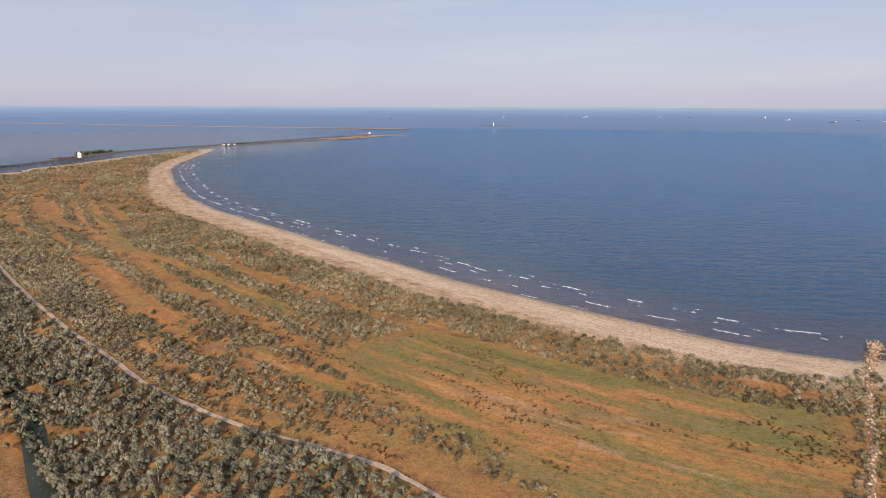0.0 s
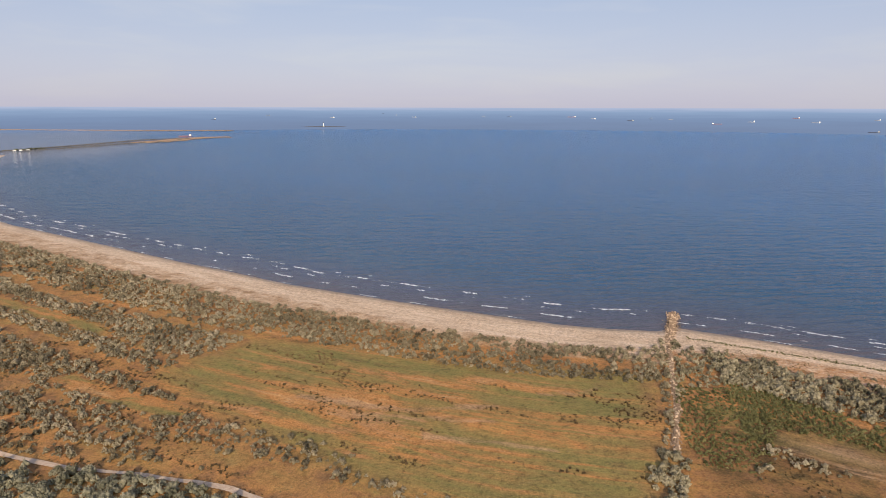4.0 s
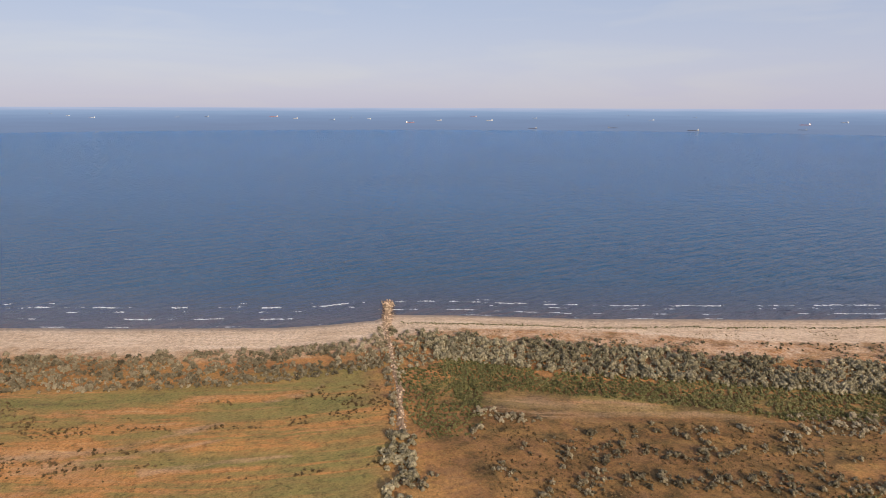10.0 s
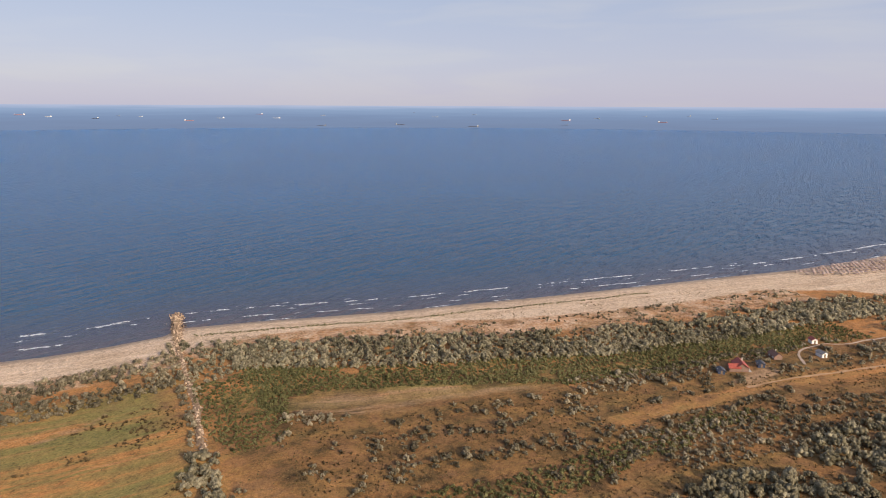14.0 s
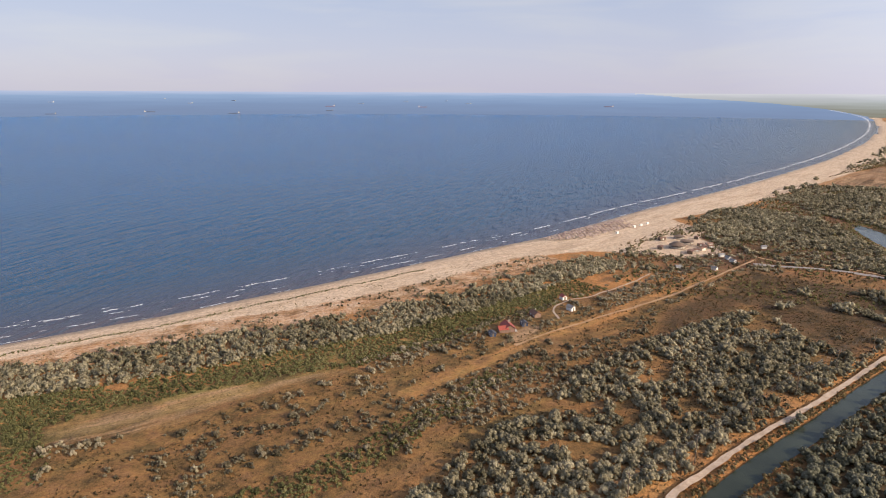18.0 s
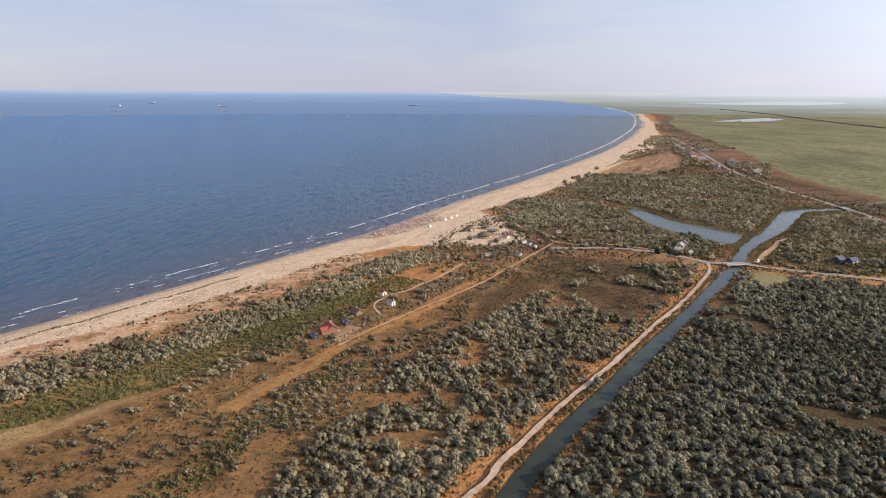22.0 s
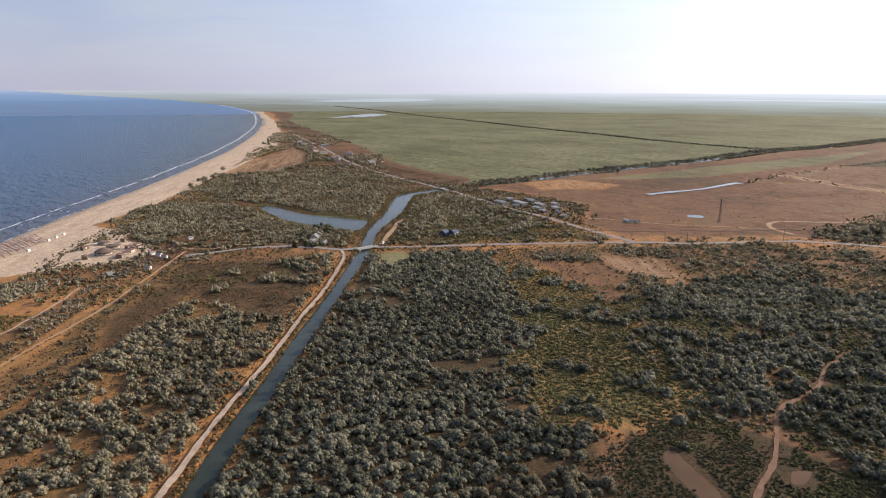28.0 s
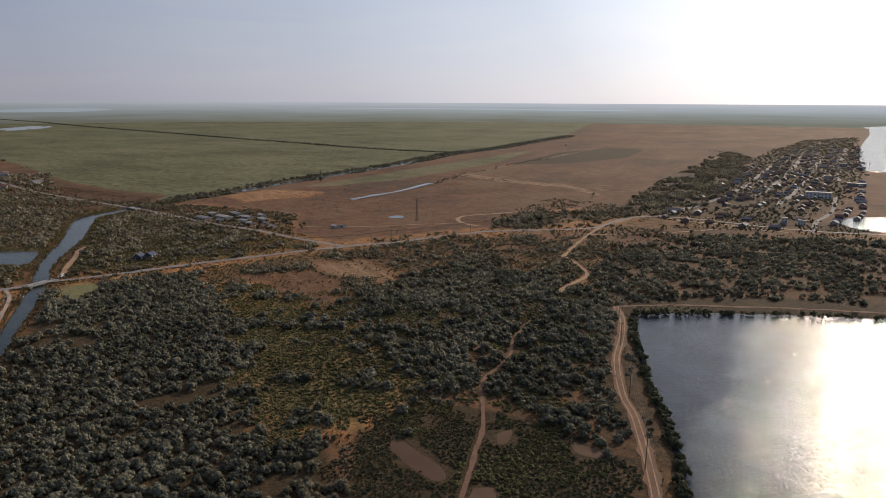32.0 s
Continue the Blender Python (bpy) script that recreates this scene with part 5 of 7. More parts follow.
plants("land_scrub", "loose scrub scattered over the dry plain", "scrub", M_OLIVE,
       scatter((90, -520, 760, 120), 4.2, lambda x, y, d, o: (d > 60) & ~inside(x, y, RIGHT_ALL) & (gate(x, y, 22, 67, 0.58) | ((x > 360) & gate(x, y, 15, 67, 0.46))) & ~inside(x, y, DARK_STRIP) & ~inside(x, y, GREEN_SCRUB) & ~inside(x, y, CLUMP_WOOD) & ~inside(x, y, BARE_ORANGE) & ~inside(x, y, BROWN_FIELD) & ~inside(x, y, MARSH_POLY) & ~inside(x, y, FOREST) & ~inside(x, y, RED_FIELD)
               & ~inside(x, y, BROWN_MARSH) & ~inside(x, y, BARE_RIGHT) & ~inside(x, y, WET_MARSH) & ~inside(x, y, BARE_PALE), 126), (0.8, 2.0), 35)
plants("brown_tufts", "low brown plants between the olive shrubs", "plants", M_HEATH,
       scatter((80, -170, 430, 200), 1.7, lambda x, y, d, o: (o > 4) & (d > 80) & (np.hypot(x, y) < 330) & gate(x, y, 9, 68, 0.42) & (away(x, y, SOFT_TRACKS[0][0])[0] > 3.5) & ~inside(x, y, BARE_RIGHT) & ~inside(x, y, FOREST), 127), (0.28, 0.66), 36, "tuft")
plants("roadside_tufts", "low brown plants on the dry plain", "plants", M_HEATH,
       scatter((90, -480, 420, -170), 3.3, lambda x, y, d, o: gate(x, y, 12, 69, 0.45) & ~inside(x, y, BROWN_FIELD) & ~inside(x, y, FOREST) & ~inside(x, y, WET_MARSH), 128), (0.4, 1.0), 37, "low")


def scatter_bank():
    g = np.random.default_rng(130)
    q = smooth(CANAL[5:22], 1.6)
    w = np.interp(np.arange(len(q)), np.linspace(0, len(q) - 1, 17), CANAL_WIDTH[5:22])
    t = np.gradient(q, axis=0)
    t /= np.linalg.norm(t, axis=1)[:, None]
    nrm = np.stack([-t[:, 1], t[:, 0]], 1)
    pts = []
    for side in (-1, 1):
        for k in range(3):
            off = w / 2 + g.uniform(0.2, 2.4, len(q))
            keep_ = g.uniform(0, 1, len(q)) < 0.85
            p = q + nrm * (side * off)[:, None] + g.normal(0, 0.4, (len(q), 2))
            pts.append(p[keep_])
    p = np.vstack(pts)
    r = np.hypot(p[:, 0], p[:, 1]) > 118
    p = p[r & (away(p[:, 0], p[:, 1], ROAD_LINES[0][0])[0] > 1.3) & (away(p[:, 0], p[:, 1], ROAD_LINES[1][0])[0] > 3.2)]
    d, _ = shore_of(p[:, 0], p[:, 1])
    return p[:, 0], p[:, 1], d


plants("canal_bank_plants", "reeds and low shrubs along the canal banks", "bank plants", M_TUFT, scatter_bank(), (0.4, 1.05), 26, "low")


def ring_of(poly, lo, hi, n, seed):
    g = np.random.default_rng(seed)
    q = smooth(poly, 1.0)
    i = g.integers(0, len(q) - 1, n)
    t = np.gradient(q, axis=0)[i]
    t /= np.linalg.norm(t, axis=1)[:, None]
    p = q[i] + np.stack([-t[:, 1], t[:, 0]], 1) * g.uniform(lo, hi, n)[:, None]
    d, _ = shore_of(p[:, 0], p[:, 1])
    return p[:, 0], p[:, 1], d


plants("pond_bank_bushes", "green bushes along the pond's edge", "bushes", M_WOOD_DARK, ring_of(POND[:7], -0.8, 2.2, 170, 131), (0.9, 1.9), 27)
plants("pond_far_bushes", "dark bushes on the pond's far bank", "bushes", M_WOOD_DARK, ring_of(POND[12:] + POND[:1], -0.6, 4.5, 170, 132), (0.4, 1.9), 28)
plants("groyne_bushes", "shrubs grown over an old stone groyne", "bushes", M_SHRUB,
       ring_of([(140, 243), (137, 237), (130, 222), (120, 203), (115, 193), (106, 174), (97, 158)], -3.6, -1.2, 80, 133), (0.6, 1.3), 29)
dam_side = ring_of(DAM_TRACK, -13, -3.4, 330, 148)
plants("dam_side_olives", "olive trees along the landward side of the dam", "trees", M_OLIVE_DEEP, tuple(q[(dam_side[1] < -178) & (dam_side[1] > -300)] for q in dam_side), (0.8, 2.1), 49)
verge = [ring_of(q, lo, hi, n, sd) for q, lo, hi, n, sd in ((ROAD_CANAL, 1.0, 2.6, 700, 150), (ROAD_CANAL, -2.6, -1.0, 700, 151), (SAND_TRACK, 0.9, 2.2, 200, 152), (SAND_TRACK, -2.2, -0.9, 200, 153), (DAM_TRACK, 1.9, 3.4, 160, 154),
                                                          (PATH_WOOD, 0.6, 1.6, 40, 155), (PATH_WOOD, -1.6, -0.6, 40, 156), (ROAD_BRIDGE, 2.2, 4.0, 260, 157), (ROAD_BRIDGE, -4.0, -2.2, 260, 158))]
plants("verge_plants", "weeds and tufts of grass along road edges", "verge plants", M_HEATH, tuple(np.concatenate([v[i] for v in verge]) for i in range(3)), (0.2, 0.6), 51, "tuft")
plants("field_tufts", "sparse brown tufts on a dry field", "plants", M_HEATH,
       scatter((150, -900, 600, -350), 4.4, lambda x, y, d, o: inside(x, y, BROWN_FIELD) & gate(x, y, 30, 80, 0.47) & gate(x, y, 7, 81, 0.42), 149), (0.35, 0.9), 50, "tuft", 0.7)
plants("groyne_side_bushes", "small shrubs beside an old stone groyne", "bushes", M_OLIVE,
       ring_of([(140, 243), (130, 222), (120, 203), (114, 192)], 1.4, 4.4, 46, 147), (0.6, 1.4), 48)
plants("groyne_corner_olives", "olive shrubs in the corner behind the groyne", "shrubs", M_OLIVE,
       scatter((118, 190, 165, 240), 2.3, lambda x, y, d, o: ragged(x, y, [(137, 232), (150, 230), (158, 214), (146, 196), (126, 198)], 4) & gate(x, y, 5, 72, 0.30), 159), (0.8, 1.7), 52)
plants("groyne_foot_trees", "olive trees at the inland end of the groyne", "trees", M_OLIVE, ring_of([(97, 157), (88, 146), (80, 131), (72, 116)], -4.5, 4.5, 70, 134), (1.1, 2.1), 30)
plants("dune_grass", "tufts of dune grass on the sand", "grass", M_TUFT,
       scatter((130, -20, 470, 270), 1.9, lambda x, y, d, o: (o > 3) & (o < 330) & (d > 9) & (d < np.interp(o, [0, 100, 180], [30, 44, 60])) & (((np.abs(d - 13 - 3 * vnoise(o / 12, d * 0, 4)) < 1.3) & (o < 230) & gate(x, y, 6, 61, 0.36)) | ((d > 19) & gate(x, y, 9, 62, 0.60))), 135), (0.25, 0.55), 31, "tuft")
plants("grass_line", "narrow line of green dune grass along the beach", "grass", M_GREEN,
       scatter((130, 20, 420, 270), 0.9, lambda x, y, d, o: (o > 8) & (o < 250) & (np.abs(d - 12.5 - 3 * vnoise(o / 14, d * 0, 4)) < 0.95) & gate(x, y, 5, 83, 0.28), 164), (0.4, 0.8), 56, "tuft", 0.7)
plants("dune_bushes", "brown bushes scattered over the dunes", "bushes", M_SHRUB,
       scatter((130, -20, 470, 270), 2.6, lambda x, y, d, o: (o > 3) & (o < 330) & (d > 20) & (d < np.interp(o, [0, 100, 180], [34, 48, 64])) & (d > np.interp(o, [0, 100, 180], [22, 27, 34])) & gate(x, y, 8, 63, 0.54), 136), (0.5, 1.1), 32)
plants("dry_grass", "tufts of dry orange grass", "grass", M_TUFT,
       scatter((-200, 60, 300, 330), 1.9, lambda x, y, d, o: (d > 44) & (np.hypot(x, y) < 280) & gate(x, y, 12, 64, 0.40), 137), (0.16, 0.42), 33, "tuft", 0.8)
plants("meadow_shrubs", "small brown shrubs scattered on the meadow", "shrubs", M_HEATH,
       scatter((-140, 100, 130, 300), 1.6, lambda x, y, d, o: (o < -4) & (d > 62) & (((vnoise(d / 3.6, o / 30, 65) > 0.66) & gate(x, y, 8, 67, 0.50)) | (inside(x, y, [(88, 205), (112, 188), (104, 170), (82, 178)]) & gate(x, y, 4, 66, 0.45))), 138), (0.3, 0.75), 34, "low")


def limb(bm, a, b, ra, rb, sides=5):
    a, b = Vector(a), Vector(b)
    q = (b - a).to_track_quat("Z", "Y")
    lo, hi = [], []
    for i in range(sides):
        v = Vector((math.cos(6.2832 * i / sides), math.sin(6.2832 * i / sides), 0))
        lo.append(bm.verts.new(a + q @ (v * ra)))
        hi.append(bm.verts.new(b + q @ (v * rb)))
    for i in range(sides):
        bm.faces.new((lo[i], lo[(i + 1) % sides], hi[(i + 1) % sides], hi[i]))
    bm.faces.new(hi)


def tree_kind(seed):
    """The trunk and crown meshes of one olive tree, crown radius 1."""
    g = random.Random(seed)
    bm = bmesh.new()
    limb(bm, (0, 0, -0.15), (0.05, 0.02, 0.35), 0.11, 0.08)
    for i in range(5):
        a = i * 1.257 + g.uniform(-0.3, 0.3)
        limb(bm, (0.05, 0.02, 0.33), (0.45 * math.cos(a), 0.45 * math.sin(a), g.uniform(0.65, 0.9)), 0.06, 0.025, 4)
    trunk = bpy.data.meshes.new("trunk")
    bm.to_mesh(trunk)
    bm.free()
    trunk.materials.append(M_BARK)
    v, f = crown(34, ICO, g.uniform(1.0, 1.3), 0.20, 360, 0.12)
    leaves = add_mesh("crown", v, f, M_OLIVE)
    give(leaves, "tone", np.full(len(v), g.uniform(0.25, 0.75)))
    return trunk, leaves


KINDS = [tree_kind(i) for i in range(7)]
tree_rng = random.Random(5)
for pts, flag, group, where in ((forest_pts, near_forest, "olive trees by the canal", "silvery olive tree with rounded crown in a thicket by the canal"),
                                (wood_left_pts, near_left, "olive trees between road and canal", "grey-green olive tree between the gravel road and canal"),
                                (right_wood_pts, near_right, "olive trees on the grass", "silvery olive tree on dry brown grass")):
    xs, ys, dd = (q[flag] for q in pts)
    zs = np.maximum(ground_height(xs, ys, dd), 0.1) - 0.1
    for x, y, z in zip(xs, ys, zs):
        size = 1.3 + 1.2 * tree_rng.random() ** 1.5
        root = tagged(new("olive_tree"), where, "tree", group)
        root.matrix_world = Matrix.LocRotScale((x, y, z), Euler((0, 0, tree_rng.uniform(0, 6.3))), (size, size, size * tree_rng.uniform(0.9, 1.15)))
        trunk, leaves = KINDS[tree_rng.randrange(7)]
        for nm, me in (("trunk", trunk), ("crown", leaves)):
            ob = new(nm, me)
            ob.parent = root


# ---- built things ----
def part(name, bm, material, parent, label=""):
    """One mesh object under a thing or a part."""
    me = bpy.data.meshes.new(name)
    bm.to_mesh(me)
    bm.free()
    me.materials.append(material)
    ob = new(name, me)
    ob.parent = parent
    if label:
        ob["label"] = label
    return ob


def box(bm, x0, y0, z0, x1, y1, z1):
    v = [bm.verts.new(p) for p in ((x0, y0, z0), (x1, y0, z0), (x1, y1, z0), (x0, y1, z0), (x0, y0, z1), (x1, y0, z1), (x1, y1, z1), (x0, y1, z1))]
    for f in ((3, 2, 1, 0), (4, 5, 6, 7), (0, 1, 5, 4), (1, 2, 6, 5), (2, 3, 7, 6), (3, 0, 4, 7)):
        bm.faces.new([v[i] for i in f])


def boxed(*dims):
    bm = bmesh.new()
    box(bm, *dims)
    return bm


def gable(w, l, z, rise, over=0.45, thick=0.14):
    """A gable roof with thickness, its ridge along y."""
    bm = bmesh.new()
    a, b = w / 2 + over, l / 2 + over
    drop = rise * over / (w / 2)
    ring = [(-a, z - drop), (0, z + rise), (a, z - drop), (a, z - drop + thick), (0, z + rise + thick), (-a, z - drop + thick)]
    f = [bm.verts.new((x, -b, h)) for x, h in ring]
    k = [bm.verts.new((x, b, h)) for x, h in ring]
    for i in range(6):
        j = (i + 1) % 6
        bm.faces.new((f[i], f[j], k[j], k[i]))
    bm.faces.new((f[5], f[4], f[1], f[0]))
    bm.faces.new((f[4], f[3], f[2], f[1]))
    bm.faces.new((k[0], k[1], k[4], k[5]))
    bm.faces.new((k[1], k[2], k[3], k[4]))
    bmesh.ops.recalc_face_normals(bm, faces=bm.faces)
    return bm


def walls(w, l, h, rise):
    """House walls with gable ends."""
    bm = bmesh.new()
    box(bm, -w / 2, -l / 2, -0.4, w / 2, l / 2, h)
    for s in (-1, 1):
        y = s * l / 2
        t = [bm.verts.new(p) for p in ((-w / 2, y, h), (w / 2, y, h), (0, y, h + rise), (-w / 2, y - s * 0.25, h), (w / 2, y - s * 0.25, h), (0, y - s * 0.25, h + rise))]
        bm.faces.new((t[0], t[1], t[2]))
        bm.faces.new((t[5], t[4], t[3]))
        bm.faces.new((t[0], t[2], t[5], t[3]))
        bm.faces.new((t[2], t[1], t[4], t[5]))
    bmesh.ops.recalc_face_normals(bm, faces=bm.faces)
    return bm


def house(label, w, l, h, rise, wall_m, roof_m, group="", windows=2, name="house", category="house", chimney=True, framed=True):
    root = tagged(new(name), label, category, group)
    part("wall", walls(w, l, h, rise), wall_m, root)
    part("roof", gable(w, l, h, rise), roof_m, root)
    for s in (-1, 1):
        for i in range(windows):
            y = (i + 0.5) / windows * l - l / 2
            win = part("window", boxed(s * w / 2 - 0.04, y - 0.55, 0.95, s * w / 2 + 0.04, y + 0.55, 2.05), M_GLASS, root)
            if framed:
                part("frame", boxed(s * w / 2 - 0.06, y - 0.7, 0.85, s * w / 2 + 0.02, y + 0.7, 2.2), M_WHITE, win)
    part("door", boxed(-0.45, -l / 2 - 0.05, -0.1, 0.45, -l / 2 + 0.05, 2.0), M_TIMBER, root)
    if chimney:
        part("chimney", boxed(w * 0.15, l * 0.2, h, w * 0.15 + 0.5, l * 0.2 + 0.5, h + rise + 0.7), M_CREAM, root)
    return root


def ground_at(x, y):
    d, _ = shore_of(np.array([float(x)]), np.array([float(y)]))
    return float(max(ground_height(np.array([float(x)]), np.array([float(y)]), d)[0], 0.1))


def stand(ob, x, y, rz=0.0, lift=0.0, scale=1.0):
    X, Y, Z = warp(x, y, ground_at(x, y) + lift)
    big = math.hypot(x, y)
    k = math.hypot(float(X), float(Y)) / big * scale
    ob.matrix_world = Matrix.LocRotScale((float(X), float(Y), float(Z)), Euler((0, 0, radians(rz))), (k, k, k))
    return ob


M_BRICK = plain_material("dull_brick_wall", (0.16, 0.095, 0.070), (0.27, 0.175, 0.135), 2.0, 0.9, 0.02)

# stone groyne: the nearest stones are single pieces
def stone_mesh(seed):
    g = random.Random(seed)
    bm = bmesh.new()
    bmesh.ops.create_icosphere(bm, subdivisions=1, radius=0.5)
    for v in bm.verts:
        v.co = Vector((v.co.x * 1.2, v.co.y, v.co.z * 0.75)) * g.uniform(0.68, 1.2)
    me = bpy.data.meshes.new("stone")
    bm.to_mesh(me)
    bm.free()
    me.materials.append(M_STONE)
    return me


STONES = [stone_mesh(i) for i in range(7)]
groyne = tagged(new("stone_groyne"), "old groyne of tan boulders running into the sea", "groyne")
groyne.location = (130, 220, 0)
for nm, q, w in (("bed", [(139, 240), (130, 222), (117, 195), (106, 174), (95, 154)], 3.4), ("bed", [(160, 274), (152, 262), (145, 250), (139, 240)], 5.5)):
    bed_ob = ribbon(nm, q, w * 0.4, 0, M_STONE, wobble=0.8, seed=18, step=3, lift=-0.05)
    bed_ob.parent = groyne
    bed_ob.matrix_parent_inverse = Matrix.Translation((-130, -220, 0))
stone_rng = random.Random(9)
rock_line = smooth([(162, 279), (158, 272), (152, 262), (145, 250), (139, 240)], 0.5)
inland_line = smooth([(139, 240), (130, 222), (117, 195), (112, 184), (106, 174), (100, 164), (95, 154)], 0.5)
for line, n, half in ((rock_line, 150, 2.5), (inland_line, 148, 1.5)):
    for i in range(n):
        u = stone_rng.random()
        c = line[int(u * (len(line) - 1))]
        spread = half * (1.5 if line is rock_line and u < 0.25 else 1.0)
        a, rr = stone_rng.uniform(0, 6.3), spread * stone_rng.random() ** 0.6
        x, y = c[0] + math.cos(a) * rr, c[1] + math.sin(a) * rr
        size = stone_rng.uniform(0.7, 1.5)
        ob = new("stone", STONES[stone_rng.randrange(7)])
        ob.parent = groyne
        z = 0.25 + 0.9 * (1 - rr / spread) + stone_rng.uniform(-0.1, 0.25)
        ob.matrix_local = Matrix.LocRotScale((x - 130, y - 220, z), Euler([stone_rng.uniform(0, 6.3) for _ in range(3)]), (size,) * 3)

# smaller rubble between the boulders
rubble_rng = np.random.default_rng(19)
rub_v = np.array([v.co[:] for v in STONES[2].vertices])
rub_f = np.array([q.vertices[:] for q in STONES[2].polygons])
vs, fs = [], []
for line, n, half in ((rock_line, 420, 2.3), (inland_line, 1300, 1.5)):
    for c in line[rubble_rng.integers(0, len(line), n)]:
        off = rubble_rng.normal(0, half * 0.5, 2)
        turn = np.array(Euler(rubble_rng.uniform(0, 6.3, 3)).to_matrix())
        z = 0.35 + 0.55 * math.exp(-float(off @ off) / half ** 2)
        fs.append(rub_f + len(vs) * len(rub_v))
        vs.append((rub_v @ turn.T) * rubble_rng.uniform(0.4, 0.95) + np.array([c[0] + off[0] - 130, c[1] + off[1] - 220, z]))
rubble_part = new("rubble", add_mesh("rubble", np.vstack(vs), np.vstack(fs), M_STONE, False))
rubble_part.parent = groyne

# houses behind the beach
red = house("small house with a bright red metal roof on dry grass", 5.4, 7.6, 2.2, 1.9, M_BRICK, M_REDROOF)
stand(red, 257, 44, -62, scale=0.84)
wing = part("wing_wall", walls(3.6, 4.6, 2.1, 1.3), M_BRICK, red)
wing.location = (-3.4, -2.4, 0)
wing.rotation_euler = (0, 0, radians(90))
wing_roof = part("wing_roof", gable(3.6, 4.6, 2.1, 1.3), M_REDROOF, wing)
part("porch", boxed(2.5, -3.4, -0.3, 4.4, 3.4, 0.12), M_CONCRETE, red)
stand(house("low house with a faded brown-red roof among shrubs", 4.6, 6.6, 2.2, 1.6, M_BRICK, M_BROWNROOF), 277, 35, -50, scale=0.72)
for x, y, rz in ((264, 38, -62), (248, 49, -62)):
    stand(house("low dark shed beside the red-roofed house", 3.4, 4.2, 2.0, 0.7, M_BLUEDARK, M_STEEL, "dark sheds", 1, "shed", "shed", False), x, y, rz, scale=0.75)
hut = house("small white hut with a red roof", 3.2, 4.0, 2.3, 1.0, M_WHITE, M_REDROOF, "beach huts", 1, "hut", "hut", False)
stand(hut, 306, 25, -55, scale=0.78)
grey_hut = house("small white hut with a grey roof", 3.2, 4.4, 2.3, 0.9, M_WHITE, M_GREYROOF, "beach huts", 1, "hut", "hut", False)
stand(grey_hut, 290, 20, -40, scale=0.78)
for x, y, rz in ((414, -65, -50), (408, -67, -48), (386, -54, -40), (383, -34, 20), (420, -62, 30), (452, -92, 10)):
    stand(copy_thing(grey_hut, Matrix()), x, y, rz, scale=0.7)
for x, y, rz in ((365, -252, 25), (368, -246, 30)):
    stand(house("dark blue cabin by the roadside", 4.4, 6.0, 2.6, 1.5, M_BLUEDARK, M_BLUEDARK, "roadside cabins", 2, "cabin", "cabin", False), x, y, rz)


# a yard of pale houses under dark trees by the bridge
for x, y, rz, big in ((404, -163, 60, 0.9), (396, -158, 20, 0.7), (414, -170, 75, 0.7), (388, -163, 40, 0.6)):
    stand(house("pale house with a grey roof under trees by the bridge", 5.0, 7.0, 2.6, 1.8, M_CREAM, M_GREYROOF, "bridge houses", 2), x, y, rz, scale=big)
yard = [ring_of([(383, -168), (392, -150), (408, -152), (424, -168), (432, -184)], -9, 9, 60, 161), ring_of([(420, -176), (436, -186), (452, -182)], -4, 4, 24, 162)]
plants("yard_trees", "dark green trees round the houses by the bridge", "trees", M_WOOD_DARK, tuple(np.concatenate([v[i] for v in yard]) for i in range(3)), (1.2, 2.6), 54)

# beach bar
def round_hut(label, radius, eave, peak, roof_m):
    root = tagged(new("beach_bar"), label, "bar")
    bm = bmesh.new()
    n = 20
    lo = [bm.verts.new((math.cos(6.2832 * i / n) * radius * 1.05, math.sin(6.2832 * i / n) * radius * 1.05, eave)) for i in range(n)]
    mid = [bm.verts.new((math.cos(6.2832 * i / n) * radius * 0.5, math.sin(6.2832 * i / n) * radius * 0.5, eave + (peak - eave) * 0.62)) for i in range(n)]
    under = [bm.verts.new((v.co.x * 0.98, v.co.y * 0.98, eave - 0.25)) for v in lo]
    tip = bm.verts.new((0, 0, peak))
    for i in range(n):
        j = (i + 1) % n
        bm.faces.new((lo[i], lo[j], mid[j], mid[i]))
        bm.faces.new((mid[i], mid[j], tip))
        bm.faces.new((under[j], under[i], mid[i], mid[j]))
        bm.faces.new((under[i], under[j], lo[j], lo[i]))
    part("roof", bm, roof_m, root)
    for i in range(10):
        bm = bmesh.new()
        a = 6.2832 * i / 10
        limb(bm, (math.cos(a) * radius * 0.93, math.sin(a) * radius * 0.93, -0.4), (math.cos(a) * radius * 0.93, math.sin(a) * radius * 0.93, eave), 0.13, 0.11, 6)
        part("post", bm, M_TIMBER, root)
    bm = bmesh.new()
    bmesh.ops.create_cone(bm, cap_ends=True, segments=20, radius1=radius * 1.0, radius2=radius * 1.0, depth=0.5)
    part("deck", bm, M_TIMBER, root).location.z = 0.0
    bm = bmesh.new()
    bmesh.ops.create_cone(bm, cap_ends=True, segments=16, radius1=radius * 0.92, radius2=radius * 0.92, depth=1.1)
    part("parapet", bm, M_CREAM, root).location.z = 0.75
    return root


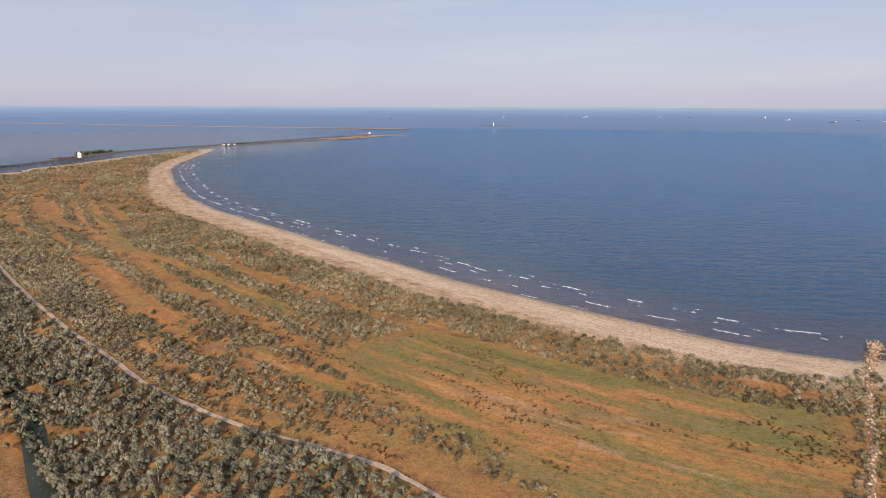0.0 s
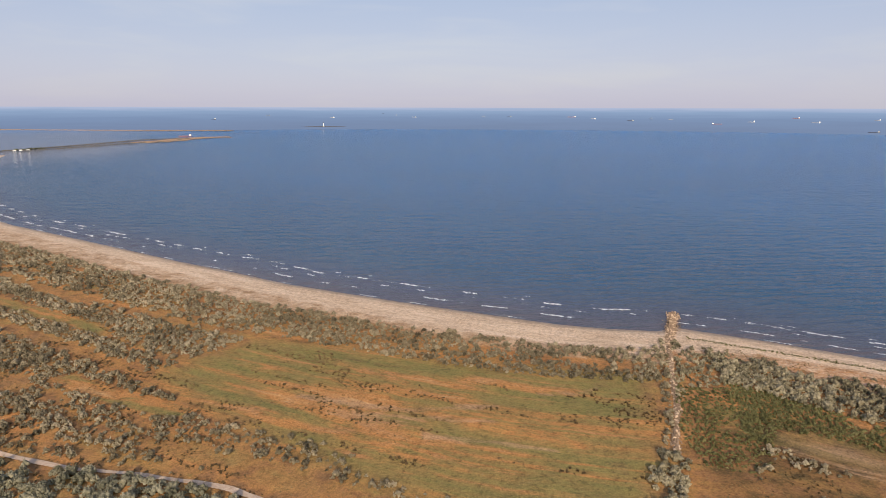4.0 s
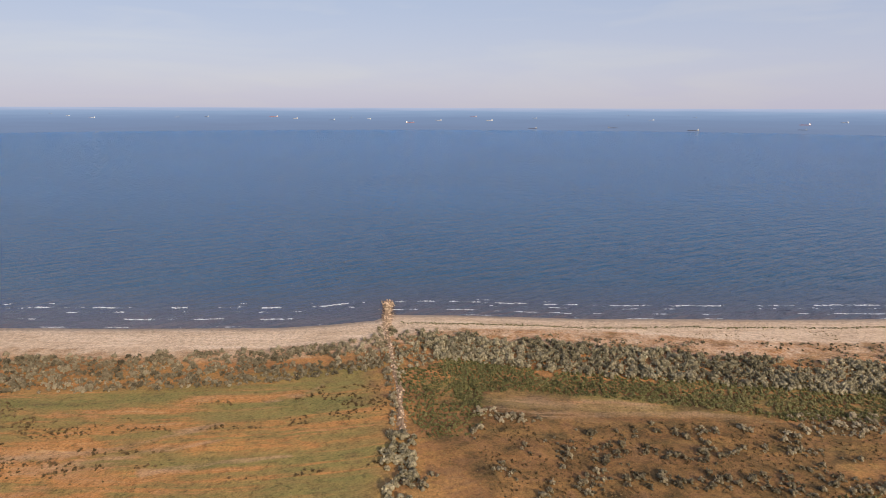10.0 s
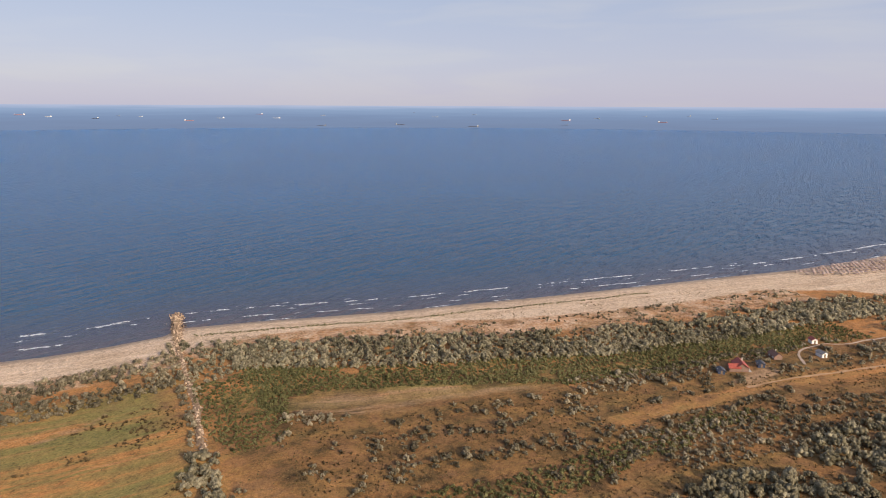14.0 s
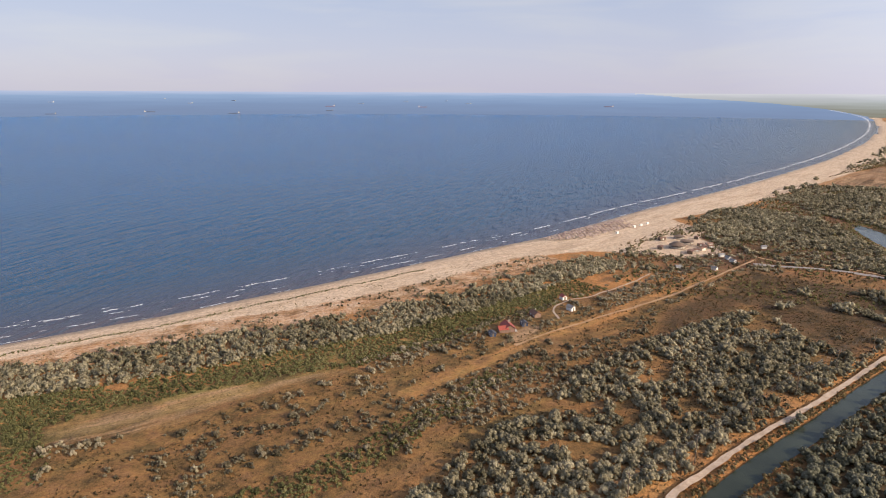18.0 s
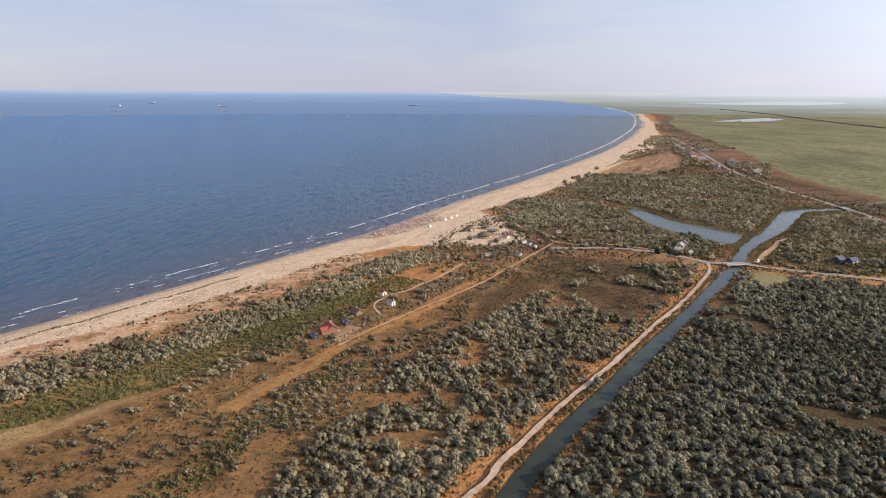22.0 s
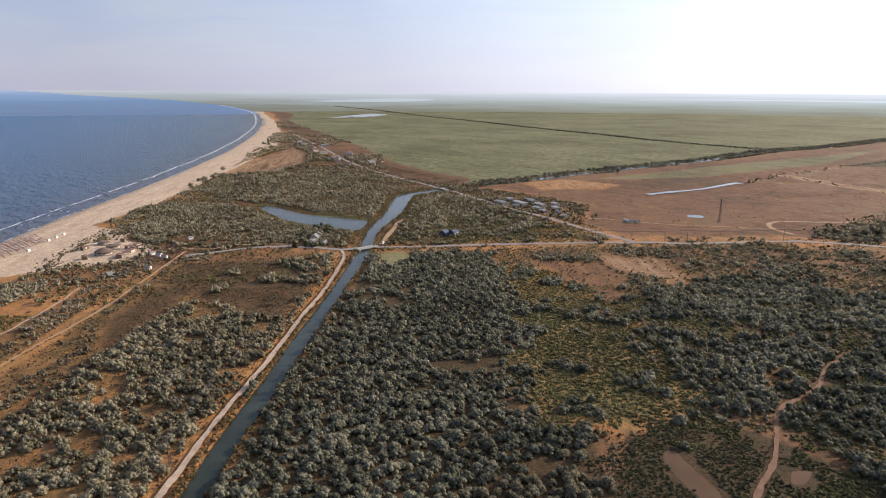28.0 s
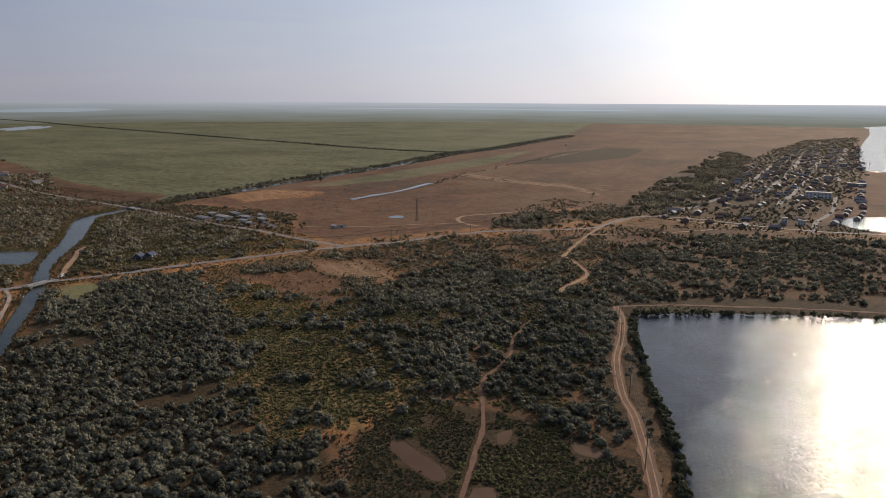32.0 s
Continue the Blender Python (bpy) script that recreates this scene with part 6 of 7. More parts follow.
stand(round_hut("round beach bar with a conical reed roof on white parapet", 6.6, 2.6, 5.4, M_THATCH), 437, -37, 0, scale=0.8)
stand(round_hut("smaller round terrace bar with a flat reed roof", 4.6, 2.5, 3.6, M_THATCH), 466, -40, 0, scale=0.8)
stand(round_hut("round white-walled terrace with a low roof", 5.5, 2.6, 3.4, M_THATCH), 452, -44, 0, scale=0.8)
shed_rng = random.Random(4)
for x, y in ((428, -48), (434, -52), (440, -54), (446, -52), (424, -44), (443, -58), (431, -26), (456, -28), (470, -52), (420, -56), (450, -58)):
    stand(house("low shed of a beach bar with a dull brown roof" if shed_rng.random() < 0.5 else "low timber kiosk behind the beach", shed_rng.uniform(2.5, 4), shed_rng.uniform(3, 6), 2.3, 0.5,
                shed_rng.choice((M_CREAM, M_TIMBER, M_TIMBER)), shed_rng.choice((M_BROWNROOF, M_BROWNROOF, M_THATCH)), "bar sheds", 1, "shed", "shed", False), x, y, shed_rng.uniform(0, 90), scale=0.8)

# umbrellas and sunbeds on the beach
umb = tagged(new("beach_umbrella"), "rust-brown canvas beach umbrella standing on sand", "umbrella", "beach umbrellas")
bm = bmesh.new()
n = 8
rim = [bm.verts.new((math.cos(6.2832 * i / n) * 1.35, math.sin(6.2832 * i / n) * 1.35, 2.0)) for i in range(n)]
val = [bm.verts.new((v.co.x, v.co.y, 1.85)) for v in rim]
tip = bm.verts.new((0, 0, 2.55))
for i in range(n):
    bm.faces.new((rim[i], rim[(i + 1) % n], tip))
    bm.faces.new((val[i], val[(i + 1) % n], rim[(i + 1) % n], rim[i]))
part("canopy", bm, M_CANVAS, umb)
bm = bmesh.new()
limb(bm, (0, 0, -0.3), (0, 0, 2.5), 0.03, 0.03, 6)
part("pole", bm, M_TIMBER, umb)
bed = tagged(new("sunbed"), "low sunbed with a brown frame on sand", "sunbed", "sunbeds")
part("mattress", boxed(-0.35, -0.95, 0.28, 0.35, 0.5, 0.38), M_CANVAS, bed)
back = part("backrest", boxed(-0.35, 0, -0.04, 0.35, 0.62, 0.05), M_CANVAS, bed)
back.matrix_local = pose(0, 0.5, 0.32, 35, 0, 0)
for sx_ in (-0.3, 0.3):
    for sy_ in (-0.8, 0.45):
        part("leg", boxed(sx_ - 0.03, sy_ - 0.03, -0.1, sx_ + 0.03, sy_ + 0.03, 0.29), M_TIMBER, bed)
first_u, first_b = True, True
beach_rng = random.Random(3)
ux, uy = Vector((416, 65)), Vector((523, 1))
along_u = (uy - ux).normalized()
across_u = Vector((-along_u.y, along_u.x)) * -1
for row in range(8):
    for col in range(36):
        p = ux + along_u * (col * 3.45 + row * 0.5) + across_u * (row * 3.0) + Vector((beach_rng.uniform(-0.4, 0.4), beach_rng.uniform(-0.4, 0.4)))
        if beach_rng.random() < 0.08 or col < 7 or col < row * 2.4 - 3 or col > 37 - row:
            continue
        d0 = shore_of(np.array([p.x]), np.array([p.y]))[0][0]
        if d0 < 5:
            continue
        ob = umb if first_u else copy_thing(umb, Matrix())
        first_u = False
        stand(ob, p.x, p.y, beach_rng.uniform(0, 45), scale=0.85)
        if (col + row) % 2 == 0:
            ob = bed if first_b else copy_thing(bed, Matrix())
            first_b = False
            stand(ob, p.x + along_u.x * 1.3, p.y + along_u.y * 1.3, 40 + beach_rng.uniform(-8, 8), 0.02)
kiosk = house("white beach kiosk with a flat roof on sand", 2.6, 3.2, 2.4, 0.4, M_WHITE, M_WHITE, "beach kiosks", 1, "kiosk", "kiosk", False)
spots = [(497, -10), (506, -15), (514, -20), (470, 2)]
for i, (x, y) in enumerate(spots):
    stand(kiosk if i == 0 else copy_thing(kiosk, Matrix()), x, y, 42, scale=0.55)


# power lines
def utility_pole(height, arm):
    root = tagged(new("utility_pole"), "slim grey wooden utility pole with a crossarm", "utility pole", "utility poles")
    bm = bmesh.new()
    limb(bm, (0, 0, -0.6), (0, 0, height), 0.15, 0.10, 7)
    part("post", bm, M_TIMBER, root)
    part("crossarm", boxed(-arm, -0.06, height - 0.6, arm, 0.06, height - 0.45), M_TIMBER, root)
    for k in (-0.9, -0.3, 0.3, 0.9):
        bm = bmesh.new()
        limb(bm, (k * arm, 0, height - 0.45), (k * arm, 0, height - 0.22), 0.05, 0.04, 6)
        part("insulator", bm, M_WHITE, root)
    return root


def power_line(spots_, height, master=None):
    tops = []
    for i, (x, y) in enumerate(spots_):
        a, b = spots_[max(i - 1, 0)], spots_[min(i + 1, len(spots_) - 1)]
        rz = math.degrees(math.atan2(b[1] - a[1], b[0] - a[0])) + 90
        ob = utility_pole(height, 0.9) if master is None else copy_thing(master, Matrix())
        master = master or ob
        stand(ob, x, y, rz)
        tops.append((Vector((x, y, ground_at(x, y) + height - 0.22)), Vector((math.cos(radians(rz)), math.sin(radians(rz)), 0))))
    for (p, u), (q, v) in zip(tops[:-1], tops[1:]):
        cu = bpy.data.curves.new("power_cable", "CURVE")
        cu.dimensions, cu.bevel_depth, cu.bevel_resolution = "3D", 0.022, 0
        for k in (-0.81, -0.27, 0.27, 0.81):
            sp = cu.splines.new("POLY")
            sp.points.add(8)
            for j in range(9):
                t = j / 8
                c = p.lerp(q, t) + u.lerp(v, t) * k
                sp.points[j].co = (c.x, c.y, c.z - 0.9 * 4 * t * (1 - t), 1)
        cu.materials.append(M_STEEL)
        tagged(new("power_cable", cu), "sagging dark power cables between poles", "cable", "power cables")
    return master


mast = power_line([(122, 14), (147, -6), (171, -24), (199, -43), (224, -61), (250, -80), (278, -101), (306, -121), (334, -141)], 8.6)
power_line([(-232, 228), (-174, 194), (-118, 161), (-90, 144), (-58, 126)], 9.0, mast)
power_line([(74, -300), (62, -257), (47, -213), (31, -167), (16, -122)], 10.5, None)
power_line([(300, 4), (324, -14), (350, -33), (378, -52), (408, -74)], 7.6, mast)
power_line([(345, -228), (322, -275), (296, -322), (262, -376), (228, -436), (190, -474)], 8.6, mast)


# bridges and boats
def bridge(x, y, rz, length, width, label):
    root = tagged(new("bridge"), label, "bridge")
    part("deck", boxed(-width / 2, -length / 2, 0.0, width / 2, length / 2, 0.4), M_CONCRETE, root)
    for s in (-1, 1):
        part("kerb", boxed(s * width / 2 - 0.18, -length / 2, 0.4, s * width / 2 + 0.18, length / 2, 0.65), M_CONCRETE, root)
        rail = part("railing", boxed(s * width / 2 - 0.05, -length / 2, 1.35, s * width / 2 + 0.05, length / 2, 1.45), M_STEEL, root)
        for i in range(9):
            yy = -length / 2 + length * (i + 0.5) / 9
            part("post", boxed(s * width / 2 - 0.05, yy - 0.05, 0.6, s * width / 2 + 0.05, yy + 0.05, 1.4), M_STEEL, rail)
        part("abutment", boxed(-width / 2, s * (length / 2 - 0.8) - 0.8, -1.6, width / 2, s * (length / 2 - 0.8) + 0.8, 0.0), M_CONCRETE, root)
    part("pier", boxed(-width / 2 + 0.4, -0.4, -1.8, width / 2 - 0.4, 0.4, 0.0), M_CONCRETE, root)
    root.matrix_world = pose(x, y, 0.75, 0, 0, rz)
    return root


bridge(364.5, -183, 8, 17, 5.6, "low concrete road bridge over the canal")
bridge(553, -369, 80, 20, 6.0, "dark steel and concrete bridge over the far canal")


def boat(label, length, hull_m, group="moored boats"):
    root = tagged(new("boat"), label, "boat", group)
    bm = bmesh.new()
    w = length * 0.17
    rows_ = []
    for k, (t, s, low) in enumerate(((-0.5, 0.85, -0.25), (-0.2, 1.0, -0.3), (0.2, 0.95, -0.3), (0.4, 0.55, -0.2), (0.52, 0.04, 0.1))):
        rows_.append([bm.verts.new((sx * w * s * f, t * length, z)) for sx, f, z in ((-1, 1, 0.5), (-1, 0.7, low), (1, 0.7, low), (1, 1, 0.5))])
    for a, b in zip(rows_[:-1], rows_[1:]):
        for i in range(3):
            bm.faces.new((a[i], a[i + 1], b[i + 1], b[i]))
    bm.faces.new(rows_[0])
    bmesh.ops.recalc_face_normals(bm, faces=bm.faces)
    part("hull", bm, hull_m, root)
    part("thwart", boxed(-w * 0.85, -0.2, 0.25, w * 0.85, 0.1, 0.32), M_TIMBER, root)
    part("floorboards", boxed(-w * 0.65, -length * 0.48, -0.12, w * 0.65, length * 0.3, -0.06), M_TIMBER, root)
    part("engine", boxed(-0.18, -length * 0.56, -0.1, 0.18, -length * 0.5, 0.75), M_HULL_DARK, root)
    return root


boat_rng = random.Random(8)
for x, y, m in ((352, -167, M_HULL_DARK), (349, -165, M_WHITE), (346, -162.5, M_HULL_DARK), (343, -160.5, M_TIMBER), (339, -158, M_HULL_DARK), (347, -179, M_WHITE), (342, -176, M_HULL_DARK), (337, -172.5, M_TIMBER)):
    stand(boat("small open boat moored at the canal bank", boat_rng.uniform(4.0, 5.5), m), x, y, boat_rng.uniform(30, 70)).location.z = 0.35
for x, y, rz in ((355, -160, 60), (349, -156, 62)):
    jet = tagged(new("landing_stage"), "short timber landing stage on the canal bank", "landing stage", "landing stages")
    part("deck", boxed(-0.7, -3, 0.35, 0.7, 3, 0.45), M_TIMBER, jet)
    for sx in (-0.6, 0.6):
        for sy in (-2.7, 0, 2.7):
            part("post", boxed(sx - 0.08, sy - 0.08, -1.2, sx + 0.08, sy + 0.08, 0.7), M_TIMBER, jet)
    jet.matrix_world = pose(x, y, 0.3, 0, 0, rz)

# a small truck by the bridge road
truck = tagged(new("van"), "small white van parked beside the road", "van")
part("body", boxed(-0.95, -2.4, 0.4, 0.95, 1.2, 2.1), M_WHITE, truck)
part("cab", boxed(-0.93, 1.2, 0.4, 0.93, 2.5, 1.5), M_WHITE, truck)
part("windscreen", boxed(-0.85, 1.2, 1.5, 0.85, 1.9, 2.0), M_GLASS, truck)
for sx in (-0.9, 0.9):
    for sy in (-1.5, 1.6):
        bm = bmesh.new()
        bmesh.ops.create_cone(bm, cap_ends=True, segments=12, radius1=0.36, radius2=0.36, depth=0.22)
        w_ = part("wheel", bm, M_STEEL, truck)
        w_.matrix_local = pose(sx, sy, 0.36, 0, 90, 0)
stand(truck, 369, -197, 30, 0.15, 0.75)

# old farm sheds and yards along the east road
farm_rng = random.Random(17)
for i, (x, y, w, l) in enumerate(((452, -366, 9, 22), (440, -378, 9, 24), (424, -388, 8, 18), (446, -396, 8, 20), (412, -374, 7, 12), (398, -368, 6, 10), (432, -366, 6, 9), (404, -388, 7, 14),
                                  (462, -384, 7, 12), (386, -374, 5, 8), (372, -368, 5, 7), (331, -396, 6, 9), (326, -400, 5, 6), (420, -402, 7, 11))):
    stand(house("long derelict farm shed with a dull worn roof" if l > 15 else "small farm building with a dull worn roof", w * 0.7, l * 0.7, 2.0, 0.6, M_CREAM, M_CONCRETE if i % 3 else M_GREYROOF,
                "old farm sheds", 3 if l > 15 else 1, "farm_shed", "shed", False), x, y, 78 + farm_rng.uniform(-6, 6))
for i in range(16):
    t = i / 15
    x, y = 800 + 420 * t + farm_rng.uniform(-12, 12), -392 - 92 * t + farm_rng.choice((-22, 18)) + farm_rng.uniform(-5, 5)
    stand(house("low house in a row along the far coast road", farm_rng.uniform(6, 9), farm_rng.uniform(8, 14), 2.8, 1.7, M_CREAM, M_GREYROOF if i % 2 else M_BROWNROOF, "coast road houses", 2, "house", "house", False),
          x, y, farm_rng.uniform(0, 180))

# ---- town ----
town_rng = random.Random(23)
M_TOWNWALL = plain_material("dull_beige_plaster", (0.15, 0.13, 0.11), (0.27, 0.24, 0.21), 0.7, 0.9, 0.01)
kinds = []
for i, (wm, rm, label) in enumerate(((M_TOWNWALL, M_BROWNROOF, "low dull beige town house with brown tile roof"), (M_TOWNWALL, M_GREYROOF, "dull beige town house with a grey sheet roof"),
                                     (M_GREYWALL, M_GREYROOF, "grey town house with a shiny grey roof"), (M_TOWNWALL, M_BROWNROOF, "grey-brown town house with brown roof"),
                                     (M_TOWNWALL, M_THATCH, "small town house with a dark reed roof"))):
    kinds.append(house(label, 7.0 + i * 0.5, 10.0 + (i * 7) % 4, 3.0, 2.0, wm, rm, "town houses", 2, framed=False))
used = set()
streets = [[(95, -700), (77, -815), (62, -1192)], [(55, -760), (40, -935), (27, -1275), (26, -1694)], [(30, -700), (14, -885), (0, -1177), (-12, -1525)], [(-7, -634), (-20, -712), (-24, -826), (-30, -1000)],
           [(-34, -1150), (-42, -1389), (-60, -1800)], [(110, -600), (70, -600), (20, -596)]]
placed = []
for st in streets:
    q = smooth(st, 19)
    t = np.gradient(q, axis=0)
    t /= np.linalg.norm(t, axis=1)[:, None]
    for (cx, cy), (tx, ty) in zip(q, t):
        for side in (-24, -12.5, 12.5, 24):
            if town_rng.random() < 0.42:
                continue
            x, y = cx - ty * side + town_rng.uniform(-2, 2), cy + tx * side + town_rng.uniform(-3, 3)
            if any((x - a) ** 2 + (y - b) ** 2 < 130 for a, b in placed):
                continue
            placed.append((x, y))
            i = town_rng.choices(range(5), (4, 4, 3, 3, 1))[0]
            ob = kinds[i] if i not in used else copy_thing(kinds[i], Matrix())
            used.add(i)
            stand(ob, x, y, math.degrees(math.atan2(ty, tx)) + town_rng.choice((0, 90)) + town_rng.uniform(-6, 6), 0, town_rng.uniform(0.5, 0.8))


def block(label, w, l, floors, wall_m):
    """A flat-roofed apartment block with rows of windows."""
    root = tagged(new("apartment_block"), label, "apartment block", "apartment blocks")
    h = floors * 2.9 + 0.6
    part("wall", boxed(-w / 2, -l / 2, -0.4, w / 2, l / 2, h), wall_m, root)
    part("roof", boxed(-w / 2 - 0.3, -l / 2 - 0.3, h, w / 2 + 0.3, l / 2 + 0.3, h + 0.35), M_GREYROOF, root)
    for s in (-1, 1):
        for f in range(floors):
            for i in range(int(l / 3.2)):
                y = -l / 2 + (i + 0.5) * l / int(l / 3.2)
                part("window", boxed(s * w / 2 - 0.05, y - 0.7, f * 2.9 + 1.0, s * w / 2 + 0.05, y + 0.7, f * 2.9 + 2.3), M_GLASS, root)
    return root


stand(block("pale three-storey apartment block at the town's edge", 6, 7.6, 3, M_WHITE), 17, -608, 95, scale=0.62)
stand(block("pale low apartment block at the town's edge", 6, 9.8, 2, M_WHITE), 4, -614, 95, scale=0.62)
stand(block("long white two-storey building with a bright roof", 8, 25, 2, M_WHITE), -7, -806, 92)
stand(block("grey three-storey block in the town", 10, 18, 3, M_GREYWALL), -40, -1240, 95, scale=0.6)
stand(block("cream three-storey block in the town", 10, 18, 3, M_CREAM), -18, -1010, 92, scale=0.6)
stand(block("long grey riverside hall", 14, 34, 2, M_GREYWALL), -48, -950, 92, scale=0.6)

tower = tagged(new("lattice_tower"), "slim steel lattice mast at the town's edge", "mast")
bm = bmesh.new()
for sx, sy in ((-1, -1), (1, -1), (1, 1), (-1, 1)):
    limb(bm, (sx * 1.1, sy * 1.1, -0.5), (sx * 0.25, sy * 0.25, 24), 0.12, 0.09, 4)
part("legs", bm, M_STEEL, tower)
for k in range(9):
    z0, z1 = k * 2.6, k * 2.6 + 2.6
    a0, a1 = 1.1 - 0.85 * z0 / 24, 1.1 - 0.85 * z1 / 24
    bm = bmesh.new()
    for c in range(4):
        ca, cb = ((-1, -1), (1, -1), (1, 1), (-1, 1))[c], ((-1, -1), (1, -1), (1, 1), (-1, 1))[(c + 1) % 4]
        limb(bm, (ca[0] * a0, ca[1] * a0, z0), (cb[0] * a1, cb[1] * a1, z1), 0.06, 0.06, 4)
    part("bracing", bm, M_STEEL, tower)
stand(tower, 109, -578, 10)
stand(copy_thing(tower, Matrix()), 290, -455, 0, scale=0.8)
stand(copy_thing(tower, Matrix()), 540, -620, 0, scale=0.7)


# ---- sea marks: surf, ships, breakwater, lighthouse ----
def foam_material():
    """White water in broken, lacy lines: "off" runs out to sea with the bars at 13 and 31, "run" along the beach."""
    m, nt, bsdf = tree_of("sea_foam")
    k = Net(nt)
    p = k.coord()
    place = k.attr("place", "Vector")
    off = k.attr("off")
    fat = k.attr("fat")
    busy = k.attr("busy")
    sway = k.math("ADD", k.math("MULTIPLY", k.math("SUBTRACT", k.noise(k.mapping(place, (0.012, 0, 1)), 1.0, 2), 0.5), 12), k.math("MULTIPLY", k.math("SUBTRACT", k.noise(k.mapping(place, (0.07, 0.03, 1)), 1.0, 3), 0.5), 7))
    lace = k.noise(k.mapping(place, (0.42, 0.85, 1)), 1.0, 5, 0.78)
    speck = k.noise(p, 0.9, 3, 0.7)
    total = None
    for i, (at, half, level, length, swing, more) in enumerate(((1.5, 1.5, 0.48, 0.035, 0.15, 0.05), (13, 2.2, 0.47, 0.065, 0.8, -0.14), (31, 3.0, 0.45, 0.055, 1.0, 0.10), (24, 2.0, 0.52, 0.080, 1.0, -0.03), (37, 1.8, 0.55, 0.09, 1.2, 0.0))):
        gap = k.math("ABSOLUTE", k.math("SUBTRACT", k.math("ADD", off, k.math("MULTIPLY", sway, swing)), float(at)))
        line = k.math("SUBTRACT", 1.0, k.math("DIVIDE", gap, k.math("MULTIPLY", fat, half)))
        shift = nt.nodes.new("ShaderNodeMapping")
        k.link(place, shift.inputs["Vector"])
        shift.inputs["Scale"].default_value = (length, 0.02, 1)
        shift.inputs["Location"].default_value = (17.3 * i, 5.1 * i, 0)
        parts = k.noise(shift.outputs[0], 1.0, 3, 0.6)
        gated = k.math("MULTIPLY", k.math("MAXIMUM", line, 0.0), k.span(k.math("ADD", parts, k.math("MULTIPLY", busy, more)), level, level + 0.10))
        total = gated if total is None else k.math("MAXIMUM", total, gated)
    cover = k.span(k.math("ADD", k.math("MULTIPLY", total, 1.0), k.math("ADD", k.math("MULTIPLY", k.math("SUBTRACT", lace, 0.5), 3.6), k.math("MULTIPLY", k.math("SUBTRACT", speck, 0.5), 0.8))), 0.50, 1.15, 0.0, 0.8)
    cover = k.math("MULTIPLY", cover, k.span(total, 0.02, 0.18))
    k.put(bsdf.inputs["Base Color"], k.ramp(speck, [(0.3, (0.55, 0.55, 0.58)), (0.65, (0.80, 0.80, 0.80))]))
    bsdf.inputs["Roughness"].default_value = 0.9
    k.put(bsdf.inputs["Alpha"], cover)
    return m


def surf():
    """A sheet just over the water, out to 55 m from the beach, that carries the white water."""
    mat = foam_material()
    verts, faces, offs, runs, fats, busys = [], [], [], [], [], []
    cols = np.concatenate([[-0.5], np.arange(1, 20, 2.0), np.arange(20, 58, 3.0)])
    for right, line in ((False, smooth(SHORE_LEFT[2:], 4)), (True, smooth(SHORE_RIGHT[:20], 5))):
        t = np.gradient(line, axis=0)
        t = np.stack([np.convolve(np.pad(t[:, i], 8, "edge"), np.ones(17) / 17, "valid") for i in (0, 1)], 1)
        t /= np.linalg.norm(t, axis=1)[:, None]
        out = np.stack([-t[:, 1], t[:, 0]], 1)
        run = np.concatenate([[0], np.cumsum(np.linalg.norm(np.diff(line, axis=0), axis=1))])
        far = np.hypot(line[:, 0], line[:, 1])
        x = line[:, 0, None] + out[:, 0, None] * cols
        y = line[:, 1, None] + out[:, 1, None] * cols
        n, m = x.shape
        X, Y, Z = warp(x.ravel(), y.ravel(), 0.12)
        base = sum(len(v) for v in verts)
        verts.append(np.stack([X, Y, Z], 1))
        i, j = np.meshgrid(np.arange(n - 1), np.arange(m - 1), indexing="ij")
        faces.append(np.stack([i * m + j, (i + 1) * m + j, (i + 1) * m + j + 1, i * m + j + 1], -1).reshape(-1, 4) + base)
        u = np.interp(cols, [0, 8, 22, 58], [0, 13, 31, 80]) if right else cols
        offs.append(np.tile(u, n))
        runs.append(np.repeat(run + 3000 * right, m))
        fats.append(np.repeat(1 + np.maximum(0, far - 350) / 700, m))
        busys.append(np.repeat(soft(far, 330, 700) if right else -0.25 * soft(far, 350, 700), m))
    me = add_mesh("surf", np.vstack(verts), np.vstack(faces), mat)
    offs, runs = np.concatenate(offs), np.concatenate(runs)
    give(me, "off", offs)
    give(me, "place", np.stack([runs, offs, np.zeros_like(offs)], 1), "FLOAT_VECTOR")
    give(me, "fat", np.concatenate(fats))
    give(me, "busy", np.concatenate(busys))
    return tagged(new("surf", me), "broken white lines of low surf along the beach", "surf", kind="stuff")


surf()


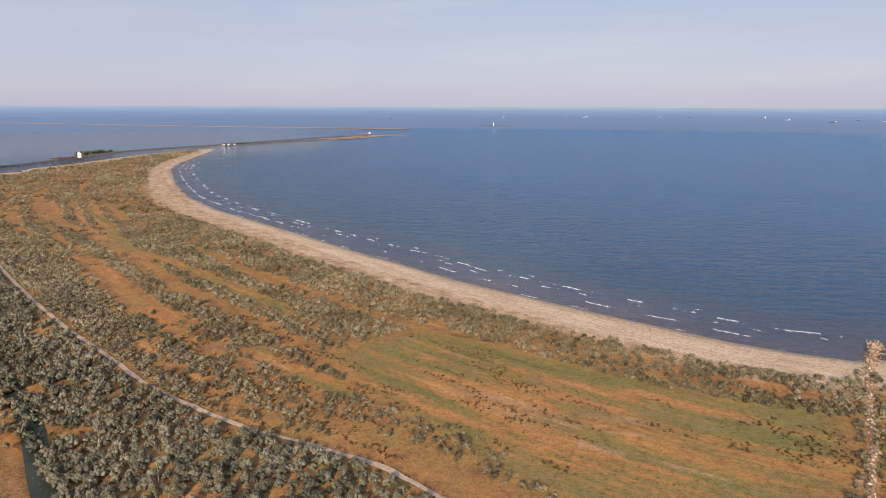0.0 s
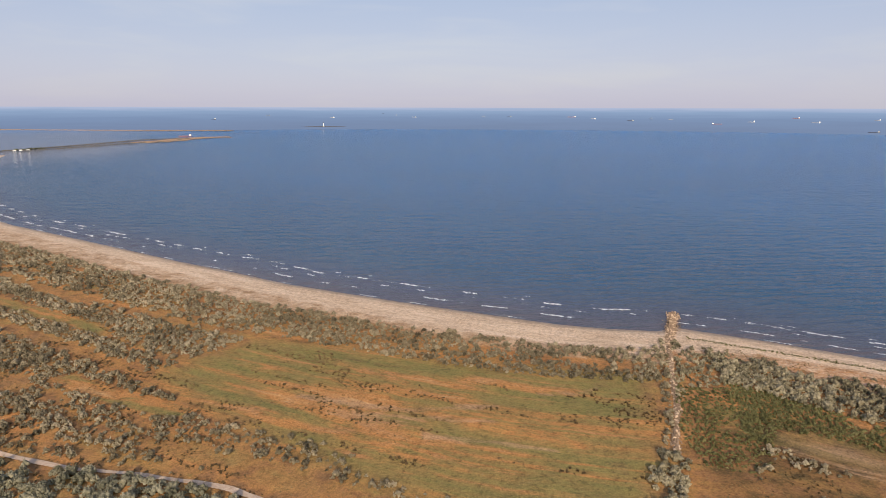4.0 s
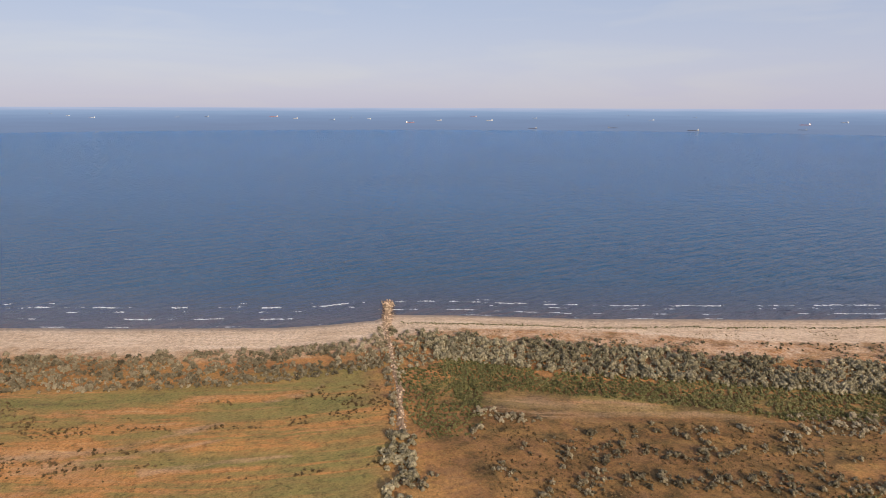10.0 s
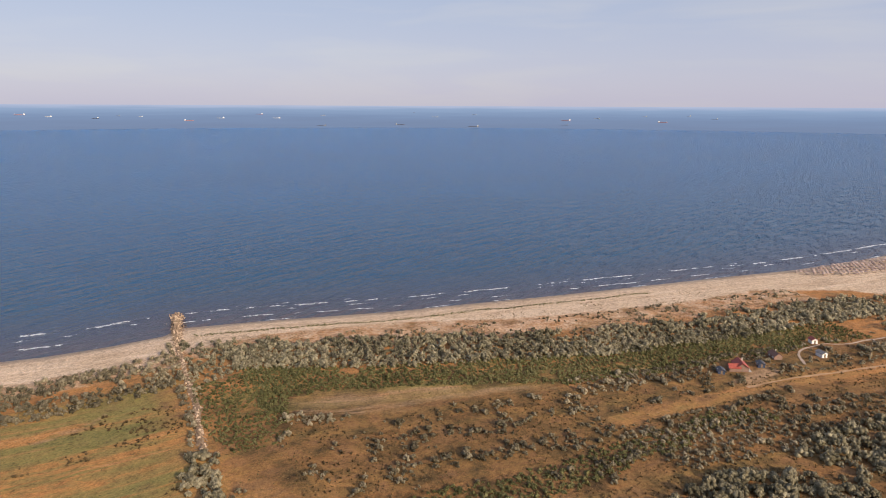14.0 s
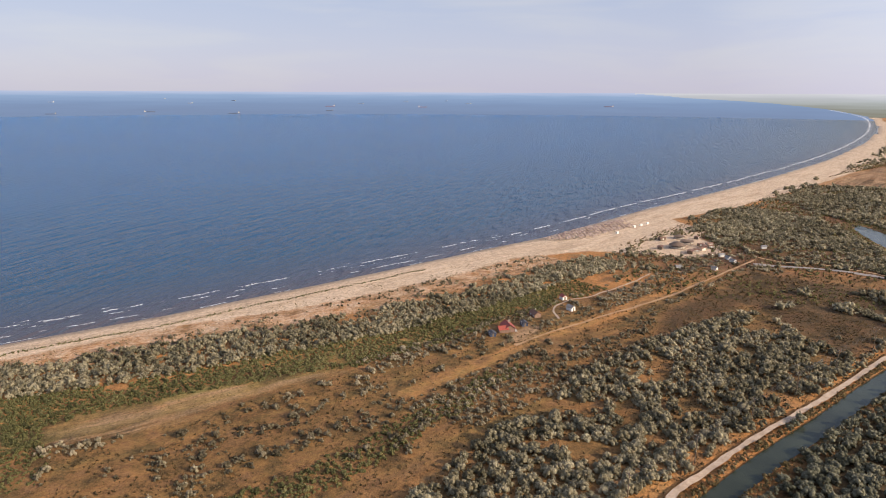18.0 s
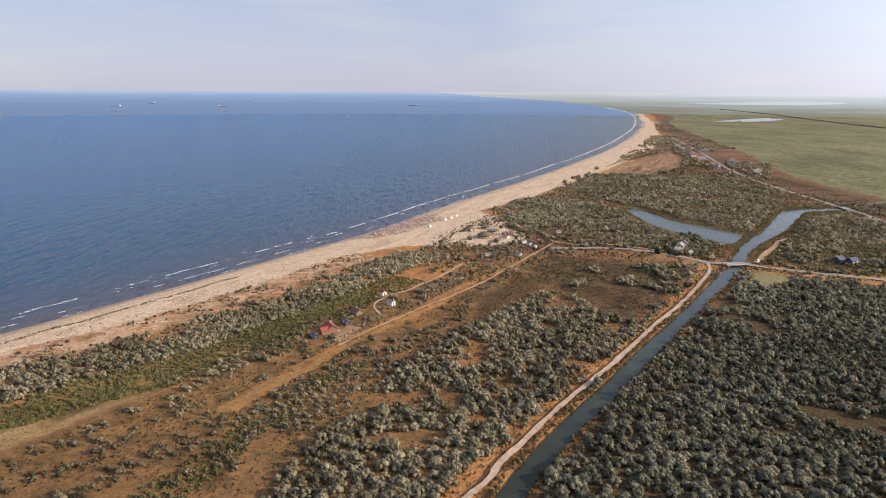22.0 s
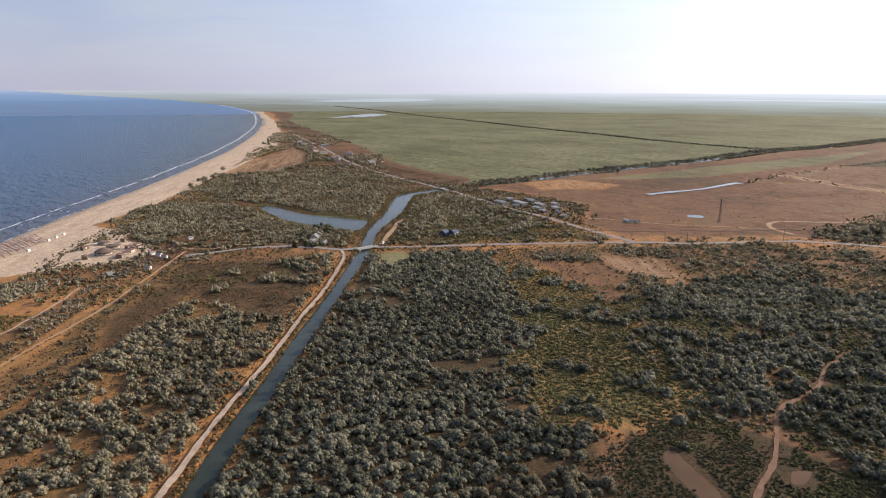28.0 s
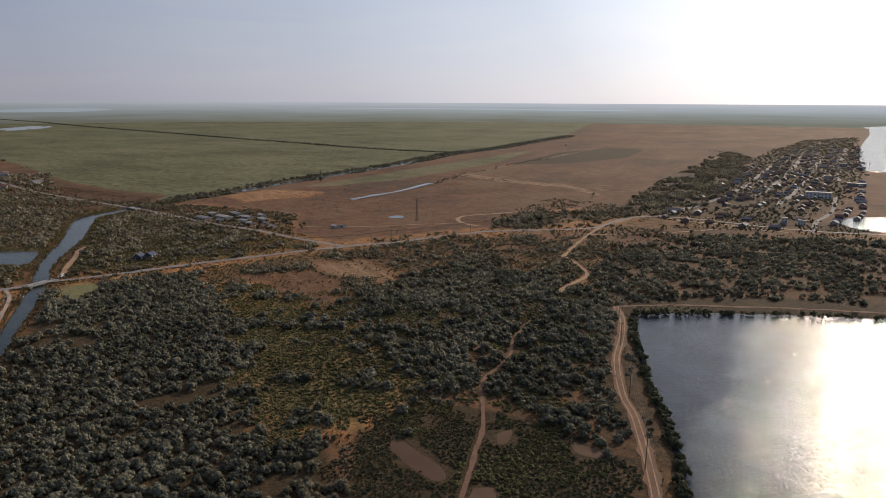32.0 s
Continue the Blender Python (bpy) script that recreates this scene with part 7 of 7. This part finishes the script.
def ship(label, length, hull_m, house_m):
    root = tagged(new("ship"), label, "ship", "ships at anchor")
    b = length * 0.075
    bm = bmesh.new()
    rows_ = []
    for t, s in ((-0.5, 0.8), (-0.42, 1.0), (0.3, 1.0), (0.43, 0.6), (0.5, 0.05)):
        rise = length * (0.012 if t > 0.35 else 0)
        rows_.append([bm.verts.new((x * b * s, t * length, z)) for x, z in ((-1, length * 0.045 + rise), (-0.8, -1.5), (0.8, -1.5), (1, length * 0.045 + rise))])
    for a, c in zip(rows_[:-1], rows_[1:]):
        for i in range(4):
            j = (i + 1) % 4
            bm.faces.new((a[i], a[j], c[j], c[i]))
    bm.faces.new(rows_[0])
    bmesh.ops.recalc_face_normals(bm, faces=bm.faces)
    part("hull", bm, hull_m, root)
    z = length * 0.045
    part("superstructure", boxed(-b * 0.85, -length * 0.45, z, b * 0.85, -length * 0.33, z + length * 0.10), house_m, root)
    part("bridge_deck", boxed(-b * 1.0, -length * 0.40, z + length * 0.10, b * 1.0, -length * 0.345, z + length * 0.125), house_m, root)
    part("funnel", boxed(-b * 0.3, -length * 0.455, z + length * 0.10, b * 0.3, -length * 0.42, z + length * 0.15), hull_m, root)
    for t in (-0.15, 0.05, 0.25):
        part("hatch", boxed(-b * 0.6, length * (t - 0.07), z, b * 0.6, length * (t + 0.07), z + length * 0.018), hull_m, root)
    bm = bmesh.new()
    limb(bm, (0, length * 0.42, z), (0, length * 0.42, z + length * 0.09), length * 0.004, length * 0.003, 5)
    part("mast", bm, house_m, root)
    return root


def afloat(ob, az_deg, far, turn):
    x, y = math.sin(radians(az_deg)) * far, math.cos(radians(az_deg)) * far
    X, Y, Z = warp(x, y, 0.0)
    k = math.hypot(float(X), float(Y)) / far
    ob.matrix_world = Matrix.LocRotScale((float(X), float(Y), float(Z)), Euler((0, 0, radians(turn))), (k, k, k))
    return ob


ship_rng = random.Random(2)
M_HULL_RUST = plain_material("rusty_dark_hull_paint", (0.040, 0.026, 0.026), (0.085, 0.050, 0.046), 0.1, 0.7, 0.0)
WHITE_SHIPS = ((-10.2, 5700), (-5.8, 8100), (-0.4, 6500), (4.0, 11000), (5.1, 8700), (6.7, 6900), (12.8, 7300), (15.1, 7400), (22.3, 6200), (25.4, 5400), (27.0, 6500), (28.6, 6100),
               (34.7, 5300), (39.2, 5300), (43.1, 6800), (51.0, 10000), (52.9, 6000), (56.3, 7700), (66.9, 5700), (70.8, 7000), (74.3, 7700), (76.3, 5900))
for a, far in WHITE_SHIPS:
    afloat(ship("distant white and grey ship at anchor near the horizon", ship_rng.uniform(38, 60), ship_rng.choice((M_HULL_DARK, M_GREYWALL, M_GREYWALL)), M_WHITE), a, far, -a + ship_rng.uniform(30, 80))
for a, far, length in ((20.5, 7300, 115), (32.2, 4500, 75), (37.8, 7600, 100), (64.3, 4700, 85), (72.3, 4500, 75), (43.0, 3300, 55), (49.8, 3500, 62), (56.3, 3200, 64), (64.2, 3600, 48), (88.4, 5000, 85)):
    low = far < 4000
    afloat(ship("long dark low barge on the sea" if low else "long cargo ship with dull red hull and white bridge", length * 0.8, M_HULL_DARK if low else M_HULL_RED, M_GREYWALL if low else M_WHITE),
           a, far, -a + ship_rng.choice((82, 96, -88)))
wreck = ship("dark cargo ship with a white bridge moored at the breakwater", 52, M_HULL_RUST, M_WHITE)
afloat(wreck, -36.0, 1400, 122)
wreck.scale.z *= 1.6
afloat(ship("red and white ship aground on the spit", 45, M_HULL_RED, M_WHITE), -12.5, 2420, 88)

# breakwater of dark stones and the low spits beyond
BREAKWATER = [(-900, 800), (-841, 989), (-835, 1083), (-850, 1213), (-838, 1407), (-744, 1651), (-666, 1871), (-594, 2106), (-482, 2212)]


def rubble(name, line, n, half, size, label, seed, material):
    g = np.random.default_rng(seed)
    q = smooth(line, 3)
    verts, faces, k = [], [], 0
    base = STONES[0]
    sv = np.array([v.co[:] for v in base.vertices])
    sfc = np.array([p.vertices[:] for p in base.polygons])
    for i in range(n):
        c = q[g.integers(0, len(q))] + g.normal(0, half, 2)
        s = g.uniform(*size)
        v = sv * s * np.array([1.3, 1.3, 0.8]) * g.uniform(0.8, 1.2, 3) + np.array([c[0], c[1], 0.3])
        X, Y, Z = warp(v[:, 0], v[:, 1], v[:, 2])
        verts.append(np.stack([X, Y, Z], 1))
        faces.append(sfc + k)
        k += len(v)
    me = add_mesh(name, np.vstack(verts), np.vstack(faces), material, False)
    return tagged(new(name, me), label, "breakwater", kind="stuff")


M_DARKROCK = plain_material("dark_wet_stone", (0.060, 0.055, 0.048), (0.130, 0.115, 0.095), 0.5, 0.85, 0.1)
rubble("breakwater", BREAKWATER, 1900, 2.0, (3.0, 7.0), "long dark stone breakwater along the channel", 71, M_DARKROCK)
rubble("inner_breakwater", [(-715, 1604), (-635, 1782), (-577, 1920), (-501, 2043), (-473, 2213)], 300, 2.0, (3.0, 6.0), "low stone spit beyond the beach's end", 72, M_DARKROCK)
tagged(ribbon("spit", [(-560, 1950), (-510, 2043), (-478, 2160), (-430, 2270), (-360, 2300)], 80, 0.6, M_TRACK, wobble=10, seed=15, step=20, drape=False), "low grassy spit in the sea", "spit", kind="structure")
plants("breakwater_bushes", "dark bushes on the breakwater", "bushes", M_WOOD_DARK, ring_of([(-868, 1225), (-872, 1262), (-866, 1300), (-858, 1330)], -9, 9, 60, 140), (3.0, 5.5), 41)
plants("spit_bushes", "low bushes at the end of the land", "bushes", M_WOOD_DARK, ring_of([(-742, 1640), (-722, 1670), (-705, 1700)], -8, 8, 30, 141), (2.0, 3.5), 42)
for x, y in ((-722, 1618), (-712, 1632), (-730, 1606)):
    stand(house("white house at the end of the spit", 9, 13, 3.2, 2.0, M_WHITE, M_GREYROOF, "spit houses", 2), x, y, 40, scale=0.55).location.z = 0.9

lx, ly = math.sin(radians(-1.16)) * 3450, math.cos(radians(-1.16)) * 3450
islet = sheet("islet", [(lx - 120, ly), (lx - 60, ly + 60), (lx + 20, ly + 70), (lx + 110, ly + 30), (lx + 90, ly - 30), (lx - 40, ly - 40)], 1.6, M_DARKROCK, 15)
tagged(islet, "low dark rocky islet under a lighthouse", "islet", kind="structure")
lh = tagged(new("lighthouse"), "white round lighthouse tower on a rocky islet", "lighthouse")
for nm, r0, r1, z0, z1, m in (("base", 6.5, 5.5, -2, 5, M_CONCRETE), ("tower", 4.2, 3.0, 5, 30, M_WHITE), ("gallery", 4.0, 4.0, 30, 31, M_STEEL), ("lantern", 2.2, 2.2, 31, 34.5, M_GLASS), ("cap", 2.6, 0.3, 34.5, 37.5, M_STEEL)):
    bm = bmesh.new()
    limb(bm, (0, 0, z0), (0, 0, z1), r0, r1, 14)
    part(nm, bm, m, lh)
X, Y, Z = warp(lx, ly, 1.6)
k = math.hypot(float(X), float(Y)) / 3450
lh.matrix_world = Matrix.LocRotScale((float(X), float(Y), float(Z)), Euler((0, 0, 0)), (k * 0.62,) * 3)
